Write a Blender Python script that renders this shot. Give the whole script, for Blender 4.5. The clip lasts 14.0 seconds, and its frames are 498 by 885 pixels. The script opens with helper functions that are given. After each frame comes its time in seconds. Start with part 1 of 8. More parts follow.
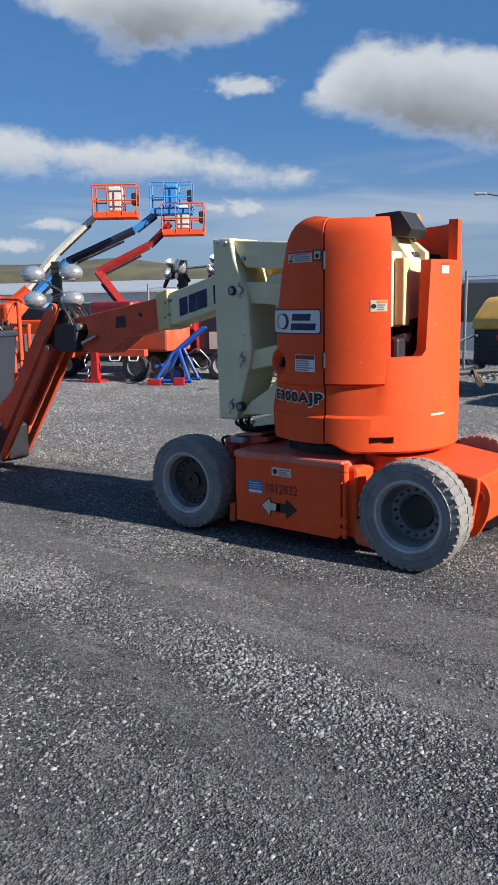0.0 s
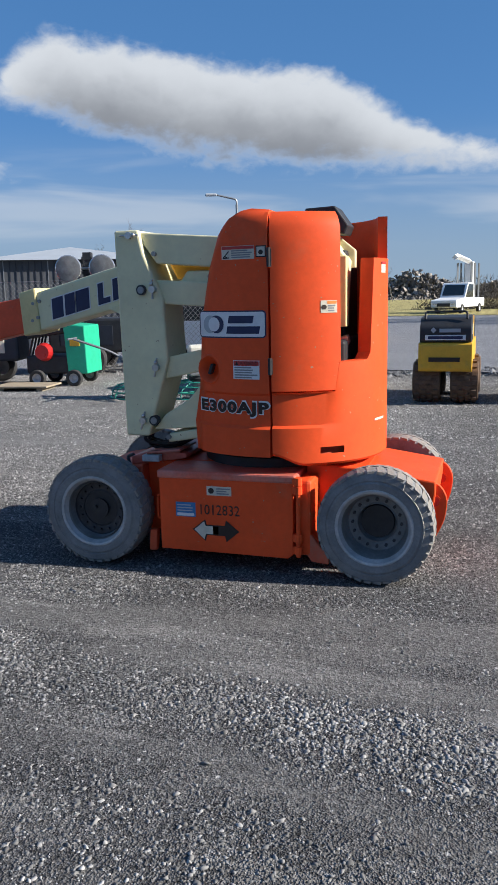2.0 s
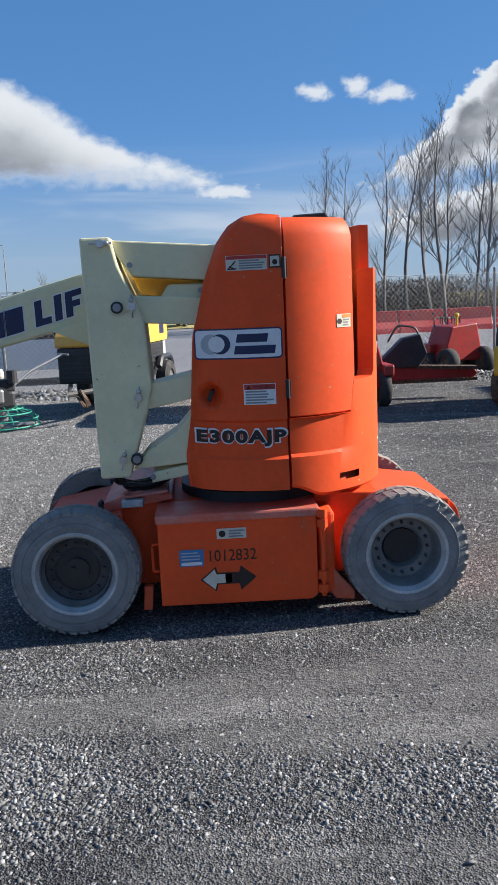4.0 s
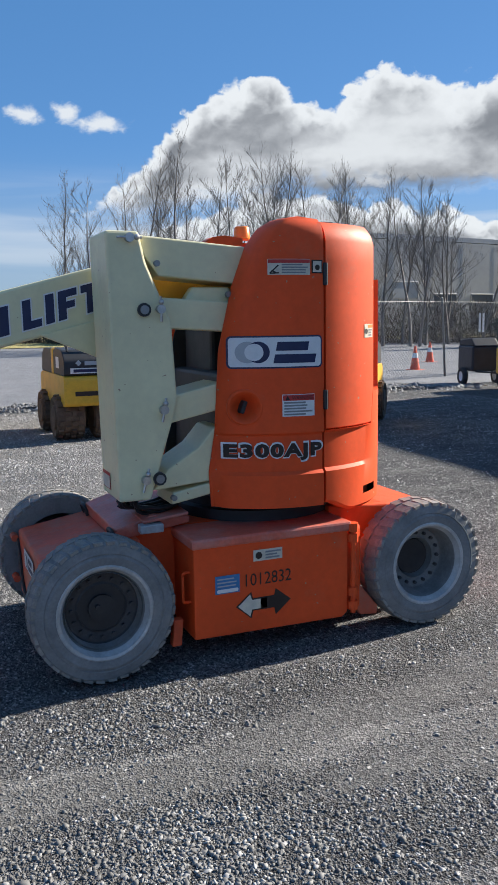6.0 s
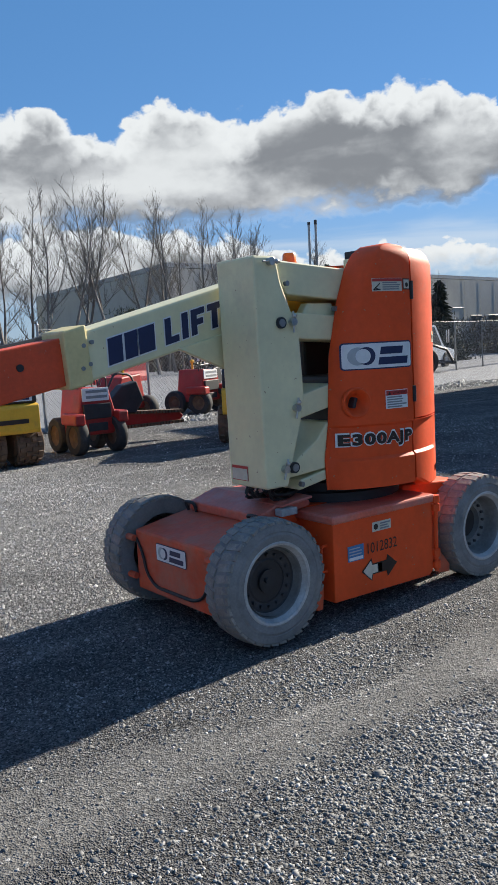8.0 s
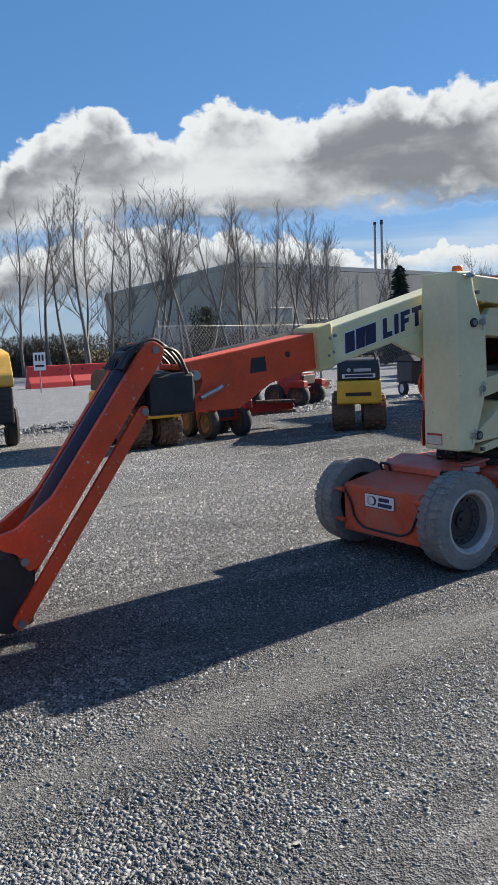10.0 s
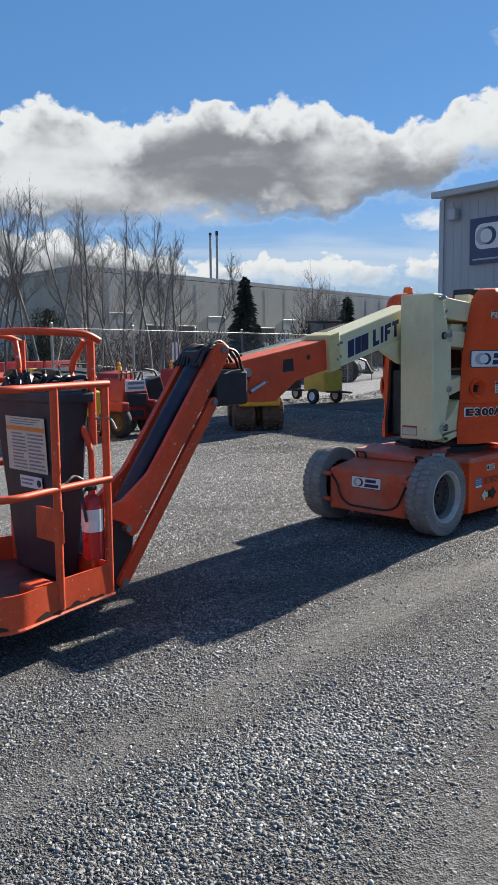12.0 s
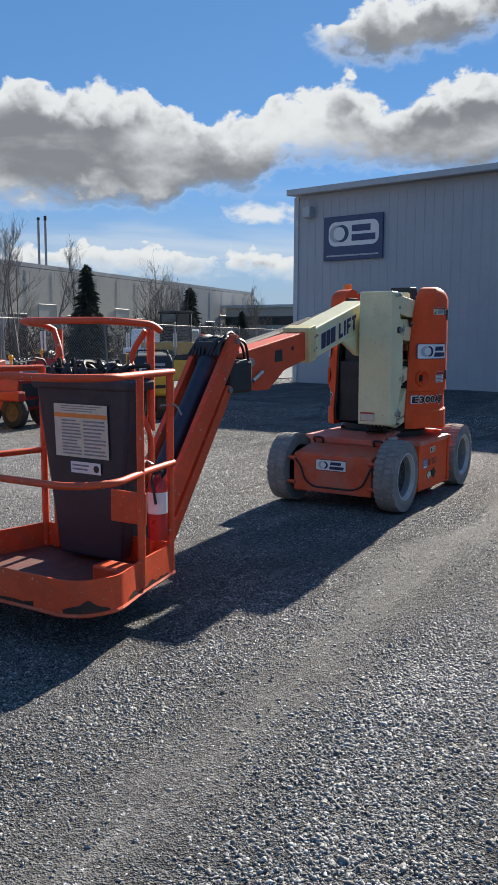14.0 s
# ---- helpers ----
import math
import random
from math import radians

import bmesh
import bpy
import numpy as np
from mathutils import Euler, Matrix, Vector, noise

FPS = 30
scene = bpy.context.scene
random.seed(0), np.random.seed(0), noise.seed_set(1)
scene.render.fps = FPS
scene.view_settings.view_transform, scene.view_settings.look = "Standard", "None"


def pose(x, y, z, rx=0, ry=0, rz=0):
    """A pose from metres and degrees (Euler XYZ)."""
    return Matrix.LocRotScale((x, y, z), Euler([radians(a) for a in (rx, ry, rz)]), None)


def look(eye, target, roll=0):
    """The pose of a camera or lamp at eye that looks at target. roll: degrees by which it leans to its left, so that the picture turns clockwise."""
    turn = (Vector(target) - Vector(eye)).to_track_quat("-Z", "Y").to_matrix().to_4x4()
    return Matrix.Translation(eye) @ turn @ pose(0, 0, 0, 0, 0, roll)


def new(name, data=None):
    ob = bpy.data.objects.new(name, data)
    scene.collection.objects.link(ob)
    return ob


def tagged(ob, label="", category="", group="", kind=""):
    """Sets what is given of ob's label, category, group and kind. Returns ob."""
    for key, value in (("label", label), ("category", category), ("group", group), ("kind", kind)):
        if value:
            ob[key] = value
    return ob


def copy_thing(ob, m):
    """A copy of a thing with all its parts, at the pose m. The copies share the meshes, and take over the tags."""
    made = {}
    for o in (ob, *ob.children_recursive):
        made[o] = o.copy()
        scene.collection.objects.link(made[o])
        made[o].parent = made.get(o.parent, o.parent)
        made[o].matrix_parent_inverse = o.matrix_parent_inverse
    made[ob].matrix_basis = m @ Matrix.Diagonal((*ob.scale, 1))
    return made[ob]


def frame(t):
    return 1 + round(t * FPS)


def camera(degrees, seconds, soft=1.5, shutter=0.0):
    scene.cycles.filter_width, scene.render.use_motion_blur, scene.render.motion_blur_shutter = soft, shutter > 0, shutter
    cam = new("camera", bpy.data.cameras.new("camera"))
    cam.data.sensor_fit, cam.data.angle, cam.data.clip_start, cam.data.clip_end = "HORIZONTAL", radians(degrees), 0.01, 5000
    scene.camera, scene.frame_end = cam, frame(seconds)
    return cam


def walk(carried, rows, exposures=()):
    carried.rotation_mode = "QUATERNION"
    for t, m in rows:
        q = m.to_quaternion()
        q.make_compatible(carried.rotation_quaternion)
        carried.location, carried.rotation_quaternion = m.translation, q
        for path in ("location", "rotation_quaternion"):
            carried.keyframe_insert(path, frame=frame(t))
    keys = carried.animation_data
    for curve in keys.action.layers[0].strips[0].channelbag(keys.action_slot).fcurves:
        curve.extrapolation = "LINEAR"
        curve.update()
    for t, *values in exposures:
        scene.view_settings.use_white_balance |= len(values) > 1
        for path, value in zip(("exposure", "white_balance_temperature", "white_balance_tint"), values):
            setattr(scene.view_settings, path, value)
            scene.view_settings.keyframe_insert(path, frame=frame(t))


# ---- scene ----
# ---------------------------------------------------------------- camera
cam = camera(34.0, 14.0, soft=0.65)
PATH = [
    (0, (2.81, -4.655, 1.52), (1.613, -3.089, 1.181), -1.1),
    (0.5, (2.53, -4.864, 1.494), (1.495, -3.185, 1.166), -1.5),
    (1, (2.189, -4.907, 1.533), (1.325, -3.137, 1.19), -1.1),
    (1.5, (1.826, -4.866, 1.565), (1.095, -3.039, 1.208), -1.5),
    (2, (1.416, -4.805, 1.556), (0.843, -2.923, 1.2), -1.2),
    (2.5, (0.955, -4.686, 1.594), (0.54, -2.761, 1.248), -0.7),
    (3, (0.521, -4.673, 1.601), (0.318, -2.714, 1.257), -1.1),
    (5.3, (-1.013, -4.066, 1.601), (-0.508, -2.159, 1.276), -2.1),
    (5.5, (-1.165, -4.014, 1.599), (-0.576, -2.13, 1.276), -1.6),
    (6, (-1.564, -3.913, 1.544), (-0.785, -2.095, 1.248), -0.8),
    (6.5, (-1.972, -3.778, 1.478), (-1.043, -2.028, 1.207), -0.7),
    (7, (-2.385, -3.655, 1.492), (-1.294, -1.999, 1.229), -1.5),
    (7.5, (-2.849, -3.643, 1.515), (-1.652, -2.062, 1.255), -2.1),
    (8, (-3.268, -3.649, 1.5), (-2.065, -2.069, 1.259), -2.9),
    (8.4, (-3.617, -3.708, 1.537), (-2.492, -2.067, 1.334), -5.4),
    (8.5, (-3.702, -3.756, 1.543), (-2.611, -2.093, 1.337), -4.9),
    (8.7, (-3.808, -3.886, 1.549), (-2.815, -2.161, 1.351), -5.2),
    (10.8, (-5.589, -4.136, 1.493), (-4.388, -2.557, 1.239), -0.7),
    (11, (-5.751, -4.1, 1.501), (-4.519, -2.543, 1.258), -1.0),
    (11.5, (-6.159, -3.998, 1.488), (-4.827, -2.525, 1.253), -1.5),
    (12, (-6.499, -3.918, 1.519), (-5.07, -2.538, 1.286), -0.5),
    (12.5, (-6.756, -3.712, 1.537), (-5.243, -2.42, 1.328), 0.2),
    (13, (-7.133, -3.594, 1.533), (-5.567, -2.368, 1.328), -0.5),
    (13.5, (-7.402, -3.395, 1.533), (-5.767, -2.268, 1.288), -0.0),
    (14, (-7.542, -3.122, 1.528), (-5.852, -2.085, 1.271), 0.3),
]
walk(cam, [(t, look(eye, target, roll)) for t, eye, target, roll in PATH], [(0, 0.70, 6350, 10), (3.0, 0.95, 6400, 10), (6.0, 1.12, 6550, 9), (9.0, 1.12, 6750, 8), (14.0, 1.04, 6750, 9)])

# ---------------------------------------------------------------- light
SUN_AZ, SUN_EL = 5.9, 27.3          # degrees from +x towards +y, degrees up
sun = new("sun", bpy.data.lights.new("sun", "SUN"))
sun.data.energy, sun.data.angle, sun.data.color = 5.0, radians(0.6), (1.0, 0.93, 0.82)
_s = Vector((math.cos(radians(SUN_EL)) * math.cos(radians(SUN_AZ)), math.cos(radians(SUN_EL)) * math.sin(radians(SUN_AZ)), math.sin(radians(SUN_EL))))
sun.matrix_world = look(_s * 80, (0, 0, 0))


# cloud banks: (azimuth, top, base) along each, in degrees, from low azimuth to high
HEAP = ((2, 17.0, 11.0), (15, 17.4, 10.8), (18.3, 17.3, 10.8), (22, 15.9, 11.2), (25, 17.1, 11.6), (29, 16.4, 11.8), (31.3, 15.2, 9.8), (35.5, 15.1, 9.8), (38, 16.2, 8.4), (41.5, 16.7, 8.6),
        (43.6, 16.2, 8.8), (47, 17.2, 8.7), (50.5, 15.9, 8.4), (53.6, 15.4, 8.2), (57.8, 16.9, 8.2), (60.6, 15.0, 8.6), (62.5, 14.8, 8.8), (66, 16.6, 8.4), (69, 15.4, 7.6), (71.6, 13.4, 7.2), (74, 10.6, 7.2), (77.5, 8.0, 7.3), (79, 7.0, 7.6))
LOW = ((10, 6.4, 4.4), (29, 6.5, 4.3), (33, 6.4, 4.4), (37, 6.8, 4.3), (40, 7.0, 4.3), (45, 6.4, 4.3), (49, 6.4, 4.2), (54, 8.2, 3.6), (60, 9.0, 3.2), (66, 9.0, 3.2), (72, 7.6, 3.4), (79, 4.4, 4.2))
HIGH = ((8, 23, 19.5), (15.5, 23.0, 18.9), (18.4, 22.6, 18.0), (22.7, 21.8, 17.7), (26.5, 20.8, 18.5), (28.6, 19.8, 19.8))
LONG = ((86, 7.2, 7.6), (88, 8.0, 7.3), (92.2, 10.0, 8.0), (95.9, 11.3, 8.0), (98.5, 13.0, 8.0), (101.5, 14.3, 8.2), (107, 14.9, 8.7), (111, 15.2, 9.3), (115, 16.2, 10.0), (119.2, 16.5, 11.2), (121.5, 15.2, 12.0), (124, 12.6, 12.9))
BAND = ((121, 7.9, 8.1), (124.8, 9.0, 7.8), (128.6, 9.7, 7.9), (132.4, 10.6, 8.0), (136, 10.9, 8.3), (139.7, 11.0, 8.6), (143.3, 11.3, 8.4), (152, 10.6, 8.2), (158, 8.4, 8.8))
CREST = ((122.5, 18, 18.8), (126.5, 20, 16.6), (131.4, 21.5, 15.6), (136, 21.5, 16.1), (140, 20, 17.8), (143, 18, 19))
# single puffs: azimuth, elevation, half width, half height
PUFFS = ((81.2, 13.2, 1.5, 0.75), (78.6, 13.4, 1.3, 0.8), (76.4, 12.8, 2.3, 0.7), (127.3, 13.9, 3.0, 0.8), (87.6, 7.3, 2.8, 0.7), (140.2, 5.3, 2.6, 0.6), (142.8, 4.0, 2.4, 0.6), (127.5, 6.3, 3.4, 0.8), (30.8, 8.3, 3.2, 0.95),)


def cloud_group():
    """Clouds for a direction given as azimuth and elevation in degrees: cover, and depth below the lit upper edge."""
    g = bpy.data.node_groups.new("clouds", "ShaderNodeTree")
    for n in ("az", "el"):
        g.interface.new_socket(n, in_out="INPUT", socket_type="NodeSocketFloat")
    for n in ("cover", "depth", "patch"):
        g.interface.new_socket(n, in_out="OUTPUT", socket_type="NodeSocketFloat")
    N, L = g.nodes, g.links
    gi, go = N.new("NodeGroupInput"), N.new("NodeGroupOutput")

    def m(op, a, b=None, c=None):
        n = N.new("ShaderNodeMath")
        n.operation = op
        for i, v in enumerate((a, b, c)):
            if v is None:
                continue
            if isinstance(v, (int, float)):
                n.inputs[i].default_value = v
            else:
                L.new(v, n.inputs[i])
        return n.outputs[0]

    def smooth(v, lo, hi, a=0.0, b=1.0):
        n = N.new("ShaderNodeMapRange")
        n.interpolation_type = "SMOOTHSTEP"
        for i, q in enumerate((lo, hi, a, b)):
            n.inputs[i + 1].default_value = q
        L.new(v, n.inputs[0])
        return n.outputs[0]

    az, el = gi.outputs[0], gi.outputs[1]

    def spot(sx, sy, z):
        c = N.new("ShaderNodeCombineXYZ")
        L.new(m("MULTIPLY", az, sx), c.inputs[0]), L.new(m("MULTIPLY", el, sy), c.inputs[1])
        c.inputs[2].default_value = z
        return c.outputs[0]

    def noise_tex(v, detail, rough=0.55, lac=2.0, warp=0.0):
        n = N.new("ShaderNodeTexNoise")
        n.inputs["Scale"].default_value, n.inputs["Detail"].default_value, n.inputs["Roughness"].default_value = 1.0, detail, rough
        n.inputs["Lacunarity"].default_value, n.inputs["Distortion"].default_value = lac, warp
        L.new(v, n.inputs["Vector"])
        return m("SUBTRACT", n.outputs[0], 0.5)

    # rounded heads along the upper edge, more of them towards the sun
    head = N.new("ShaderNodeTexVoronoi")
    head.feature = "SMOOTH_F1"
    head.inputs["Scale"].default_value, head.inputs["Smoothness"].default_value, head.inputs["Detail"].default_value = 1.0, 0.45, 2.0
    wob = N.new("ShaderNodeVectorMath")
    wob.operation = "ADD"
    L.new(spot(0.50, 0.56, 2.0), wob.inputs[0])
    shift = N.new("ShaderNodeCombineXYZ")
    L.new(m("MULTIPLY", noise_tex(spot(0.7, 0.8, 9.0), 4), 0.9), shift.inputs[0]), L.new(m("MULTIPLY", noise_tex(spot(0.7, 0.8, 17.0), 4), 0.9), shift.inputs[1])
    L.new(shift.outputs[0], wob.inputs[1])
    L.new(wob.outputs[0], head.inputs["Vector"])
    heaped = smooth(az, 76.0, 92.0, 1.0, 0.25)
    billow = m("MULTIPLY", m("SUBTRACT", 0.42, head.outputs["Distance"]), m("MULTIPLY", heaped, 1.5))
    swell = noise_tex(spot(0.22, 0.42, 1.0), 5, 0.5, warp=0.25)
    grain = noise_tex(spot(0.9, 1.3, 5.0), 6, 0.58, warp=0.3)
    rough_edge = m("ADD", m("MULTIPLY", swell, 2.2), m("MULTIPLY", grain, 1.25))
    up, down = m("ADD", billow, rough_edge), m("ADD", m("MULTIPLY", swell, 3.0), m("MULTIPLY", grain, 1.7))
    cover = depth = None
    for rows in (HEAP, LOW, HIGH, LONG, BAND, CREST):
        r = N.new("ShaderNodeValToRGB")
        e = r.color_ramp.elements
        r.color_ramp.interpolation = "LINEAR"
        rows = [(rows[0][0] - 1, rows[0][1], rows[0][2] + 9), *rows, (rows[-1][0] + 1, rows[-1][1], rows[-1][2] + 9)]
        for i, (a, t, b) in enumerate(rows):
            k = e[i] if i < 2 else e.new(a / 180.0)
            k.position, k.color = a / 180.0, (t / 30.0, b / 30.0, 0, 1)
        L.new(m("DIVIDE", az, 180.0), r.inputs[0])
        sep = N.new("ShaderNodeSeparateColor")
        L.new(r.outputs[0], sep.inputs[0])
        plain = m("SUBTRACT", m("MULTIPLY", sep.outputs[0], 30.0), el)
        over = m("ADD", plain, up)
        under = m("ADD", m("SUBTRACT", el, m("MULTIPLY", sep.outputs[1], 30.0)), down)
        # crisp above, ragged and soft below
        soft = rows[1][0] > 80
        one = m("MULTIPLY", smooth(over, *((-0.5, 0.9) if soft else (-0.1, 0.4))), smooth(under, -0.6, 1.6 if soft else 1.2))
        cover = one if cover is None else m("MAXIMUM", cover, one)
        seen = m("MULTIPLY", m("MAXIMUM", m("ADD", plain, m("ADD", m("MULTIPLY", billow, 1.3), m("MULTIPLY", swell, 1.6))), 0.0), one)
        depth = seen if depth is None else m("MAXIMUM", depth, seen)
    for a, e0, ra, re in PUFFS:
        dx, dy = m("DIVIDE", m("SUBTRACT", az, a), ra), m("DIVIDE", m("SUBTRACT", el, e0), re)
        d = m("SUBTRACT", 1.0, m("SQRT", m("ADD", m("MULTIPLY", dx, dx), m("MULTIPLY", dy, dy))))
        d = m("ADD", d, m("ADD", m("MULTIPLY", grain, 1.5), m("MULTIPLY", swell, 0.5)))
        cover = m("MAXIMUM", cover, smooth(d, 0.05, 0.75, 0.0, 0.9))
    # thin drawn-out veils low down
    veil = m("MULTIPLY", smooth(noise_tex(spot(0.045, 0.42, 3.0), 4, 0.5, warp=0.5), -0.08, 0.2, 0.0, 0.42), m("MULTIPLY", smooth(el, 2.5, 5.0), smooth(el, 7.5, 10.5, 1.0, 0.0)))
    cover = m("MAXIMUM", cover, veil)
    # broken cloud in the unseen sky overhead and behind, added as fill light
    rest = m("ADD", smooth(el, 27.0, 40.0, -0.6, -0.07), noise_tex(spot(0.06, 0.11, 7.0), 6))
    behind = m("MAXIMUM", smooth(az, -4.0, -20.0), smooth(az, 158.0, 172.0))
    rest = m("MAXIMUM", rest, m("ADD", m("MULTIPLY_ADD", behind, 0.6, -0.66), noise_tex(spot(0.06, 0.16, 27.0), 6)))
    cover = m("MAXIMUM", cover, smooth(rest, 0.0, 0.14))
    patch = noise_tex(spot(0.085, 0.20, 12.0), 4, 0.5, warp=0.3)
    L.new(cover, go.inputs[0]), L.new(depth, go.inputs[1]), L.new(m("ADD", patch, m("MULTIPLY", grain, 0.12)), go.inputs[2])
    return g


def make_world():
    w = bpy.data.worlds.new("world")
    scene.world = w
    w.use_nodes = True
    N, L = w.node_tree.nodes, w.node_tree.links
    N.clear()
    out, bg = N.new("ShaderNodeOutputWorld"), N.new("ShaderNodeBackground")
    sky = N.new("ShaderNodeTexSky")
    sky.sky_type, sky.sun_disc = "NISHITA", False
    sky.sun_elevation, sky.sun_rotation = radians(SUN_EL), radians(90 - SUN_AZ)
    sky.air_density, sky.dust_density, sky.ozone_density = 0.74, 0.0, 5.0
    tc, sep = N.new("ShaderNodeTexCoord"), N.new("ShaderNodeSeparateXYZ")
    L.new(tc.outputs["Generated"], sep.inputs[0])

    def m(op, a, b=None, c=None, clamp=False):
        n = N.new("ShaderNodeMath")
        n.operation, n.use_clamp = op, clamp
        for i, v in enumerate((a, b, c)):
            if v is None:
                continue
            if isinstance(v, (int, float)):
                n.inputs[i].default_value = v
            else:
                L.new(v, n.inputs[i])
        return n.outputs[0]

    def smooth(v, lo, hi, a=0.0, b=1.0):
        n = N.new("ShaderNodeMapRange")
        n.interpolation_type = "SMOOTHSTEP"
        for i, q in enumerate((lo, hi, a, b)):
            n.inputs[i + 1].default_value = q
        L.new(v, n.inputs[0])
        return n.outputs[0]

    def mixed(f, a, c):
        x = N.new("ShaderNodeMix")
        x.data_type = "RGBA"
        for sock, v in ((x.inputs[0], f), (x.inputs[6], a), (x.inputs[7], c)):
            if isinstance(v, tuple):
                sock.default_value = (*v, 1)
            else:
                L.new(v, sock)
        return x.outputs[2]

    az = m("MULTIPLY", m("ARCTAN2", sep.outputs[1], sep.outputs[0]), 57.2958)
    el = m("MULTIPLY", m("ARCSINE", sep.outputs[2]), 57.2958)
    c = N.new("ShaderNodeGroup")
    c.node_tree = cloud_group()
    L.new(az, c.inputs[0]), L.new(el, c.inputs[1])
    cover, depth, patch = c.outputs
    # bright rim, grey body where the cloud is thick, paler again where it thins below
    away = smooth(az, 80.0, 90.0)
    body = m("MULTIPLY", smooth(depth, 0.3, 2.2), smooth(patch, -0.20, 0.10, 0.12, 1.0))
    body = m("MULTIPLY", body, smooth(depth, 4.8, 7.6, 1.0, 0.35))
    front = m("MULTIPLY", smooth(depth, 0.6, 5.2), 0.85)
    body = m("ADD", m("MULTIPLY", body, m("SUBTRACT", 1.0, away)), m("MULTIPLY", front, away))
    ramp = N.new("ShaderNodeValToRGB")
    ramp.color_ramp.elements[0].color = (5.25, 5.5, 5.8, 1)
    ramp.color_ramp.elements[1].color = (1.55, 1.68, 1.92, 1)
    ramp.color_ramp.elements.new(0.45).color = (3.5, 3.7, 4.0, 1)
    L.new(body, ramp.inputs[0])
    # pale bluish air low over the horizon
    deep = N.new("ShaderNodeMix")
    deep.data_type = "RGBA"
    deep.inputs[0].default_value = 0.6
    L.new(sky.outputs[0], deep.inputs[6])
    deep.inputs[7].default_value = (0.46, 1.66, 3.85, 1)
    air = mixed(smooth(el, 0.0, 12.0, 0.85, 0.0), deep.outputs[2], (2.3, 3.05, 3.9))
    L.new(mixed(cover, air, ramp.outputs[0]), bg.inputs[0])
    bg.inputs[1].default_value = 0.073
    L.new(bg.outputs[0], out.inputs[0])


make_world()

# ---------------------------------------------------------------- materials


def mat(name, color, rough=0.6, metal=0.0, vary=0.15, scale=6.0, dirt=None, dirt_amount=0.0, bump=0.0, bump_scale=60.0, spec=0.5, island=0.0, obj_rand=0.0, glass=0.0, emit=0.0, chips=None, chip_level=0.715):
    mt = bpy.data.materials.new(name)
    mt.use_nodes = True
    N, L = mt.node_tree.nodes, mt.node_tree.links
    b = N["Principled BSDF"]
    b.inputs["Roughness"].default_value, b.inputs["Metallic"].default_value = rough, metal
    b.inputs["Specular IOR Level"].default_value = spec
    tc = N.new("ShaderNodeTexCoord")

    def noise_tex(s, d=5.0, r=0.6):
        n = N.new("ShaderNodeTexNoise")
        n.inputs["Scale"].default_value, n.inputs["Detail"].default_value, n.inputs["Roughness"].default_value = s, d, r
        L.new(tc.outputs["Object"], n.inputs["Vector"])
        return n.outputs[0]

    def ramp(src, lo, hi, c0, c1):
        r = N.new("ShaderNodeValToRGB")
        r.color_ramp.elements[0].position, r.color_ramp.elements[1].position = lo, hi
        r.color_ramp.elements[0].color, r.color_ramp.elements[1].color = (*c0, 1), (*c1, 1)
        L.new(src, r.inputs[0])
        return r.outputs[0]

    def mixed(f, a, c, kind="MIX"):
        x = N.new("ShaderNodeMix")
        x.data_type, x.blend_type = "RGBA", kind
        for sock, v in ((x.inputs[0], f), (x.inputs[6], a), (x.inputs[7], c)):
            if isinstance(v, (int, float)):
                sock.default_value = v
            elif isinstance(v, tuple):
                sock.default_value = (*v, 1)
            else:
                L.new(v, sock)
        return x.outputs[2]

    c0 = tuple(max(0, v * (1 - vary)) for v in color)
    c1 = tuple(min(1, v * (1 + vary)) for v in color)
    col = ramp(noise_tex(scale), 0.3, 0.7, c0, c1)
    fine = ramp(noise_tex(scale * 9, 3), 0.35, 0.65, (0.9, 0.9, 0.9), (1.08, 1.08, 1.08))
    col = mixed(min(1.0, vary * 4), col, fine, "MULTIPLY")
    if island:
        geo = N.new("ShaderNodeNewGeometry")
        r = N.new("ShaderNodeValToRGB")
        r.color_ramp.elements[0].color, r.color_ramp.elements[1].color = ((1 - island,) * 3 + (1,)), ((1 + 1.6 * island,) * 3 + (1,))
        r.color_ramp.elements.new(0.72).color = (1, 1, 1, 1)
        L.new(geo.outputs["Random Per Island"], r.inputs[0])
        col = mixed(1.0, col, r.outputs[0], "MULTIPLY")
    if obj_rand:
        oi = N.new("ShaderNodeObjectInfo")
        col = mixed(1.0, col, ramp(oi.outputs["Random"], 0, 1, (1 - obj_rand,) * 3, (1 + obj_rand,) * 3), "MULTIPLY")
    if dirt:
        f = ramp(noise_tex(scale * 0.6, 7, 0.7), 0.62 - 0.3 * dirt_amount, 0.8, (0, 0, 0), (1, 1, 1))
        x = N.new("ShaderNodeMath")
        x.operation = "MULTIPLY"
        x.inputs[1].default_value = min(1.0, 0.4 + dirt_amount)
        L.new(f, x.inputs[0])
        col = mixed(x.outputs[0], col, dirt)
    if chips:
        f = ramp(noise_tex(38, 4, 0.5), chip_level, chip_level + 0.012, (0, 0, 0), (1, 1, 1))
        col = mixed(f, col, chips)
    L.new(col, b.inputs["Base Color"])
    if vary:
        rr = N.new("ShaderNodeMapRange")
        rr.inputs[3].default_value, rr.inputs[4].default_value = max(0.03, rough - 0.1), min(1, rough + 0.1)
        L.new(noise_tex(scale * 2.3), rr.inputs[0])
        L.new(rr.outputs[0], b.inputs["Roughness"])
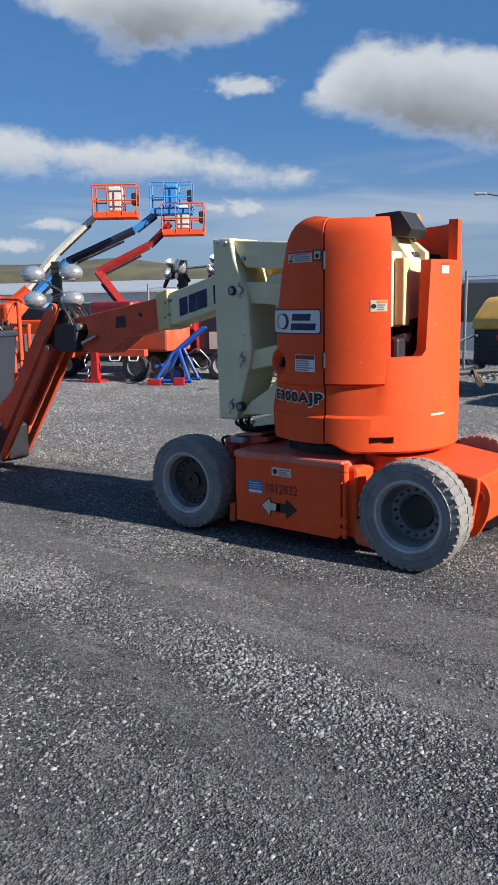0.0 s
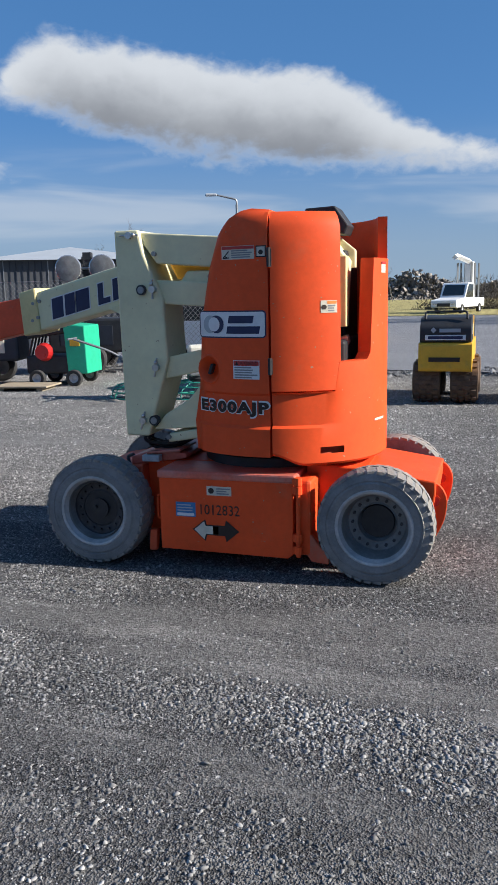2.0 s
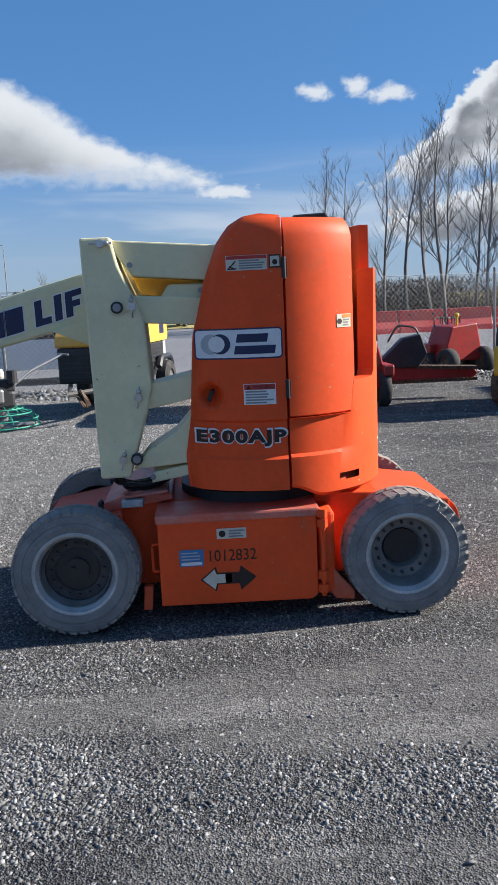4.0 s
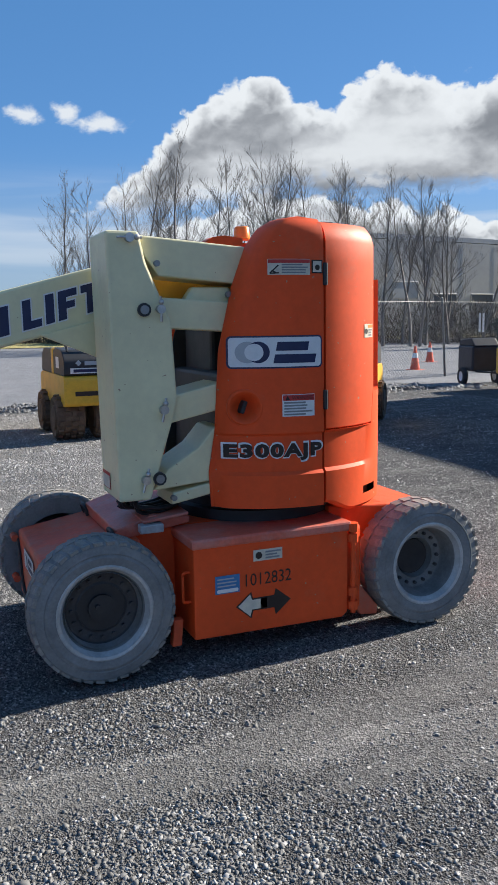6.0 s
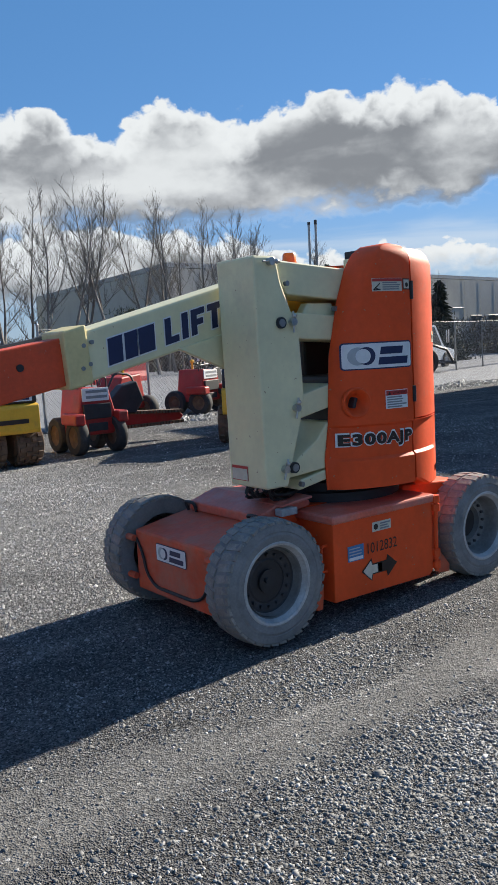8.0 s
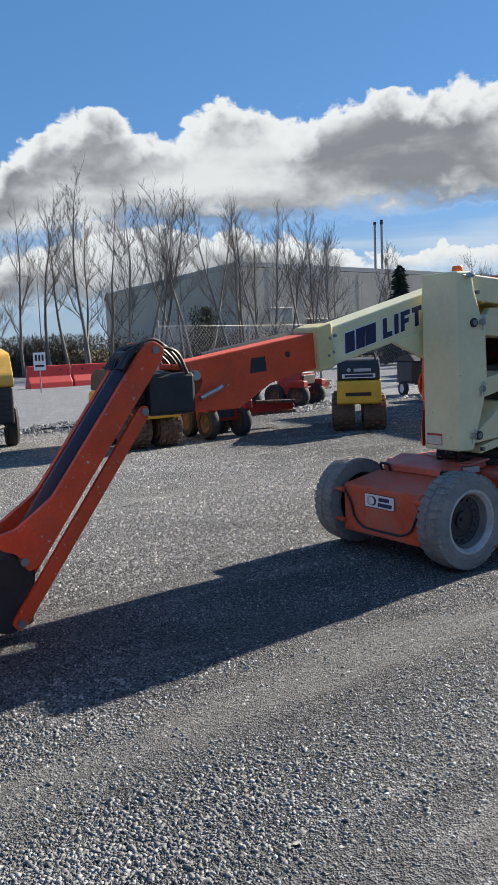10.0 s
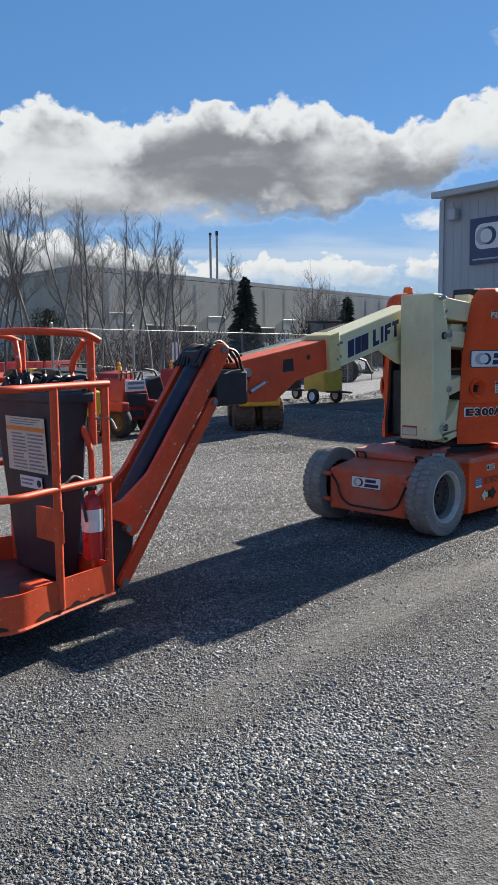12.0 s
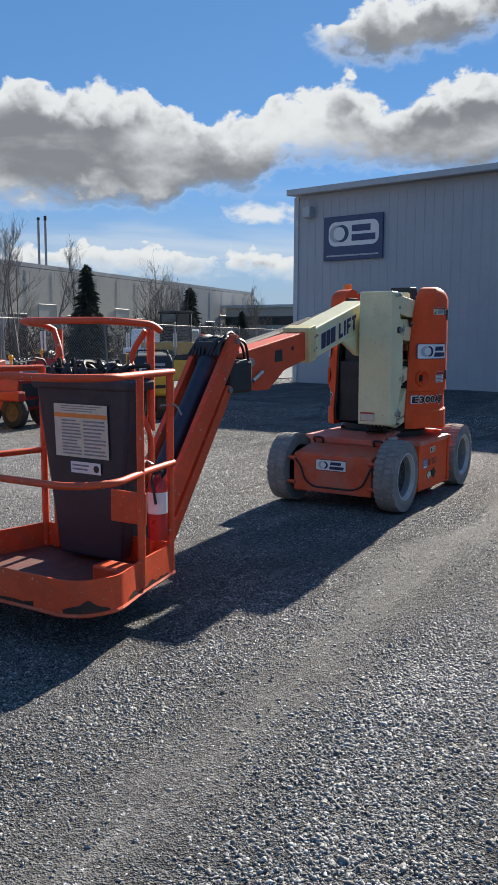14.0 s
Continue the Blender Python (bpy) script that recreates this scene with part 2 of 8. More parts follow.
    if bump:
        bn = N.new("ShaderNodeBump")
        bn.inputs["Strength"].default_value, bn.inputs["Distance"].default_value = bump, 0.01
        L.new(noise_tex(bump_scale, 6), bn.inputs["Height"])
        L.new(bn.outputs[0], b.inputs["Normal"])
    if glass:
        b.inputs["Transmission Weight"].default_value = glass
    if emit:
        b.inputs["Emission Color"].default_value = (*color, 1)
        b.inputs["Emission Strength"].default_value = emit
    return mt


DUST = (0.33, 0.30, 0.27)
M = {
    "orange": mat("orange_paint", (0.78, 0.085, 0.018), 0.56, spec=0.28, vary=0.1, scale=3, dirt=(0.42, 0.17, 0.10), dirt_amount=0.12, bump=0.04, bump_scale=200, chips=(0.45, 0.25, 0.16)),
    "orange_worn": mat("worn_orange_paint", (0.68, 0.075, 0.02), 0.5, vary=0.14, scale=5, dirt=(0.22, 0.09, 0.06), dirt_amount=0.35, bump=0.08, bump_scale=90, chips=(0.45, 0.38, 0.33), chip_level=0.675),
    "orange_dusty": mat("dusty_orange_steel", (0.62, 0.085, 0.028), 0.6, vary=0.16, scale=4, dirt=(0.36, 0.22, 0.17), dirt_amount=0.45, bump=0.08, bump_scale=90),
    "deck": mat("grimy_deck_steel", (0.58, 0.12, 0.075), 0.45, vary=0.2, scale=6, dirt=(0.46, 0.31, 0.28), dirt_amount=0.5, bump=0.1, bump_scale=80),
    "floor_red": mat("grimy_red_floor", (0.14, 0.035, 0.03), 0.7, vary=0.3, scale=8, dirt=(0.10, 0.07, 0.06), dirt_amount=0.5, bump=0.15),
    "cream": mat("cream_paint", (0.73, 0.68, 0.43), 0.45, vary=0.07, scale=3, dirt=(0.40, 0.34, 0.24), dirt_amount=0.12, bump=0.03, bump_scale=160, chips=(0.33, 0.22, 0.14)),
    "cream_edge": mat("yellowed_cream_paint", (0.70, 0.58, 0.28), 0.5, vary=0.1, scale=6),
    "yellow_arm": mat("yellow_paint", (0.72, 0.42, 0.06), 0.5, vary=0.12, scale=5, dirt=(0.3, 0.2, 0.1), dirt_amount=0.25),
    "tyre": mat("dusty_grey_tyre", (0.20, 0.205, 0.21), 0.88, vary=0.2, scale=9, dirt=(0.30, 0.29, 0.275), dirt_amount=0.35, bump=0.25, bump_scale=70, spec=0.25),
    "tread": mat("worn_tread_rubber", (0.25, 0.235, 0.215), 0.92, vary=0.25, scale=14, bump=0.3, bump_scale=70, spec=0.2),
    "tyre_black": mat("black_tyre", (0.03, 0.03, 0.032), 0.85, vary=0.25, scale=9, dirt=(0.14, 0.13, 0.12), dirt_amount=0.3, bump=0.2),
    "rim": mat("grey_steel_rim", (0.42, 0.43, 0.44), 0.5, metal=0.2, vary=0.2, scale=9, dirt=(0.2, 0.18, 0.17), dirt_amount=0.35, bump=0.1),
    # rim grey with the shade inside the wheel put into the colour
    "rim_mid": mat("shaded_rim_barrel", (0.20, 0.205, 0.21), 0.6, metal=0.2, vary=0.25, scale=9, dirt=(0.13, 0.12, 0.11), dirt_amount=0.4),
    # darker copy of the machine yellow, with shade put into the colour
    "yellow_dull": mat("shaded_yellow_paint", (0.42, 0.27, 0.06), 0.6, vary=0.2, scale=4, dirt=(0.2, 0.16, 0.1), dirt_amount=0.4),
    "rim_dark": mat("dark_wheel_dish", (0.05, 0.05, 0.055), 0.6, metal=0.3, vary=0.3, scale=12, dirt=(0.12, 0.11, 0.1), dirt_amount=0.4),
    "black": mat("black_steel", (0.02, 0.021, 0.025), 0.55, vary=0.3, scale=8, dirt=(0.07, 0.065, 0.06), dirt_amount=0.2),
    "rubber": mat("black_hose_rubber", (0.018, 0.018, 0.02), 0.5, vary=0.2),
    "navy": mat("navy_print", (0.012, 0.02, 0.075), 0.5, vary=0.12, scale=20),
    "navy_cyl": mat("dark_blue_cylinder_paint", (0.015, 0.02, 0.045), 0.45, vary=0.25, scale=8, dirt=(0.06, 0.06, 0.07), dirt_amount=0.3),
    "white": mat("white_label", (0.72, 0.73, 0.74), 0.5, vary=0.06, scale=18),
    "white_paint": mat("white_paint", (0.75, 0.76, 0.77), 0.35, vary=0.08, scale=3, dirt=(0.5, 0.48, 0.45), dirt_amount=0.2),
    "offwhite": mat("aged_label", (0.62, 0.57, 0.47), 0.55, vary=0.1, scale=25),
    "grey_print": mat("grey_print", (0.40, 0.43, 0.46), 0.5, vary=0.06),
    "bar_grey": mat("faded_print", (0.22, 0.23, 0.25), 0.6, vary=0.1),
    "redlabel": mat("red_label_header", (0.50, 0.035, 0.03), 0.5, vary=0.08),
    "orangelabel": mat("orange_label_header", (0.75, 0.25, 0.05), 0.5, vary=0.08),
    "bluelabel": mat("blue_label", (0.04, 0.19, 0.42), 0.45, vary=0.08),
    "blackprint": mat("black_stencil", (0.025, 0.015, 0.012), 0.6, vary=0.2),
    "steel": mat("zinc_steel", (0.50, 0.50, 0.50), 0.35, metal=0.9, vary=0.2, scale=30),
    "galv": mat("galvanised_steel", (0.27, 0.28, 0.29), 0.45, metal=0.6, vary=0.15, scale=8),
    "wire": mat("fence_wire", (0.30, 0.30, 0.305), 0.6, metal=0.3, vary=0.1),
    "bin": mat("dark_plastic", (0.018, 0.023, 0.036), 0.5, vary=0.2, scale=5, dirt=(0.07, 0.075, 0.085), dirt_amount=0.1, bump=0.08),
    "extred": mat("red_enamel", (0.45, 0.02, 0.02), 0.3, vary=0.08),
    "red": mat("red_machine_paint", (0.36, 0.022, 0.02), 0.45, vary=0.15, scale=6, dirt=(0.14, 0.07, 0.05), dirt_amount=0.35),
    "yellow": mat("yellow_machine_paint", (0.72, 0.40, 0.03), 0.45, vary=0.1, scale=5, dirt=(0.3, 0.22, 0.08), dirt_amount=0.25),
    "yellow_tarp": mat("yellow_hood", (0.72, 0.40, 0.07), 0.5, vary=0.12, scale=5, dirt=(0.55, 0.4, 0.2), dirt_amount=0.3, bump=0.1, bump_scale=12),
    "rust": mat("rusty_drum", (0.12, 0.075, 0.05), 0.85, vary=0.35, scale=9, dirt=(0.2, 0.13, 0.08), dirt_amount=0.5, bump=0.3),
    "blue": mat("blue_machine_paint", (0.02, 0.09, 0.45), 0.4, vary=0.12, scale=6, dirt=(0.05, 0.1, 0.25), dirt_amount=0.2),
    "skyblue": mat("light_blue_paint", (0.05, 0.26, 0.62), 0.45, vary=0.12, scale=6),
    "green": mat("green_machine_paint", (0.02, 0.42, 0.24), 0.45, vary=0.1, scale=6),
    "teal": mat("green_ring_paint", (0.03, 0.28, 0.20), 0.5, vary=0.15, scale=8),
    "silver": mat("silver_lamp_bowl", (0.62, 0.63, 0.64), 0.25, metal=0.7, vary=0.1),
    "glass": mat("dark_glass", (0.02, 0.025, 0.03), 0.06, vary=0.0, spec=0.8),
    "beacon": mat("amber_lens", (0.95, 0.22, 0.02), 0.25, vary=0.05),
    "cone": mat("orange_cone_plastic", (0.75, 0.10, 0.04), 0.5, vary=0.1),
    "barrier": mat("red_barrier_plastic", (0.55, 0.035, 0.035), 0.5, vary=0.12, scale=3),
    "bark": mat("bare_bark", (0.16, 0.145, 0.132), 0.9, vary=0.25, scale=3, obj_rand=0.2),
    "conifer": mat("conifer_needles", (0.05, 0.06, 0.042), 0.85, vary=0.35, scale=3, island=0.35),
    "brush": mat("brush_twigs", (0.085, 0.07, 0.055), 0.9, vary=0.3, scale=3, island=0.4),
    # navy lightened: the haze over the sign is put into its colour
    "sign_navy": mat("hazed_navy_board", (0.045, 0.07, 0.15), 0.5, vary=0.1, scale=2),
    "metal_wall": mat("grey_blue_metal_siding", (0.36, 0.39, 0.425), 0.5, metal=0.0, vary=0.06, scale=0.8, dirt=(0.32, 0.35, 0.38), dirt_amount=0.2),
    "siding_trim": mat("pale_metal_trim", (0.42, 0.45, 0.48), 0.5, vary=0.06),
    "concrete_wall": mat("grey_warehouse_panel", (0.36, 0.35, 0.34), 0.8, vary=0.08, scale=0.3, dirt=(0.28, 0.27, 0.26), dirt_amount=0.2),
    "roof": mat("grey_roof", (0.30, 0.31, 0.33), 0.6, vary=0.1, scale=0.6),
    "shed_dark": mat("dark_shed_siding", (0.06, 0.065, 0.075), 0.6, vary=0.15, scale=1),
    "hill": mat("wooded_hill", (0.11, 0.10, 0.055), 0.95, vary=0.35, scale=0.02, dirt=(0.06, 0.06, 0.045), dirt_amount=0.5),
    "rocks": mat("rubble", (0.23, 0.21, 0.19), 0.9, vary=0.3, scale=0.5, island=0.55),
    "car_silver": mat("silver_car_paint", (0.60, 0.64, 0.70), 0.3, metal=0.15, vary=0.03),
    "car_red": mat("dark_red_car_paint", (0.22, 0.02, 0.03), 0.25, vary=0.05),
    "wood": mat("weathered_plywood", (0.34, 0.28, 0.2), 0.8, vary=0.2, scale=6, bump=0.1),
    "tankwhite": mat("milky_plastic", (0.62, 0.6, 0.53), 0.5, vary=0.12),
}


def ground_material(name, base, light, dusty, speck, bump, s_speck, yard=False):
    mt = bpy.data.materials.new(name)
    mt.use_nodes = True
    N, L = mt.node_tree.nodes, mt.node_tree.links
    b = N["Principled BSDF"]
    b.inputs["Roughness"].default_value = 0.95
    b.inputs["Specular IOR Level"].default_value = 0.25
    tc = N.new("ShaderNodeTexCoord")

    def mapped(sc, rot=0.0):
        mp = N.new("ShaderNodeMapping")
        mp.inputs["Scale"].default_value = sc
        mp.inputs["Rotation"].default_value = (0, 0, rot)
        L.new(tc.outputs["Object"], mp.inputs[0])
        return mp.outputs[0]

    def noise_tex(v, s, d=6.0, r=0.6):
        n = N.new("ShaderNodeTexNoise")
        n.inputs["Scale"].default_value, n.inputs["Detail"].default_value, n.inputs["Roughness"].default_value = s, d, r
        L.new(v, n.inputs["Vector"])
        return n.outputs[0]

    def ramp(src, lo, hi, c0, c1):
        r = N.new("ShaderNodeValToRGB")
        r.color_ramp.elements[0].position, r.color_ramp.elements[1].position = lo, hi
        r.color_ramp.elements[0].color, r.color_ramp.elements[1].color = (*c0, 1), (*c1, 1)
        L.new(src, r.inputs[0])
        return r.outputs[0]

    def mixed(f, a, c, kind="MIX"):
        x = N.new("ShaderNodeMix")
        x.data_type, x.blend_type = "RGBA", kind
        for sock, v in ((x.inputs[0], f), (x.inputs[6], a), (x.inputs[7], c)):
            if isinstance(v, (int, float)):
                sock.default_value = v
            elif isinstance(v, tuple):
                sock.default_value = (*v, 1)
            else:
                L.new(v, sock)
        return x.outputs[2]

    plain = mapped((1, 1, 1))
    col = ramp(noise_tex(plain, 0.9, 9, 0.72), 0.34, 0.66, base, light)
    # worn wheel tracks run along x and swing a little
    tracks = ramp(noise_tex(mapped((0.13, 0.75, 1), 0.25), 1.0, 8, 0.66), 0.52, 0.62, (0, 0, 0), (1, 1, 1))
    patch = ramp(noise_tex(plain, 0.45, 6, 0.6), 0.42, 0.62, (0.25, 0.25, 0.25), (1, 1, 1))
    worn = mixed(1.0, tracks, patch, "MULTIPLY")
    if yard:
        # compacted wheel tracks, broken up by grain
        at = N.new("ShaderNodeAttribute")
        at.attribute_name = "worn"
        wv = N.new("ShaderNodeMath")
        wv.operation = "ADD"
        L.new(at.outputs["Fac"], wv.inputs[0])
        br = N.new("ShaderNodeMath")
        br.operation = "MULTIPLY_ADD"
        br.inputs[1].default_value, br.inputs[2].default_value = 1.7, -0.85
        L.new(noise_tex(mapped((0.6, 1.6, 1)), 3.0, 8, 0.7), br.inputs[0])
        L.new(br.outputs[0], wv.inputs[1])
        worn = ramp(wv.outputs[0], 0.25, 0.95, (0, 0, 0), (1, 1, 1))
    col = mixed(worn, col, dusty)
    if yard:
        # pale stone dust drawn out along the tracks
        streak = ramp(noise_tex(mapped((0.45, 2.6, 1), 0.12), 1.0, 9, 0.68), 0.54, 0.70, (0, 0, 0), (0.55, 0.55, 0.55))
        col = mixed(streak, col, (0.27, 0.26, 0.25))
        # looser, paler gravel on the far side of the machine
        sp, mr = N.new("ShaderNodeSeparateXYZ"), N.new("ShaderNodeMapRange")
        L.new(plain, sp.inputs[0]), L.new(sp.outputs[1], mr.inputs[0])
        for i, q in enumerate((0.4, 2.6, 0.0, 0.6)):
            mr.inputs[i + 1].default_value = q
        side = N.new("ShaderNodeMapRange")
        L.new(sp.outputs[0], side.inputs[0])
        for i, q in enumerate((0.4, 2.4, 1.0, 0.0)):
            side.inputs[i + 1].default_value = q
        both = N.new("ShaderNodeMath")
        both.operation = "MULTIPLY"
        L.new(mr.outputs[0], both.inputs[0]), L.new(side.outputs[0], both.inputs[1])
        col = mixed(both.outputs[0], col, (0.19, 0.186, 0.181))

    def cells(scale):
        v = N.new("ShaderNodeTexVoronoi")
        v.inputs["Scale"].default_value = scale
        L.new(plain, v.inputs["Vector"])
        return v

    small, large = cells(s_speck * 1.9), cells(s_speck * 0.8)
    loose = ramp(worn, 0.0, 0.8, (1, 1, 1), (0.6, 0.6, 0.6))
    tone = mixed(loose, (1.0, 1.0, 1.0), ramp(small.outputs["Color"], 0.15, 0.9, (0.32, 0.32, 0.32), (1.9, 1.9, 1.9)))
    col = mixed(1.0, col, tone, "MULTIPLY")
    tone2 = mixed(loose, (1.0, 1.0, 1.0), ramp(large.outputs["Color"], 0.1, 0.95, (0.62, 0.62, 0.62), (1.45, 1.45, 1.45)))
    col = mixed(1.0, col, tone2, "MULTIPLY")
    vs = cells(s_speck * 0.5)
    pick = ramp(vs.outputs["Color"], 0.84, 0.88, (0, 0, 0), (1, 1, 1))
    near = ramp(vs.outputs["Distance"], 0.22, 0.36, (1, 1, 1), (0, 0, 0))
    col = mixed(mixed(1.0, pick, near, "MULTIPLY"), col, speck)
    L.new(col, b.inputs["Base Color"])
    hmix = N.new("ShaderNodeMath")
    hmix.operation = "ADD"
    L.new(small.outputs["Distance"], hmix.inputs[0])
    L.new(large.outputs["Distance"], hmix.inputs[1])
    h2 = N.new("ShaderNodeMath")
    h2.operation = "MULTIPLY"
    L.new(hmix.outputs[0], h2.inputs[0])
    L.new(ramp(worn, 0.0, 0.8, (1, 1, 1), (0.3, 0.3, 0.3)), h2.inputs[1])
    bn = N.new("ShaderNodeBump")
    bn.inputs["Strength"].default_value, bn.inputs["Distance"].default_value = bump, 0.015
    L.new(h2.outputs[0], bn.inputs["Height"])
    L.new(bn.outputs[0], b.inputs["Normal"])
    return mt


M["gravel"] = ground_material("dark_crushed_gravel", (0.050, 0.050, 0.053), (0.115, 0.113, 0.112), (0.120, 0.117, 0.114), (0.42, 0.415, 0.41), 0.8, 75, True)
M["asphalt"] = ground_material("old_asphalt", (0.15, 0.155, 0.17), (0.19, 0.195, 0.21), (0.21, 0.21, 0.22), (0.26, 0.26, 0.26), 0.25, 90)
M["grass"] = ground_material("winter_grass", (0.26, 0.225, 0.085), (0.34, 0.29, 0.12), (0.36, 0.31, 0.15), (0.3, 0.27, 0.1), 0.4, 6)
M["stone_pale"] = mat("pale_crushed_stone", (0.32, 0.314, 0.307), 0.8, vary=0.3, scale=1.3, island=0.45)
M["stone"] = mat("crushed_stone", (0.215, 0.212, 0.21), 0.7, vary=0.3, scale=1.3, island=0.5)

# ---------------------------------------------------------------- mesh helpers


def part(name, bm, material, parent=None, label="", smooth=None):
    me = bpy.data.meshes.new(name)
    bmesh.ops.recalc_face_normals(bm, faces=bm.faces)
    bm.to_mesh(me)
    bm.free()
    if smooth is not None:
        for p in me.polygons:
            p.use_smooth = True
        me.set_sharp_from_angle(angle=radians(smooth))
    me.materials.append(M[material] if isinstance(material, str) else material)
    ob = new(name, me)
    if parent is not None:
        ob.parent = parent
    if label:
        tagged(ob, label)
    return ob


def pieces(name, bm, material, parent, label="", smooth=None):
    """One part for each connected piece of a bmesh."""
    todo, groups = set(bm.verts), []
    while todo:
        stack, got = [next(iter(todo))], set()
        while stack:
            v = stack.pop()
            if v in got:
                continue
            got.add(v)
            stack.extend(e.other_vert(v) for e in v.link_edges)
        todo -= got
        groups.append(got)
    groups.sort(key=lambda g: min(tuple(v.co) for v in g))
    for g in groups:
        one, mp = BM(), {}
        for v in g:
            mp[v] = one.verts.new(v.co)
        for f in {f for v in g for f in v.link_faces}:
            one.faces.new([mp[v] for v in f.verts])
        part(name, one, material, parent, label, smooth)
    bm.free()


def thing(name, label, category, group="", kind="", at=(0, 0, 0), turn=0.0):
    ob = new(name)
    ob.empty_display_size = 0.1
    ob.matrix_basis = pose(*at, 0, 0, turn)
    return tagged(ob, label, category, group, kind)


def BM():
    return bmesh.new()


def bevelled(bm, geom_edges, r, seg=2):
    if r > 0:
        bmesh.ops.bevel(bm, geom=list(geom_edges), offset=r, segments=seg, profile=0.5, affect="EDGES", clamp_overlap=True)


def box(bm, x0, x1, y0, y1, z0, z1, r=0.0, rot=None, seg=2):
    m = Matrix.Translation(((x0 + x1) / 2, (y0 + y1) / 2, (z0 + z1) / 2))
    if rot is not None:
        m = m @ rot
    m = m @ Matrix.Diagonal((x1 - x0, y1 - y0, z1 - z0, 1))
    g = bmesh.ops.create_cube(bm, size=1, matrix=m)
    bevelled(bm, {e for v in g["verts"] for e in v.link_edges}, r, seg)
    return bm


def prism(bm, pts, a0, a1, axis="y", r=0.0, seg=2):
    """A flat outline pushed along an axis: (x, z) along y, (y, z) along x, (x, y) along z."""
    place = {"y": lambda p, a: (p[0], a, p[1]), "x": lambda p, a: (a, p[0], p[1]), "z": lambda p, a: (p[0], p[1], a)}[axis]
    lo, hi = [bm.verts.new(place(p, a0)) for p in pts], [bm.verts.new(place(p, a1)) for p in pts]
    n = len(pts)
    fs = [bm.faces.new(lo), bm.faces.new(hi[::-1])]
    for i in range(n):
        fs.append(bm.faces.new((lo[i], hi[i], hi[(i + 1) % n], lo[(i + 1) % n])))
    bmesh.ops.recalc_face_normals(bm, faces=fs)
    bevelled(bm, {e for f in fs for e in f.edges}, r, seg)
    return bm


def cyl(bm, p0, p1, r0, r1=None, n=14, caps=True):
    p0, p1 = Vector(p0), Vector(p1)
    q = (p1 - p0).to_track_quat("Z", "Y")
    r1 = r0 if r1 is None else r1
    a = [bm.verts.new(p0 + q @ Vector((r0 * math.cos(2 * math.pi * i / n), r0 * math.sin(2 * math.pi * i / n), 0))) for i in range(n)]
    b = [bm.verts.new(p1 + q @ Vector((r1 * math.cos(2 * math.pi * i / n), r1 * math.sin(2 * math.pi * i / n), 0))) for i in range(n)]
    for i in range(n):
        bm.faces.new((a[i], a[(i + 1) % n], b[(i + 1) % n], b[i]))
    if caps:
        bm.faces.new(a[::-1]), bm.faces.new(b)
    return bm


def tube(bm, pts, r, n=8, closed=False, caps=True):
    pts = [Vector(p) for p in pts]
    k = len(pts)
    rings = []
    up = Vector((0, 0, 1))
    for i, p in enumerate(pts):
        a = pts[(i - 1) % k] if closed or i else p
        b = pts[(i + 1) % k] if closed or i < k - 1 else p
        d = (b - a).normalized()
        side = d.cross(up)
        side = d.cross(Vector((1, 0, 0))) if side.length < 0.15 else side
        side.normalize()
        nor = side.cross(d).normalized()
        rings.append([bm.verts.new(p + r * (math.cos(2 * math.pi * j / n) * side + math.sin(2 * math.pi * j / n) * nor)) for j in range(n)])
    for i in range(k if closed else k - 1):
        A, B = rings[i], rings[(i + 1) % k]
        for j in range(n):
            bm.faces.new((A[j], A[(j + 1) % n], B[(j + 1) % n], B[j]))
    if caps and not closed:
        bm.faces.new(rings[0][::-1]), bm.faces.new(rings[-1])
    return bm


def rounded(pts, r, seg=4, closed=False):
    """Rounds the corners of a 3D polyline."""
    pts = [Vector(p) for p in pts]
    out, n = [], len(pts)
    for i, p in enumerate(pts):
        if not closed and i in (0, n - 1):
            out.append(p)
            continue
        a, b = pts[(i - 1) % n] - p, pts[(i + 1) % n] - p
        d = min(r, a.length * 0.45, b.length * 0.45)
        s, e = p + a.normalized() * d, p + b.normalized() * d
        for j in range(seg + 1):
            t = j / seg
            out.append((1 - t) ** 2 * s + 2 * t * (1 - t) * p + t * t * e)
    return out


def lathe(bm, prof, m, n=32, closed=False):
    """Turns (radius, height) pairs about the z axis of m."""
    rings = []
    for rr, h in prof:
        rings.append([bm.verts.new(m @ Vector((rr * math.cos(2 * math.pi * j / n), rr * math.sin(2 * math.pi * j / n), h))) for j in range(n)])
    k = len(prof)
    for i in range(k if closed else k - 1):
        A, B = rings[i], rings[(i + 1) % k]
        for j in range(n):
            bm.faces.new((A[j], A[(j + 1) % n], B[(j + 1) % n], B[j]))
    return bm


def ball(bm, c, r, sx=1, sy=1, sz=1, u=14, v=9):
    bmesh.ops.create_uvsphere(bm, u_segments=u, v_segments=v, radius=r, matrix=Matrix.Translation(c) @ Matrix.Diagonal((sx, sy, sz, 1)))
    return bm


def grid_faces(bm, rows, flip=False):
    for A, B in zip(rows, rows[1:]):
        for j in range(len(A) - 1):
            vs = [A[j], A[j + 1], B[j + 1], B[j]]
            seen = []
            for v in vs:
                if v not in seen:
                    seen.append(v)
            if len(seen) > 2:
                bm.faces.new(seen)


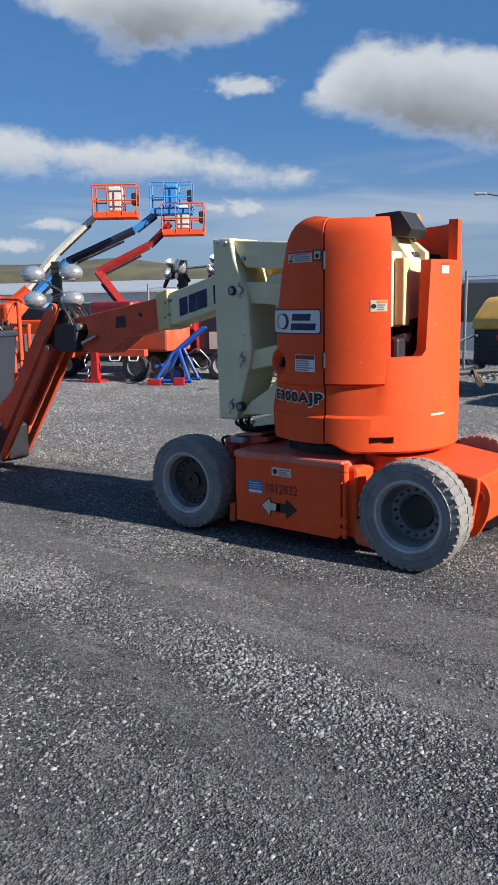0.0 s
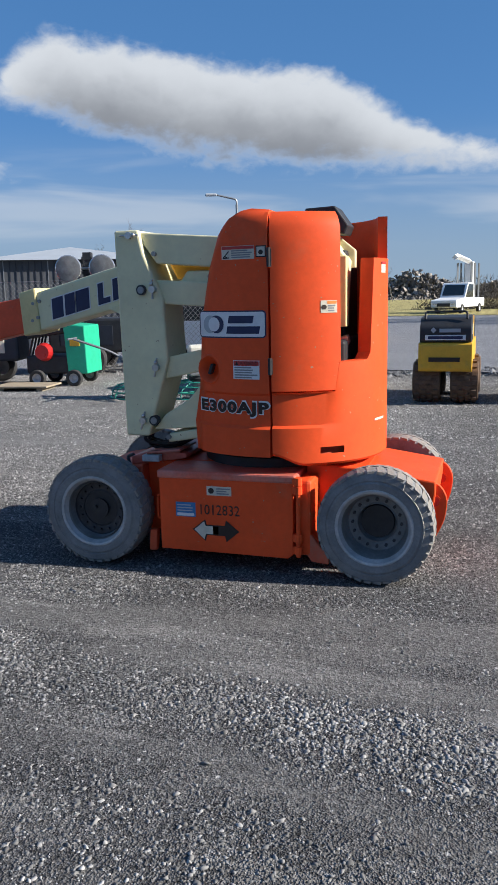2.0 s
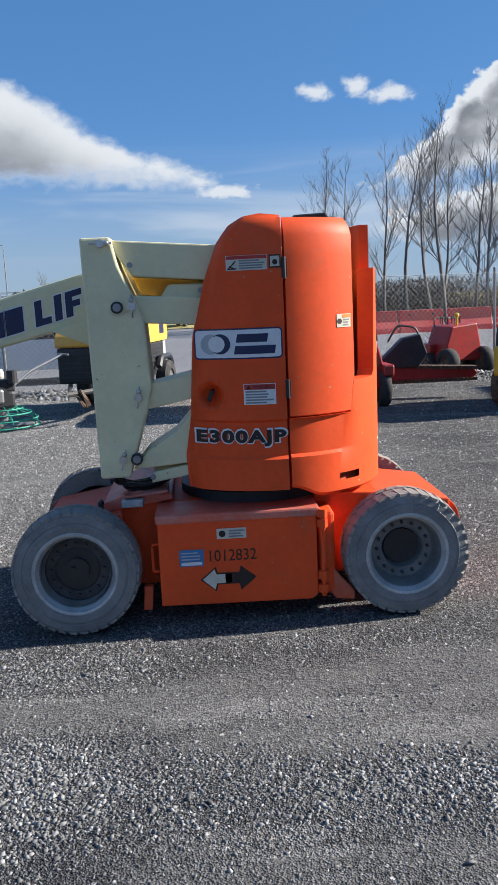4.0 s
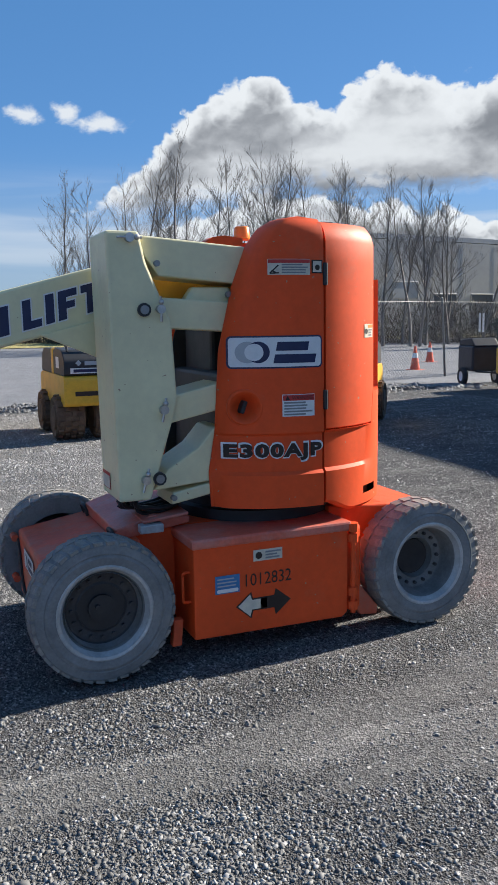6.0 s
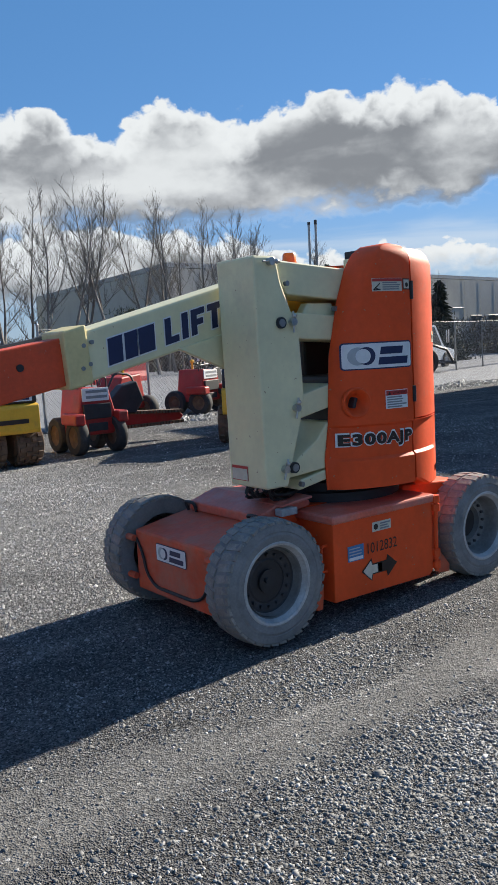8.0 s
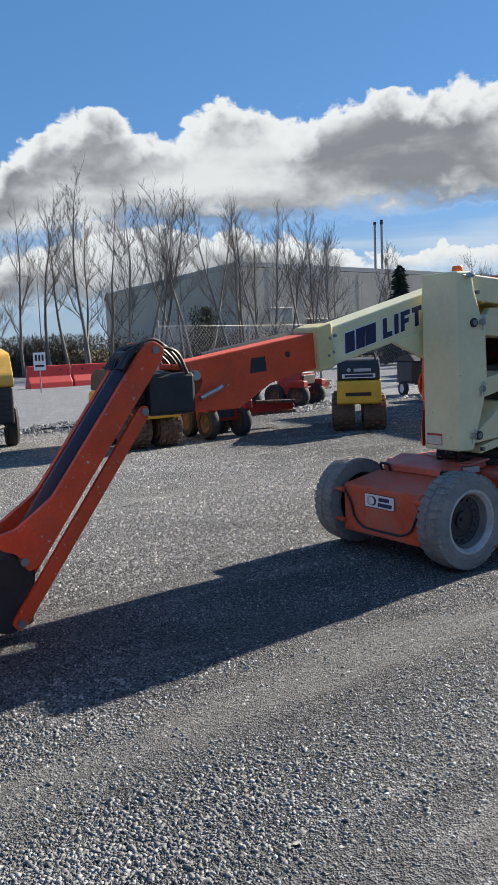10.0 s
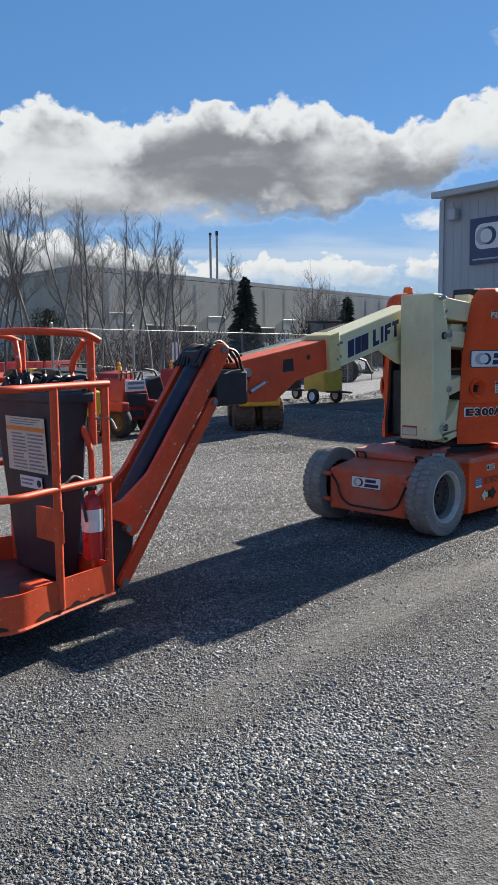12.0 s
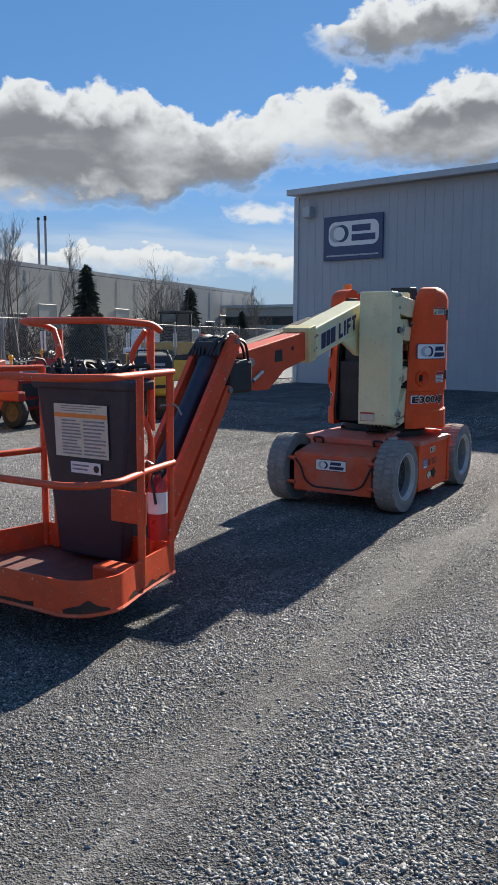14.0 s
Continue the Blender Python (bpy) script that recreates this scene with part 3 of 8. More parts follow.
def lettering(text, size, shear=0.0, bold=0.0, space=1.0):
    """A bmesh of words in the built-in font, in the xy plane, from the origin to the right."""
    cu = bpy.data.curves.new("lettering", "FONT")
    cu.body, cu.size, cu.shear, cu.offset, cu.space_character, cu.resolution_u = text, size, shear, bold, space, 3
    ob = bpy.data.objects.new("lettering", cu)
    me = bpy.data.meshes.new_from_object(ob)
    bm = bmesh.new()
    bm.from_mesh(me)
    bpy.data.objects.remove(ob), bpy.data.meshes.remove(me), bpy.data.curves.remove(cu)
    return bm


def moved(bm, f):
    for v in bm.verts:
        v.co = Vector(f(v.co))
    return bm


def fit_width(bm, x0, x1, y0, y1):
    """Scales flat lettering into a rectangle."""
    xs, ys = [v.co.x for v in bm.verts], [v.co.y for v in bm.verts]
    a, b, c, d = min(xs), max(xs), min(ys), max(ys)
    for v in bm.verts:
        v.co.x, v.co.y = x0 + (v.co.x - a) / (b - a) * (x1 - x0), y0 + (v.co.y - c) / (d - c) * (y1 - y0)
    return bm


def sliced(bm, x0, x1, step):
    """Cuts flat print into upright strips, so that it can follow a curve."""
    for k in range(1, int((x1 - x0) / step) + 1):
        bmesh.ops.bisect_plane(bm, geom=[*bm.verts, *bm.edges, *bm.faces], plane_co=(x0 + k * step, 0, 0), plane_no=(1, 0, 0))
    return bm


def sheet(x0, x1, y0, y1, nx=8, ny=2, r=0.0):
    """A flat, subdivided rectangle in the xy plane, with rounded corners if r is given."""
    bm = bmesh.new()
    if r:
        pts = []
        for cx, cy, a in ((x1 - r, y1 - r, 0), (x0 + r, y1 - r, 90), (x0 + r, y0 + r, 180), (x1 - r, y0 + r, 270)):
            pts += [(cx + r * math.cos(radians(a + 15 * k)), cy + r * math.sin(radians(a + 15 * k)), 0) for k in range(7)]
        bm.faces.new([bm.verts.new(p) for p in pts])
        return sliced(bm, x0, x1, (x1 - x0) / nx * 1.001)
    rows = []
    for j in range(ny + 1):
        rows.append([bm.verts.new((x0 + (x1 - x0) * i / nx, y0 + (y1 - y0) * j / ny, 0)) for i in range(nx + 1)])
    grid_faces(bm, rows)
    return bm


def disc(cx, cy, r, n=24, cut=None):
    bm = bmesh.new()
    vs = [bm.verts.new((cx + r * math.cos(2 * math.pi * i / n), cy + r * math.sin(2 * math.pi * i / n), 0)) for i in range(n)]
    bm.faces.new(vs)
    return bm


# ---------------------------------------------------------------- ground


def spaced(limit, near, step):
    xs, s, x = [0.0], step, 0.0
    while x < limit:
        x += s
        if x > near:
            s *= 1.35
        xs.append(x)
    return [-v for v in xs[:0:-1]] + xs


def ground_height(x, y):
    h = 0.018 * noise.noise((x * 0.55, y * 0.55, 1.0)) + 0.008 * noise.noise((x * 2.1, y * 2.1, 4.0))
    h *= max(0.0, min(1.0, (math.hypot(x, y) - 1.5) / 2.0))
    return h if abs(x) < 60 and abs(y) < 60 else 0.0


def smooth_field(x, y, sx, sy, seed, terms=26):
    """A soft random field from a few waves, about -1 to 1."""
    rng = np.random.default_rng(seed)
    f = np.zeros_like(x)
    for _ in range(terms):
        kx, ky, ph = rng.normal(0, sx), rng.normal(0, sy), rng.uniform(0, 6.28)
        f += np.cos(kx * x + ky * y + ph)
    return f / math.sqrt(terms)


def worn_track(x, y):
    """How far wheels have compacted the yard, 0 loose to 1 smooth; the tracks run along x."""
    near = np.interp(x, [-7, -3.3, -2.4, -0.7, 0.45, 2, 4], [-1.6, -1.42, -1.22, -1.42, -1.28, -1.15, -1.0])
    wide = np.interp(x, [-7, -3, -0.5, 0.6, 3], [0.30, 0.26, 0.20, 0.36, 0.5])
    a = np.exp(-((y - near) / wide) ** 2)
    b = 1.0 * np.exp(-((y + 3.0 + 0.2 * np.sin(0.7 * x)) / 0.5) ** 2)
    c = 0.55 * np.exp(-((y - 3.4 - 0.5 * np.sin(0.35 * x)) / 0.5) ** 2) + 0.5 * np.exp(-((y - 5.6 - 0.4 * np.sin(0.3 * x + 1)) / 0.4) ** 2)
    f = smooth_field(x, y, 0.55, 1.9, 5)
    # two wheel tracks that swing out from the rear of the machine
    for y0, k in ((-1.75, 0.16), (-2.45, 0.22)):
        c = c + 0.9 * np.exp(-((y - y0 + k * (x - 0.2) - 0.10 * np.sin(1.3 * x)) / 0.17) ** 2) * np.clip((x + 0.8) / 1.0, 0, 1)
    w = (0.9 * a + b + c) * (0.75 + 0.3 * f) + 0.30 * np.clip(f - 0.35, 0, 2)
    return np.clip(w, 0, 1)


def build_ground():
    xs, ys = spaced(2500, 9, 0.12), spaced(2500, 9, 0.12)
    bm = BM()
    grid_faces(bm, [[bm.verts.new((x, y, ground_height(x, y))) for x in xs] for y in ys])
    g = part("ground", bm, "gravel", smooth=60)
    co = np.empty(3 * len(g.data.vertices), np.float32)
    g.data.vertices.foreach_get("co", co)
    g.data.attributes.new("worn", "FLOAT", "POINT").data.foreach_set("value", worn_track(co[0::3], co[1::3]).astype(np.float32))
    tagged(g, "dark grey crushed gravel yard with worn wheel tracks", "ground", kind="structure")
    bm = BM()
    rng = random.Random(4)
    edge = [(-14 + 2 * i, 11.3 + 0.35 * math.sin(i * 1.3) + rng.uniform(-0.15, 0.15)) for i in range(45)]
    pts = [(-14, 48), *edge, (76, 48)]
    lo = [bm.verts.new((x, y, 0.03)) for x, y in pts]
    f = bm.faces.new(lo)
    ex = bmesh.ops.extrude_face_region(bm, geom=[f])
    for v in [g for g in ex["geom"] if isinstance(g, bmesh.types.BMVert)]:
        v.co.z = -0.05
    tagged(part("road", bm, "asphalt"), "grey old asphalt lot behind the gravel yard", "road", kind="structure")
    # the far field and the verge
    bm = BM()
    vs = [bm.verts.new(p) for p in ((-600, 49, 0.05), (-18, 49, 0.05), (24, 48.2, 0.05), (110, 48.2, 0.05), (900, 400, 0.4), (900, 1800, 1.5), (-900, 1800, 1.5), (-900, 400, 0.4))]
    bm.faces.new(vs)
    tagged(part("field", bm, "grass"), "dry yellow-green winter grass field", "field", kind="structure")


def stone_mesh(name, pos, size, seed, tumbled=False, blunt=False):
    """Many small angular stones in one mesh, open below where they sit in the ground; blunt ones have a flat broken top."""
    rng = np.random.default_rng(seed)
    n = len(pos)
    a = np.array([0.0, 1.57, 3.14, 4.71])
    ring = np.stack([np.cos(a), np.sin(a), np.full(4, -0.35)], -1)
    if blunt:
        crown = np.stack([0.62 * np.cos(a + 0.6), 0.62 * np.sin(a + 0.6), np.full(4, 0.52)], -1)
        v = np.repeat(np.concatenate([ring, crown])[None], n, 0)
        tri = np.array([(0, 1, 4), (1, 5, 4), (1, 2, 5), (2, 6, 5), (2, 3, 6), (3, 7, 6), (3, 0, 7), (0, 4, 7), (4, 5, 6), (4, 6, 7)])
    else:
        v = np.concatenate([np.repeat(ring[None], n, 0), np.zeros((n, 1, 3))], 1)
        v[:, 4, 2] = 0.62
        tri = np.array([(0, 1, 4), (1, 2, 4), (2, 3, 4), (3, 0, 4)])
    m = v.shape[1]
    v[:, :4] *= rng.uniform(0.6, 1.3, (n, 4, 1))
    v += rng.normal(0, 0.24 if blunt else 0.15, (n, m, 3))
    if tumbled:
        q = np.linalg.qr(rng.normal(0, 1, (n, 3, 3)))[0]
        v = np.einsum("nij,nkj->nki", q, v)
    v *= size[:, None, None] * np.stack([np.ones(n), rng.uniform(0.45, 1.0, n), rng.uniform(0.35, 0.8, n) if blunt else rng.uniform(0.65, 1.2, n)], -1)[:, None, :]
    t = rng.uniform(0, 2 * np.pi, n)
    c, s = np.cos(t)[:, None], np.sin(t)[:, None]
    v = np.stack([v[..., 0] * c - v[..., 1] * s, v[..., 0] * s + v[..., 1] * c, v[..., 2]], -1)
    v += pos[:, None, :]
    f = (tri[None] + m * np.arange(n)[:, None, None]).reshape(-1)
    me = bpy.data.meshes.new(name)
    me.vertices.add(m * n), me.loops.add(len(f)), me.polygons.add(len(f) // 3)
    me.vertices.foreach_set("co", v.reshape(-1))
    me.loops.foreach_set("vertex_index", f.astype(np.int32))
    me.polygons.foreach_set("loop_start", np.arange(0, len(f), 3, dtype=np.int32))
    me.update(calc_edges=True)
    me.validate()
    return me


def build_stones():
    rng = np.random.default_rng(11)
    n = 600000
    # the strip between the walk and the machine is the densest
    x = rng.uniform(-7.5, 4.6, n)
    y = rng.triangular(-3.9, -2.0, 2.6, n)
    keep = np.ones(n, bool)
    for wx in (-0.825, 0.825):
        for wy in (-0.52, 0.52):
            keep &= ~((np.abs(x - wx) < 0.14) & (np.abs(y - wy) < 0.14))
    loose = 1.0 - 1.9 * worn_track(x, y) + 0.30 * smooth_field(x, y, 0.8, 2.2, 9) + 0.38 * smooth_field(x, y, 2.5, 4.5, 6)
    keep &= rng.uniform(0, 1, n) < np.clip(0.27 + 0.36 * loose, 0.12, 1) * np.interp(x, [-1.0, 1.2], [1.0, 0.62])
    x, y, loose = x[keep], y[keep], loose[keep]
    size = np.clip(rng.lognormal(math.log(0.0056), 0.40, len(x)) * np.clip(0.9 + 0.16 * loose, 0.65, 1.3), 0.0026, 0.013)
    big = rng.uniform(0, 1, len(x)) < 0.0025
    size[big] *= 1.8
    z = np.array([ground_height(a, b) for a, b in zip(x, y)]) + size * 0.10
    near = (y < -0.75) & (size > 0.0056)
    for seed, pick, lb in ((3, near, "loose grey crushed stone over the yard"), (4, ~near, "fine grey stone chips over the yard")):
        me = stone_mesh("gravel", np.stack([x, y, z], -1)[pick], size[pick], seed, blunt=seed == 3)
        me.materials.append(M["stone"])
        tagged(new("gravel", me), lb, "gravel", kind="stuff")
    # coarser stones farther out
    n = 240000
    x, y = rng.uniform(-11, 9, n), rng.uniform(0.5, 10.8, n)
    keep = rng.uniform(0, 1, n) < np.clip(0.9 - 0.8 * worn_track(x, y) + 0.25 * smooth_field(x, y, 1.2, 2.4, 15), 0.06, 1) * np.interp(x, [0.3, 2.2], [1.0, 0.3])
    x, y = x[keep], y[keep]
    n = len(x)
    size = np.clip(rng.lognormal(math.log(0.0092), 0.35, n), 0.004, 0.02)
    z = np.array([ground_height(a, b) for a, b in zip(x, y)]) + size * 0.15
    me = stone_mesh("gravel", np.stack([x, y, z], -1), size, 13)
    me.materials.append(M["stone_pale"])
    tagged(new("gravel", me), "coarser loose stone on the far yard", "gravel", kind="stuff")
    # windrow of coarse stone at the edge of the asphalt
    n = 9000
    x = rng.uniform(-12, 24, n)
    off = rng.normal(0, 0.3, n)
    y = 10.9 + 0.3 * np.sin(x * 0.9) + off
    size = rng.lognormal(math.log(0.03), 0.4, n)
    z = 0.13 * np.exp(-(off / 0.25) ** 2) * (0.6 + 0.4 * np.sin(x * 1.7)) + size * 0.2
    me = stone_mesh("stone_windrow", np.stack([x, y, z], -1), size, 5)
    me.materials.append(M["stone"])
    tagged(new("stone_windrow", me), "low windrow of loose stone along the asphalt edge", "stones", kind="stuff")


build_ground()
build_stones()

# ---------------------------------------------------------------- the boom lift
HX, HA, HB = 0.2, 0.605, 0.578      # centre and half axes of the rounded hood in plan


def hood_scale(z):
    if z < 0.845:
        return 1.0
    if z < 1.025:
        return 0.972
    s = 1.0 - 0.012 * (z - 1.03)
    if z > 1.9:
        s -= 0.10 * ((z - 1.9) / 0.11) ** 2.2
    return s


def hood_point(x, z, out=0.0):
    """The outer skin of the near hood at a given x and height."""
    s = hood_scale(z)
    u = max(-1.0, min(1.0, (x - HX) / (HA * s)))
    return Vector((x, -HB * s * math.sqrt(max(0.0, 1 - u * u)) - out, z))


def front_edge(z):
    return float(np.interp(z, [0.66, 0.84, 1.03, 1.41, 1.70, 1.89, 1.965, 2.0, 2.012], [-0.245, -0.255, -0.222, -0.196, -0.125, -0.052, 0.01, 0.075, 0.15]))


HOOD_Z = sorted([1.05 + 0.0125 * k for k in range(17)] + [0.675, 0.70, 0.76, 0.83, 0.846, 0.852, 0.90, 0.96, 1.015, 1.028, 1.036, 1.12, 1.25, 1.41, 1.56, 1.70, 1.80, 1.88, 1.925, 1.96, 1.985, 2.0, 2.01])


def hood_door(side, parent):
    bm = BM()
    out, inn = [], []
    for z in HOOD_Z:
        f = front_edge(z)
        a, b = [], []
        for i in range(41):
            s = i / 40
            x = f + (0.249 - f) * s
            p = hood_point(x, z)
            p.y += 0.05 * max(0.0, 1 - s * 7) ** 2      # rounded leading edge
            p.y = min(p.y, -0.375)
            a.append(bm.verts.new((p.x, p.y * side, p.z - 0.012 * s * (z > 1.99))))
            b.append(bm.verts.new((x, -0.37 * side, p.z - 0.012 * s * (z > 1.99))))
        out.append(a), inn.append(b)
    grid_faces(bm, out)
    gone = [f for f in bm.faces if math.hypot(f.calc_center_median().x + 0.115, f.calc_center_median().z - 1.15) < 0.066]
    bmesh.ops.delete(bm, geom=gone, context="FACES_ONLY")
    grid_faces(bm, inn)
    for col in (0, -1):
        grid_faces(bm, [[r[col] for r in out], [r[col] for r in inn]])
    for row in (0, -1):
        grid_faces(bm, [out[row], inn[row]])
    return part("hood_door", bm, "orange", parent, "orange moulded plastic side hood", smooth=38)


TH1, TH2 = radians(43), radians(66)


def rear_shell(side, parent):
    """The curved panel behind the door seam, up to the slot."""
    t0 = math.asin((0.262 - HX) / HA)
    bm = BM()
    zs = [1.034, 1.04, 1.2, 1.4, 1.6, 1.8, 1.9, 1.94, 1.965, 1.98, 1.985]
    out, inn = [], []
    for z in zs:
        s = hood_scale(z + 0.015 if side > 0 else min(z, 1.9))
        a, b = [], []
        for i in range(15):
            th = t0 + ((TH1 if side > 0 else radians(84)) - t0) * i / 14
            k = 1.0 if z > 1.035 else 0.985
            a.append(bm.verts.new((HX + HA * s * k * math.sin(th), -HB * s * k * math.cos(th) * side, z)))
            b.append(bm.verts.new((HX + HA * 0.90 * math.sin(th), -HB * 0.90 * math.cos(th) * side, z)))
        out.append(a), inn.append(b)
    grid_faces(bm, out), grid_faces(bm, inn)
    for col in (0, -1):
        grid_faces(bm, [[r[col] for r in out], [r[col] for r in inn]])
    for row in (0, -1):
        grid_faces(bm, [out[row], inn[row]])
    return part("hood_panel", bm, "orange", parent, "bright orange curved hood panel", smooth=38)


def counterweight(parent):
    t0 = math.asin((0.262 - HX) / HA)
    n = 60
    ths = [t0 + (math.pi - 2 * t0) * i / n for i in range(n + 1)]

    def top(th):
        a = min(th, math.pi - th)
        if a < TH1 - 0.02:
            return 1.03
        if a < TH1:
            return 1.19
        if a < TH2 - 0.10:
            return 1.19
        if a < TH2:
            u = (a - TH2 + 0.10) / 0.10
            return 1.19 + 0.10 * (1 - math.sqrt(max(0.0, 1 - u * u)))
        return 1.745
    bm = BM()
    rows_o, rows_i = [], []
    fr = [0, 0.05, 0.36, 0.39, 0.40, 0.7, 0.9, 1.0]
    for th in ths:
        zt = top(th)
        near_seam = min(th, math.pi - th)
        u = max(0.0, min(1.0, (near_seam - t0) / radians(17)))
        low = 0.682 - 0.057 * u * u * (3 - 2 * u)
        flush = max(0.0, min(1.0, (near_seam - radians(24)) / radians(22)))
        flush = flush * flush * (3 - 2 * flush)
        zs = [low, low + 0.015, max(low + 0.02, 0.69), max(low + 0.03, 0.727), 0.835, 0.850, 0.858, 1.02, 1.03] + [1.03 + (zt - 1.03) * k / 4 for k in range(1, 5)]
        a, b = [], []
        for z in zs:
            s = hood_scale(min(z, 1.6))
            s += (1.0 - s) * flush
            if z == low:
                s *= 0.975
            if zt > 1.5 and z > 1.73:
                s *= 0.985
            if z > 1.03:
                s = 1.0
            a.append(bm.verts.new((HX + HA * s * math.sin(th), -HB * s * math.cos(th), z)))
            b.append(bm.verts.new((HX + HA * 0.86 * math.sin(th), -HB * 0.86 * math.cos(th), z)))
        rows_o.append(a), rows_i.append(b)
    grid_faces(bm, rows_o), grid_faces(bm, rows_i)
    for col in (0, -1):
        grid_faces(bm, [[r[col] for r in rows_o], [r[col] for r in rows_i]])
    for row in (0, -1):
        grid_faces(bm, [rows_o[row], rows_i[row]])
    gone = []
    for f in bm.faces:
        c = f.calc_center_median()
        a = math.degrees(math.atan2((c.x - HX) / HA, -c.y / HB))
        if 0.692 < c.z < 0.725 and 31 < a < 44 and math.hypot((c.x - HX) / HA, c.y / HB) > 0.95:
            gone.append(f)
    bmesh.ops.delete(bm, geom=gone, context="FACES_ONLY")
    bmesh.ops.remove_doubles(bm, verts=bm.verts, dist=0.0004)
    return part("counterweight", bm, "orange", parent, "orange rounded rear counterweight shell", smooth=35)


def hood_decal(name, bm, material, parent, label="", out=0.0025, side=1):
    """Lays flat print, whose x and y are the machine's x and height, on the hood skin."""
    xs = [v.co.x for v in bm.verts]
    if max(xs) - min(xs) > 0.03:
        sliced(bm, min(xs), max(xs), 0.02)
    moved(bm, lambda c: (c.x, hood_point(c.x, c.y, out).y * side, c.y))
    return part(name, bm, material, parent, label)


def flat_decal(name, bm, material, parent, f, label=""):
    moved(bm, f)
    return part(name, bm, material, parent, label)


def bars(lines, f_place, x0, x1, z0, z1, fill=0.55):
    """Plain bars for lines of print that cannot be read."""
    bm = BM()
    rng = random.Random(int((x0 * 91 + z1 * 57 + lines) * 100))
    h = (z1 - z0) / lines
    for i in range(lines):
        b = z0 + i * h + h * (1 - fill) / 2
        e = x0 + (x1 - x0) * rng.uniform(0.72, 1.0)
        rows = []
        for zz in (b, b + h * fill):
            rows.append([bm.verts.new((x0 + (e - x0) * k / 4, zz, 0)) for k in range(5)])
        grid_faces(bm, rows)
    return bm


def wheel(parent, x, y, side):
    """A solid grey tyre on a deep steel rim; side is -1 where the dish faces -y."""
    w = part_empty("wheel", parent)
    m = Matrix.Translation((x, y, 0.32)) @ Matrix.Rotation(radians(90 if side < 0 else -90), 4, "X")
    W, o = 0.095, 0.04 if x < 0 else 0.0
    bm = BM()
    prof = [(0.212, -W), (0.245, -W - 0.004), (0.295, -W + 0.004), (0.313, -W + 0.02), (0.315, -W * 0.4), (0.315, W * 0.4), (0.313, W - 0.02), (0.295, W - 0.004), (0.262, W + 0.002), (0.258, W - 0.002), (0.245, W + 0.004), (0.212, W), (0.205, W - 0.03), (0.205, -W + 0.03)]
    lathe(bm, prof, m, 56, closed=True)
    part("tyre", bm, "tyre", w, "dusty grey solid rubber tyre", smooth=30)
    bm = BM()
    for i in range(36):
        for s in (-1, 1):
            a = 2 * math.pi * (i + 0.5 * (s > 0)) / 36
            mm = m @ Matrix.Rotation(a, 4, "Z")
            g = bmesh.ops.create_cube(bm, size=1, matrix=mm @ Matrix.Translation((0.3085, 0, s * 0.05)) @ Matrix.Rotation(0.2 * s, 4, "X") @ Matrix.Diagonal((0.022, 0.038, 0.086, 1)))
            for v in g["verts"]:
                loc = m.inverted() @ v.co
                if abs(loc.z) > 0.075 and math.hypot(loc.x, loc.y) > 0.312:
                    k = 0.311 / math.hypot(loc.x, loc.y)
                    v.co = m @ Vector((loc.x * k, loc.y * k, loc.z))
    part("tread", bm, "tread", w, "worn chunky tread blocks")
    bm = BM()
    lathe(bm, [(0.206, 0.055), (0.212, 0.094), (0.206, 0.098), (0.194, 0.094), (0.190, 0.082), (0.182, 0.074), (0.179, 0.066)], m, 48)
    part("rim", bm, "rim", w, "scuffed grey steel rim lip", smooth=35)
    # barrel and dish greys are darker than the lip, with recess shade in them
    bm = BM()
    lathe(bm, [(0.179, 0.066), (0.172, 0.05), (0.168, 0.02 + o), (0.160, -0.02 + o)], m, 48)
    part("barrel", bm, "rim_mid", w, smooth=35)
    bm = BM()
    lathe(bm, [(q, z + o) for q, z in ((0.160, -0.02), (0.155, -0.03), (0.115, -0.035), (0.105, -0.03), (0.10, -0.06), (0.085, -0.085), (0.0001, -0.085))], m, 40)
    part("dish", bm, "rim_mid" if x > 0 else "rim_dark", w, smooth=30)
    bm = BM()
    for i in range(16):
        a = 2 * math.pi * i / 16
        c = m @ Vector((0.133 * math.cos(a), 0.133 * math.sin(a), -0.034 + o))
        e = m @ Vector((0.133 * math.cos(a), 0.133 * math.sin(a), -0.018 + o))
        cyl(bm, c, e, 0.009, n=6)
    pieces("lug_nut", bm, "rim_dark", w)
    bm = BM()
    cyl(bm, m @ Vector((0, 0, -0.09)), m @ Vector((0, 0, -0.055 if x > 0 else 0.006)), 0.098 if x > 0 else 0.118, 0.09 if x > 0 else 0.114, 24)
    if x < 0:
        cyl(bm, m @ Vector((0, 0, 0.006)), m @ Vector((0, 0, 0.022)), 0.06, n=16)
        cyl(bm, m @ Vector((-0.02, 0.01, 0.02)), m @ Vector((-0.02, 0.01, 0.04)), 0.012, n=8)
    part("hub", bm, "black", w, smooth=35)
    if x > 0 and side < 0:
        bm = BM()
        arc = lambda r, a: (x + r * math.cos(radians(a)), y - W - 0.003, 0.32 + r * math.sin(radians(a)))
        tube(bm, [arc(0.262, a) for a in range(-12, 56, 4)], 0.0022, 5)
        for a in (2, 20, 38, 55):
            tube(bm, [arc(0.262, a), arc(0.295, a + 2)], 0.0018, 4)
        part("scuff_line", bm, "offwhite", w, "pale scuffed line on the sidewall")
    return w


def part_empty(name, parent):
    ob = new(name)
    ob.empty_display_size = 0.05
    ob.parent = parent
    return ob


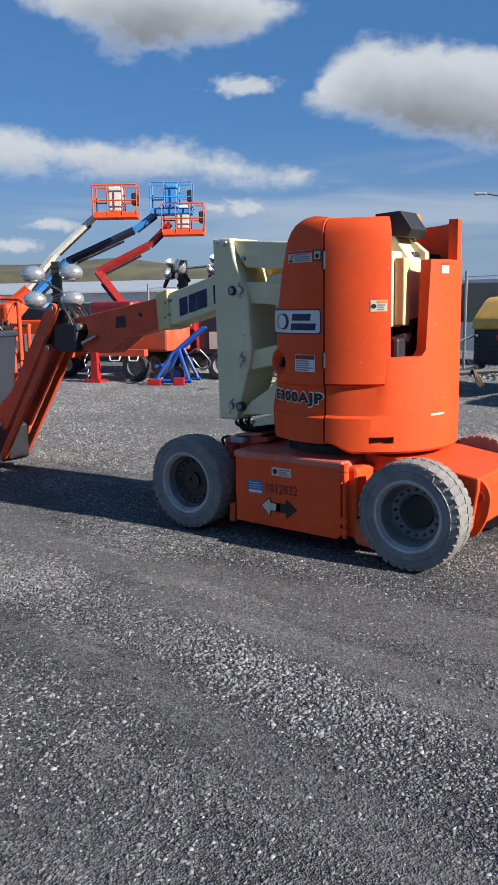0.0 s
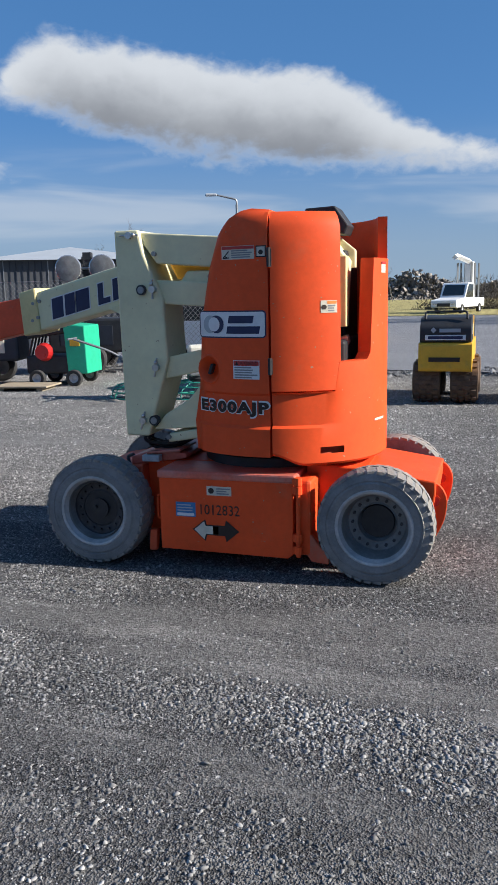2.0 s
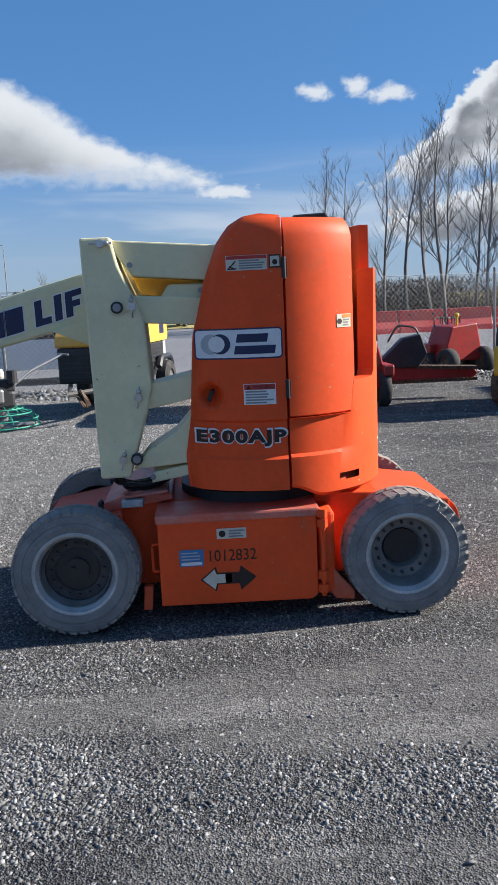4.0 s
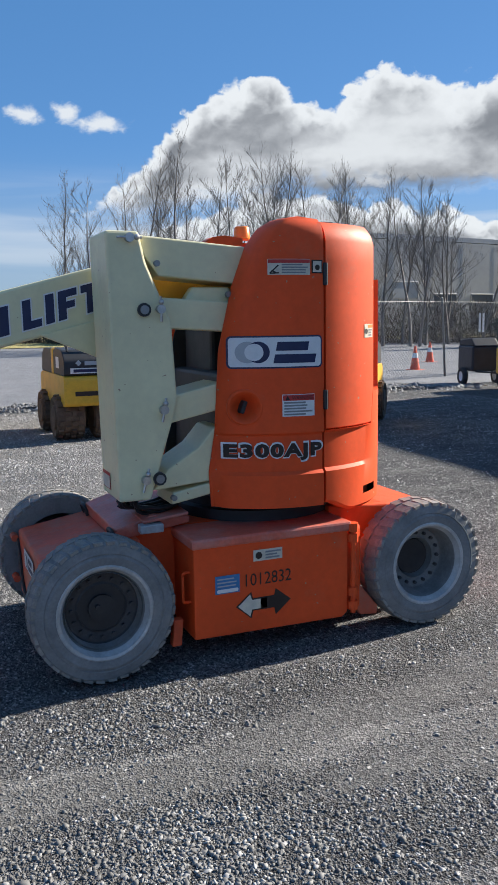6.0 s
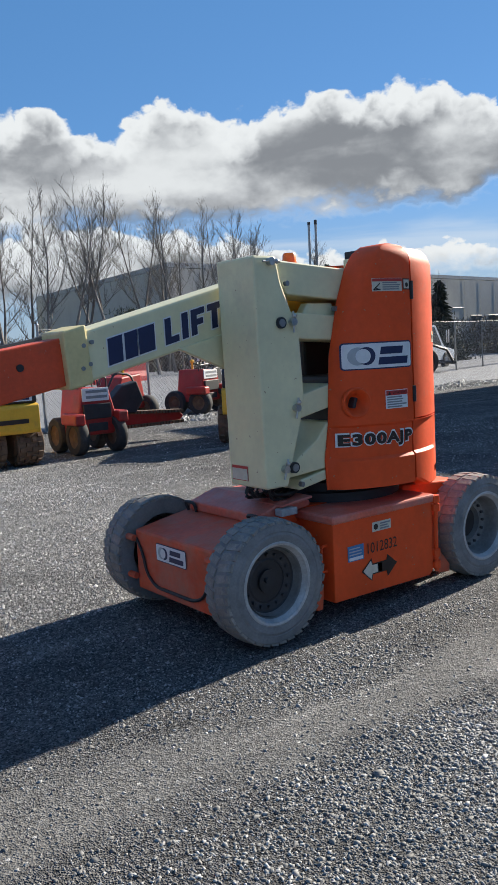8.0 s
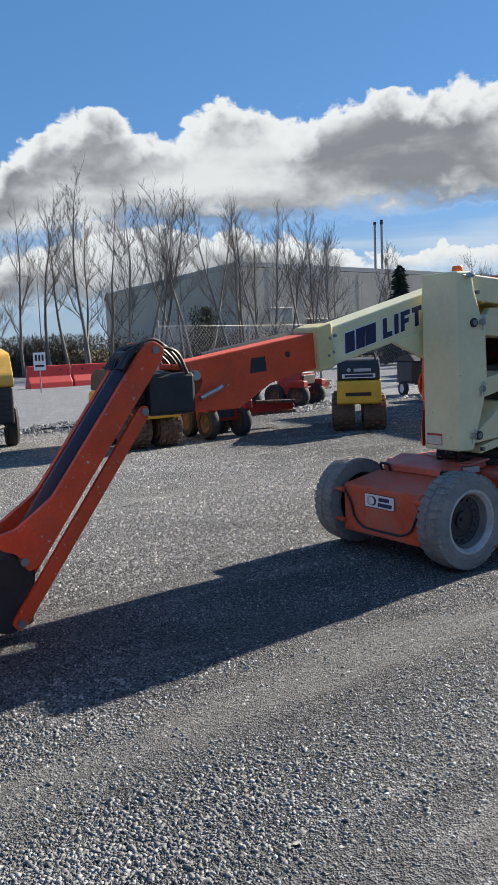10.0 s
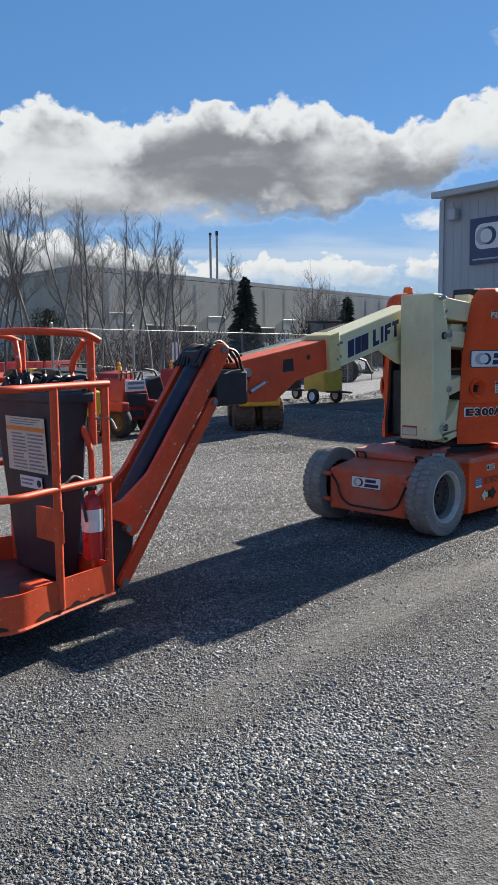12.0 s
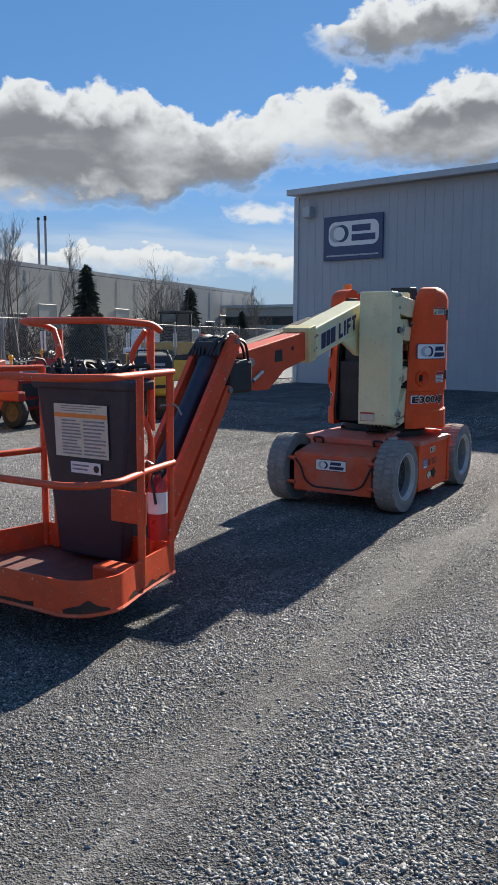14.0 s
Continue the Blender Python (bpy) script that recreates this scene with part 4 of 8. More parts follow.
def pin(bm, x, y, z, handle=0.0):
    """A pivot pin with its clip."""
    cyl(bm, (x, y + 0.02, z), (x, y - 0.03, z), 0.02, n=12)
    a = radians(handle)
    d = Vector((math.cos(a), 0, math.sin(a)))
    c = Vector((x, y - 0.02, z))
    tube(bm, [c - d * 0.055, c + d * 0.055], 0.006, 6)
    ball(bm, c + d * 0.03 + Vector((0, -0.008, 0)), 0.013, u=8, v=6)


lift = thing("boom_lift", "orange and cream electric articulated boom lift with dusty grey tyres", "boom lift")


def build_chassis():
    c = part_empty("chassis", lift)
    # centre frame
    bm = BM()
    box(bm, -0.62, 0.75, -0.30, 0.30, 0.14, 0.585, 0.012)
    prism(bm, [(0.40, 0.16), (1.02, 0.16), (1.09, 0.22), (1.125, 0.46), (1.125, 0.525), (0.75, 0.582), (0.40, 0.605)], -0.345, 0.345, "y", 0.01)
    part("frame", bm, "orange", c, "orange welded chassis frame")
    # front axle housing with its sloping lid
    bm = BM()
    prism(bm, [(-1.045, 0.14), (-0.66, 0.14), (-0.60, 0.30), (-0.60, 0.565), (-0.70, 0.545), (-1.045, 0.485)], -0.385, 0.385, "y", 0.014)
    part("axle_housing", bm, "orange_dusty", c, "dusty orange front axle housing")
    bm = BM()
    tube(bm, rounded([(-1.05, -0.38, 0.40), (-1.052, -0.30, 0.23), (-1.052, -0.20, 0.19), (-1.052, 0.18, 0.19), (-1.052, 0.27, 0.25), (-1.052, 0.30, 0.36), (-1.05, 0.37, 0.44)], 0.05), 0.009, 6)
    part("cable", bm, "rubber", c)
    for s in (-1, 1):
        bm = BM()
        tube(bm, rounded([(-1.066, s * 0.36, 0.44), (-1.066, s * 0.455, 0.44), (-1.066, s * 0.455, 0.22), (-1.066, s * 0.36, 0.22)], 0.025), 0.019, 8)
        part("tie_down", bm, "orange_dusty", c)
    # deck behind the axle
    bm = BM()
    prism(bm, [(-0.70, 0.548), (-0.34, 0.60), (-0.34, 0.63), (-0.52, 0.655), (-0.70, 0.60)], -0.33, 0.33, "y", 0.008)
    part("deck", bm, "deck", c, "grimy sloping steel deck")
    bm = BM()
    box(bm, -0.58, -0.36, -0.375, -0.10, 0.638, 0.652, 0.004, Matrix.Rotation(radians(-6), 4, "Y"))
    part("cover_plate", bm, "deck", c, "dusty steel cover plate")
    # rear deck with lugs
    for s in (-1, 1):
        bm = BM()
        prism(bm, rounded_outline([(1.0, 0.17), (1.11, 0.17), (1.175, 0.30), (1.19, 0.43), (1.14, 0.515), (1.0, 0.525)], 0.05), s * 0.30 - 0.015, s * 0.30 + 0.015, "y", 0.004)
        cyl(bm, (1.115, s * 0.30 - 0.02, 0.41), (1.115, s * 0.30 + 0.02, 0.41), 0.038, n=16)
        part("tow_lug", bm, "orange", c, "orange rounded tie-down lug")
    bm = BM()
    for s in (-1, 1):
        cyl(bm, (1.115, s * 0.30 - 0.022, 0.41), (1.115, s * 0.30 + 0.022, 0.41), 0.030, n=16)
    pieces("lug_hole", bm, "extred", c, "red round reflector")
    # axles
    bm = BM()
    for x in (-0.825, 0.825):
        cyl(bm, (x, -0.46, 0.32), (x, 0.46, 0.32), 0.085, n=14)
    pieces("axle", bm, "black", c)
    # turntable bearing
    bm = BM()
    lathe(bm, [(0.001, 0.58), (0.42, 0.58), (0.42, 0.635), (0.38, 0.64), (0.38, 0.69), (0.001, 0.69)], Matrix.Translation((0.12, 0, 0)), 40)
    part("turntable_bearing", bm, "black", c, "black slewing ring", smooth=30)
    return c


def rounded_outline(pts, r, seg=3):
    return [(v.x, v.y) for v in rounded([(a, b, 0) for a, b in pts], r, seg, closed=True)]


def build_battery_box(side):
    b = part_empty("battery_box", lift)
    s = side
    lo, hi = sorted((s * 0.585, s * 0.30))
    bm = BM()
    prism(bm, [(-0.415, 0.115), (0.345, 0.105), (0.375, 0.13), (0.375, 0.545), (-0.415, 0.545)], lo, hi, "y", 0.006)
    part("case", bm, "orange", b, "orange sheet-steel battery box")
    bm = BM()
    l2, h2 = sorted((s * 0.595, s * 0.28))
    box(bm, -0.425, 0.392, l2, h2, 0.535, 0.582, 0.012)
    part("lid", bm, "deck", b, "grimy overhanging steel lid")
    bm = BM()
    box(bm, 0.385, 0.47, *sorted((s * 0.555, s * 0.32)), 0.12, 0.55, 0.02)
    part("end_panel", bm, "orange", b)
    bm = BM()
    cyl(bm, (0.405, s * 0.585, 0.12), (0.405, s * 0.585, 0.57), 0.013, n=10)
    for z in (0.16, 0.23, 0.50, 0.55):
        cyl(bm, (0.405, s * 0.585, z - 0.022), (0.405, s * 0.585, z + 0.022), 0.024, n=10)
        box(bm, 0.375, 0.41, *sorted((s * 0.60, s * 0.56)), z - 0.02, z + 0.02, 0.004)
    pieces("hinge", bm, "orange", b)
    bm = BM()
    tube(bm, rounded([(-0.415, s * 0.53, 0.42), (-0.45, s * 0.53, 0.42), (-0.45, s * 0.53, 0.28), (-0.415, s * 0.53, 0.28)], 0.02), 0.007, 6)
    part("pull_handle", bm, "orange", b)
    # small skid plates under the box
    bm = BM()
    prism(bm, [(0.42, 0.30), (0.50, 0.20), (0.57, 0.12), (0.565, 0.075), (0.47, 0.085), (0.42, 0.16)], *sorted((s * 0.52, s * 0.55)), "y", 0.006)
    prism(bm, [(-0.51, 0.085), (-0.465, 0.085), (-0.455, 0.21), (-0.50, 0.21)], *sorted((s * 0.50, s * 0.545)), "y", 0.005)
    pieces("skid_plate", bm, "orange_dusty", b)
    if s < 0:
        y = -0.5875
        f = lambda c: (c.x, y, c.y)
        g = lambda c: (c.x, y - 0.002, c.y)
        flat_decal("sticker", sheet(-0.125, 0.022, 0.447, 0.50), "offwhite", b, f, "small cream safety sticker")
        flat_decal("sticker_print", bars(3, None, -0.065, 0.015, 0.452, 0.494), "bar_grey", b, g)
        flat_decal("sticker_figure", disc(-0.098, 0.474, 0.018, 7), "blackprint", b, g)
        flat_decal("blue_sticker", sheet(-0.315, -0.195, 0.315, 0.40), "bluelabel", b, f, "blue rectangular sticker with small white print")
        flat_decal("blue_sticker_print", bars(3, None, -0.305, -0.205, 0.343, 0.392, 0.4), "grey_print", b, g)
        flat_decal("blue_sticker_strip", sheet(-0.307, -0.203, 0.320, 0.337, r=0.006), "white", b, g)
        flat_decal("stencil_number", fit_width(lettering("1012832", 0.1), -0.165, 0.068, 0.333, 0.392), "blackprint", b, f, "black stencilled number 1012832")
        zc, arrow = 0.243, [(-0.205, 0.0), (-0.145, 0.05), (-0.135, 0.023), (-0.06, 0.023), (-0.06, -0.023), (-0.135, -0.023), (-0.145, -0.055)]
        bm = BM()
        bm.faces.new([bm.verts.new((a, zc + z, 0)) for a, z in arrow])
        flat_decal("arrow", bm, "offwhite", b, g, "pale half of a double arrow")
        bm = BM()
        bm.faces.new([bm.verts.new((-0.076 + -(a + 0.076) , zc + z, 0)) for a, z in arrow])
        flat_decal("arrow", bm, "blackprint", b, g, "black half of a double arrow")
        bm = BM()
        big = [(-0.216, 0.0), (-0.138, 0.062), (-0.130, 0.03), (-0.022, 0.03), (-0.014, 0.062), (0.064, 0.0), (-0.014, -0.066), (-0.022, -0.03), (-0.130, -0.03), (-0.138, -0.066)]
        bm.faces.new([bm.verts.new((a, zc + z, 0)) for a, z in big])
        flat_decal("arrow_outline", bm, "blackprint", b, f)
    return b


def brand_board(parent, place, x0, x1, z0, z1, lift_off):
    """A white rounded board with two overlapping discs and two bars in place of the words."""
    h, w = z1 - z0, x1 - x0
    P = lambda k: (lambda c: place(c, lift_off + 0.0016 * k))
    flat_decal("brand_board", sheet(x0, x1, z0, z1, 20, 2, r=h * 0.14), "navy", parent, P(0))
    flat_decal("board_field", sheet(x0 + h * 0.05, x1 - h * 0.05, z0 + h * 0.05, z1 - h * 0.05, 20, 2, r=h * 0.10), "white", parent, P(1), "white board with two plain discs and bars")
    cz, r = (z0 + z1) / 2, h * 0.33
    flat_decal("disc", sliced(disc(x0 + w * 0.19, cz, r), x0, x1, w / 20), "grey_print", parent, P(2))
    flat_decal("disc", sliced(disc(x0 + w * 0.295, cz, r), x0, x1, w / 20), "navy", parent, P(2.5))
    flat_decal("disc", sliced(disc(x0 + w * 0.255, cz, r * 0.80), x0, x1, w / 20), "white", parent, P(3))
    bm = BM()
    for a, b, zz in ((0.47, 0.82, 0.54), (0.47, 0.93, 0.16)):
        s = sheet(x0 + w * a, x0 + w * b, z0 + h * zz, z0 + h * (zz + 0.27), 6, 1)
        moved(s, lambda c: (c.x + (c.y - cz) * 0.2, c.y, c.z))
        me = bpy.data.meshes.new("tmp")
        s.to_mesh(me), s.free(), bm.from_mesh(me), bpy.data.meshes.remove(me)
    flat_decal("word_bar", bm, "navy", parent, P(2))


def build_hood():
    for side in (1, -1):
        h = part_empty("hood", lift)
        tagged(h, "orange moulded hood with rounded top edge")
        hood_door(side, h)
        rear_shell(side, h)
        # lock recess
        m = Matrix.Translation((-0.115, hood_point(-0.115, 1.15).y * side, 1.15)) @ Matrix.Rotation(radians(90) * side, 4, "X") @ Matrix.Rotation(radians(-22), 4, "Y")
        bm = BM()
        lathe(bm, [(0.088, -0.012), (0.084, 0.006), (0.076, 0.010), (0.066, 0.004), (0.052, -0.022), (0.038, -0.040), (0.024, -0.050), (0.0005, -0.052)], m, 28)
        part("lock_recess", bm, "orange", h, smooth=50)
        bm = BM()
        box(bm, -0.126, -0.106, *sorted((side * -0.43, side * -0.485)), 1.12, 1.18, 0.005, Matrix.Rotation(radians(20), 4, "Y"))
        part("lock_handle", bm, "black", h)
        bm = BM()
        for z0, z1 in ((1.70, 1.80), (1.13, 1.22)):
            p = hood_point(0.255, (z0 + z1) / 2)
            cyl(bm, (0.256, (p.y - 0.004) * side, z0), (0.256, (p.y - 0.004) * side, z1), 0.011, n=10)
            box(bm, 0.245, 0.27, *sorted(((p.y - 0.006) * side, (p.y + 0.02) * side)), z0 + 0.006, z1 - 0.006)
        pieces("hinge", bm, "black", h)
        pl = lambda c, o: (c.x, hood_point(c.x, c.y, o).y * side, c.y)
        # model name, navy on a white edge
        mir = (lambda bm: bm) if side == 1 else (lambda bm: moved(bm, lambda c: (0.02 - c.x + 0.02, c.y, c.z)))
        wide = fit_width(lettering("E300AJP", 0.1, bold=0.0075, space=1.16), -0.207, 0.252, 0.887, 0.988)
        hood_decal("model_edge", mir(wide), "white", h, out=0.003, side=side)
        hood_decal("model_name", mir(fit_width(lettering("E300AJP", 0.1, bold=0.0052, space=1.16), -0.198, 0.243, 0.896, 0.979)), "blackprint", h, "dark model lettering with a white edge", out=0.0048, side=side)
        brand_board(h, pl, -0.186, 0.238, 1.327, 1.475, 0.002)
        # warning plate
        hood_decal("warning_plate", sheet(0.042, 0.197, 1.105, 1.207), "white", h, "white warning plate with red header", side=side)
        hood_decal("warning_header", sheet(0.045, 0.194, 1.178, 1.204), "redlabel", h, out=0.004, side=side)
        if side == 1:
            hood_decal("warning_word", fit_width(lettering("WARNING", 0.02), 0.085, 0.185, 1.182, 1.200), "blackprint", h, out=0.0055, side=side)
            bm = BM()
            bm.faces.new([bm.verts.new(p) for p in ((0.054, 1.181, 0), (0.076, 1.181, 0), (0.065, 1.201, 0))])
            hood_decal("warning_sign", bm, "blackprint", h, out=0.0055, side=side)
        hood_decal("warning_print", bars(5, None, 0.05, 0.188, 1.108, 1.175), "bar_grey", h, out=0.004, side=side)
        # upper plate
        hood_decal("danger_plate", sheet(-0.016, 0.178, 1.745, 1.815), "offwhite", h, "faded safety plate with red header", side=side)
        hood_decal("danger_header", sheet(-0.014, 0.176, 1.797, 1.813), "redlabel", h, out=0.004, side=side)
        hood_decal("danger_print", bars(4, None, 0.045, 0.17, 1.75, 1.795), "bar_grey", h, out=0.004, side=side)
        bm = BM()
        for a, b in (((-0.008, 1.752), (0.030, 1.788)), ((-0.008, 1.752), (0.032, 1.754)), ((0.0, 1.765), (0.02, 1.755))):
            d = Vector((b[0] - a[0], b[1] - a[1], 0)).normalized() * 0.003
            bm.faces.new([bm.verts.new(p) for p in ((a[0] - d.y, a[1] + d.x, 0), (a[0] + d.y, a[1] - d.x, 0), (b[0] + d.y, b[1] - d.x, 0), (b[0] - d.y, b[1] + d.x, 0))])
        hood_decal("danger_figure", bm, "blackprint", h, out=0.0045, side=side)
        hood_decal("square_sticker", sheet(0.186, 0.242, 1.752, 1.812), "blackprint", h, side=side)
        hood_decal("square_sticker_field", sheet(0.192, 0.236, 1.758, 1.806), "offwhite", h, out=0.004, side=side)
        hood_decal("flame", disc(0.214, 1.778, 0.013, 9), "blackprint", h, out=0.0055, side=side)
        # sticker on the curved panel
        hood_decal("sticker", sheet(0.517, 0.595, 1.455, 1.52), "offwhite", h, "cream sticker with orange header", side=side)
        hood_decal("sticker_header", sheet(0.548, 0.593, 1.502, 1.517), "orangelabel", h, out=0.004, side=side)
        hood_decal("sticker_figure", disc(0.533, 1.485, 0.014, 6), "blackprint", h, out=0.004, side=side)
        hood_decal("sticker_print", bars(3, None, 0.552, 0.59, 1.46, 1.498), "bar_grey", h, out=0.004, side=side)
        # black lining on the inner face
        bm = BM()
        zz = [0.72 + 0.1 * k for k in range(13)]
        prism(bm, [(front_edge(z) + 0.012, z) for z in zz] + [(0.24, zz[-1]), (0.24, zz[0])], *sorted((-0.352 * side, -0.366 * side)), "y", 0.003)
        part("hood_lining", bm, "black", h, "black hood lining")
    cw = counterweight(lift)
    # fork pocket in the skirt
    bm = BM()
    for th0, th1 in ((31, 44),):
        rows = []
        for z in (0.67, 0.75):
            rows.append([bm.verts.new((HX + HA * 0.93 * math.sin(radians(t)), -HB * 0.93 * math.cos(radians(t)), z)) for t in range(th0 - 4, th1 + 5)])
        grid_faces(bm, rows)
    part("pocket", bm, "orange_dusty", cw)
    bm = BM()
    rows = []
    for z in (0.838, 0.852):
        rows.append([bm.verts.new((HX + (HA * 1.0 + 0.003) * math.sin(radians(t)), -(HB + 0.003) * math.cos(radians(t)), z)) for t in range(69, 82)])
    grid_faces(bm, rows)
    part("address_strip", bm, "offwhite", cw, "worn pale print strip")
    bm = BM()
    rows = []
    for z in (1.665, 1.725):
        rows.append([bm.verts.new((HX + (HA + 0.003) * math.sin(radians(t)), -(HB + 0.003) * math.cos(radians(t)), z)) for t in range(76, 84)])
    grid_faces(bm, rows)
    part("sticker", bm, "offwhite", cw, "cream sticker with red header")
    bm = BM()
    rows = []
    for z in (1.712, 1.726):
        rows.append([bm.verts.new((HX + (HA + 0.005) * math.sin(radians(t)), -(HB + 0.005) * math.cos(radians(t)), z)) for t in range(76, 84)])
    grid_faces(bm, rows)
    part("sticker_header", bm, "redlabel", cw)
    # amber beacon on the far hood
    bm = BM()
    lathe(bm, [(0.001, 2.01), (0.055, 2.01), (0.055, 2.02), (0.048, 2.022), (0.043, 2.075), (0.036, 2.085), (0.001, 2.086)], Matrix.Translation((0.30, 0.50, -0.01)), 20)
    part("beacon", bm, "beacon", lift, "orange rotating warning beacon", smooth=40)


def build_tower():
    t = part_empty("tower", lift)
    bm = BM()
    prism(bm, [(-0.714, 1.935), (-0.565, 1.935), (-0.535, 1.80), (-0.425, 1.54), (-0.408, 1.20), (-0.432, 1.10), (-0.545, 0.742), (-0.692, 0.742)], -0.40, -0.085, "y", 0.012)
    part("post", bm, "cream", t, "cream steel tower post")
    for px, pz, ph in ((-0.612, 1.905, 0), (-0.480, 1.60, 90), (-0.478, 1.152, 80), (-0.572, 0.838, 75)):
        bm = BM()
        pin(bm, px, -0.40, pz, ph)
        part("pin", bm, "steel", t, "zinc pivot pin with a clip", smooth=40)
    bm = BM()
    for x, z in ((-0.553, 1.597), (-0.505, 0.838)):
        cyl(bm, (x, -0.38, z), (x, -0.415, z), 0.03, n=18)
    pieces("pin_boss", bm, "black", t)
    bm = BM()
    for x, z in ((-0.553, 1.597), (-0.505, 0.838)):
        cyl(bm, (x, -0.38, z), (x, -0.419, z), 0.020, n=14)
    pieces("pin_face", bm, "galv", t)
    flat_decal("name_plate", sheet(0.11, 0.25, 0.775, 0.855), "redlabel", t, lambda c: (-0.6945 - (c.y - 0.742) * 0.0184, -c.x, c.y))
    flat_decal("name_plate_field", sheet(0.114, 0.246, 0.779, 0.84), "offwhite", t, lambda c: (-0.6965 - (c.y - 0.742) * 0.0184, -c.x, c.y), "small cream label with red line")
    # parallel arms between tower and turntable
    arms = part_empty("riser", lift)
    for outline, mt in (([(-0.60, 1.925), (0.42, 1.845), (0.42, 1.67), (-0.47, 1.745)], "cream"),
                        ([(-0.50, 1.655), (0.30, 1.60), (0.30, 1.465), (-0.45, 1.515)], "cream"),
                        ([(-0.47, 1.075), (-0.46, 1.20), (0.10, 1.32), (0.10, 1.19)], "cream"),
                        ([(-0.53, 0.775), (-0.20, 0.80), (-0.10, 0.86), (-0.10, 1.06), (-0.22, 1.05), (-0.30, 0.96), (-0.45, 0.87)], "cream"),
                        ([(-0.44, 0.70), (-0.43, 0.755), (-0.08, 0.82), (-0.08, 0.76)], "cream")):
        bm = BM()
        prism(bm, outline, -0.365, -0.12, "y", 0.008)
        part("arm", bm, mt, arms, "cream steel linkage arm")
    bm = BM()
    prism(bm, [(-0.50, 1.76), (0.35, 1.76), (0.35, 1.55), (-0.2, 1.60), (-0.45, 1.66)], -0.10, 0.02, "y", 0.008)
    part("lower_boom", bm, "yellow_arm", arms, "yellow lower boom section")
    bm = BM()
    prism(bm, [(-0.37, 1.60), (-0.30, 1.70), (-0.12, 1.70), (-0.05, 1.60)], -0.33, -0.27, "y", 0.01)
    part("bracket", bm, "cream", arms)
    bm = BM()
    for x, z in ((-0.14, 1.665), (-0.48, 1.80), (-0.43, 0.735), (-0.18, 1.03)):
        cyl(bm, (x, -0.36, z), (x, -0.385, z), 0.014, n=10)
    pieces("bolt", bm, "galv", arms)
    # dark bay between the hoods
    bm = BM()
    box(bm, -0.18, 0.62, -0.355, 0.355, 0.70, 1.30, 0.02)
    box(bm, -0.12, 0.58, -0.08, 0.33, 1.28, 1.80, 0.02)
    part("power_unit", bm, "black", lift, "dark hydraulic power unit between the hoods")
    # hoses under the tower
    bm = BM()
    rng = random.Random(5)
    for i in range(7):
        y0 = -0.33 + 0.03 * i
        tube(bm, rounded([(-0.60 + rng.uniform(-0.03, 0.03), y0, 0.78), (-0.62 + rng.uniform(-0.05, 0.03), y0, 0.69 + rng.uniform(-0.03, 0.02)), (-0.45, y0 + 0.02, 0.655 + rng.uniform(-0.02, 0.02)), (-0.28, y0 + 0.05, 0.74)], 0.08), 0.011, 6)
    pieces("hose", bm, "rubber", lift, "black hydraulic hoses looped under the tower", smooth=60)
    # cream mast and control box seen through the rear slot
    bm = BM()
    box(bm, 0.36, 0.55, -0.30, -0.16, 1.36, 1.80, 0.012)
    prism(bm, [(0.30, 1.40), (0.58, 1.40), (0.60, 1.74), (0.52, 1.85), (0.46, 1.96), (0.30, 1.98)], -0.158, 0.0, "y", 0.008)
    prism(bm, [(0.28, 1.70), (0.62, 1.70), (0.62, 1.80), (0.50, 1.90), (0.28, 1.93)], 0.0, 0.06, "y", 0.006)
    part("mast", bm, "cream", lift, "cream mast pivot housing")
    bm = BM()
    box(bm, 0.552, 0.615, -0.27, -0.19, 1.37, 1.76, 0.008)
    part("mast_edge", bm, "cream_edge", lift)
    bm = BM()
    prism(bm, [(0.36, 2.03), (0.53, 2.037), (0.605, 1.93), (0.585, 1.88), (0.36, 1.90)], -0.16, 0.05, "y", 0.008)
    part("control_box", bm, "black", lift, "black ground control box")
    # tie-down loops and a connector on the front deck
    for y in (-0.30, 0.30):
        bm = BM()
        tube(bm, rounded([(-0.70, y - 0.04, 0.54), (-0.72, y - 0.05, 0.60), (-0.72, y + 0.05, 0.60), (-0.70, y + 0.04, 0.54)], 0.03), 0.010, 6)
        part("tie_down_loop", bm, "black", lift, smooth=50)
    bm = BM()
    box(bm, -0.60, -0.49, -0.40, -0.34, 0.585, 0.625, 0.006)
    part("connector", bm, "rim", lift, "grey cable connector on the deck")
    bm = BM()
    for y in (-0.24, -0.20):
        cyl(bm, (0.50, y, 1.28), (0.62, y, 1.31), 0.018, n=10)
    ball(bm, (0.60, -0.22, 1.29), 0.03)
    part("fitting", bm, "steel", lift)


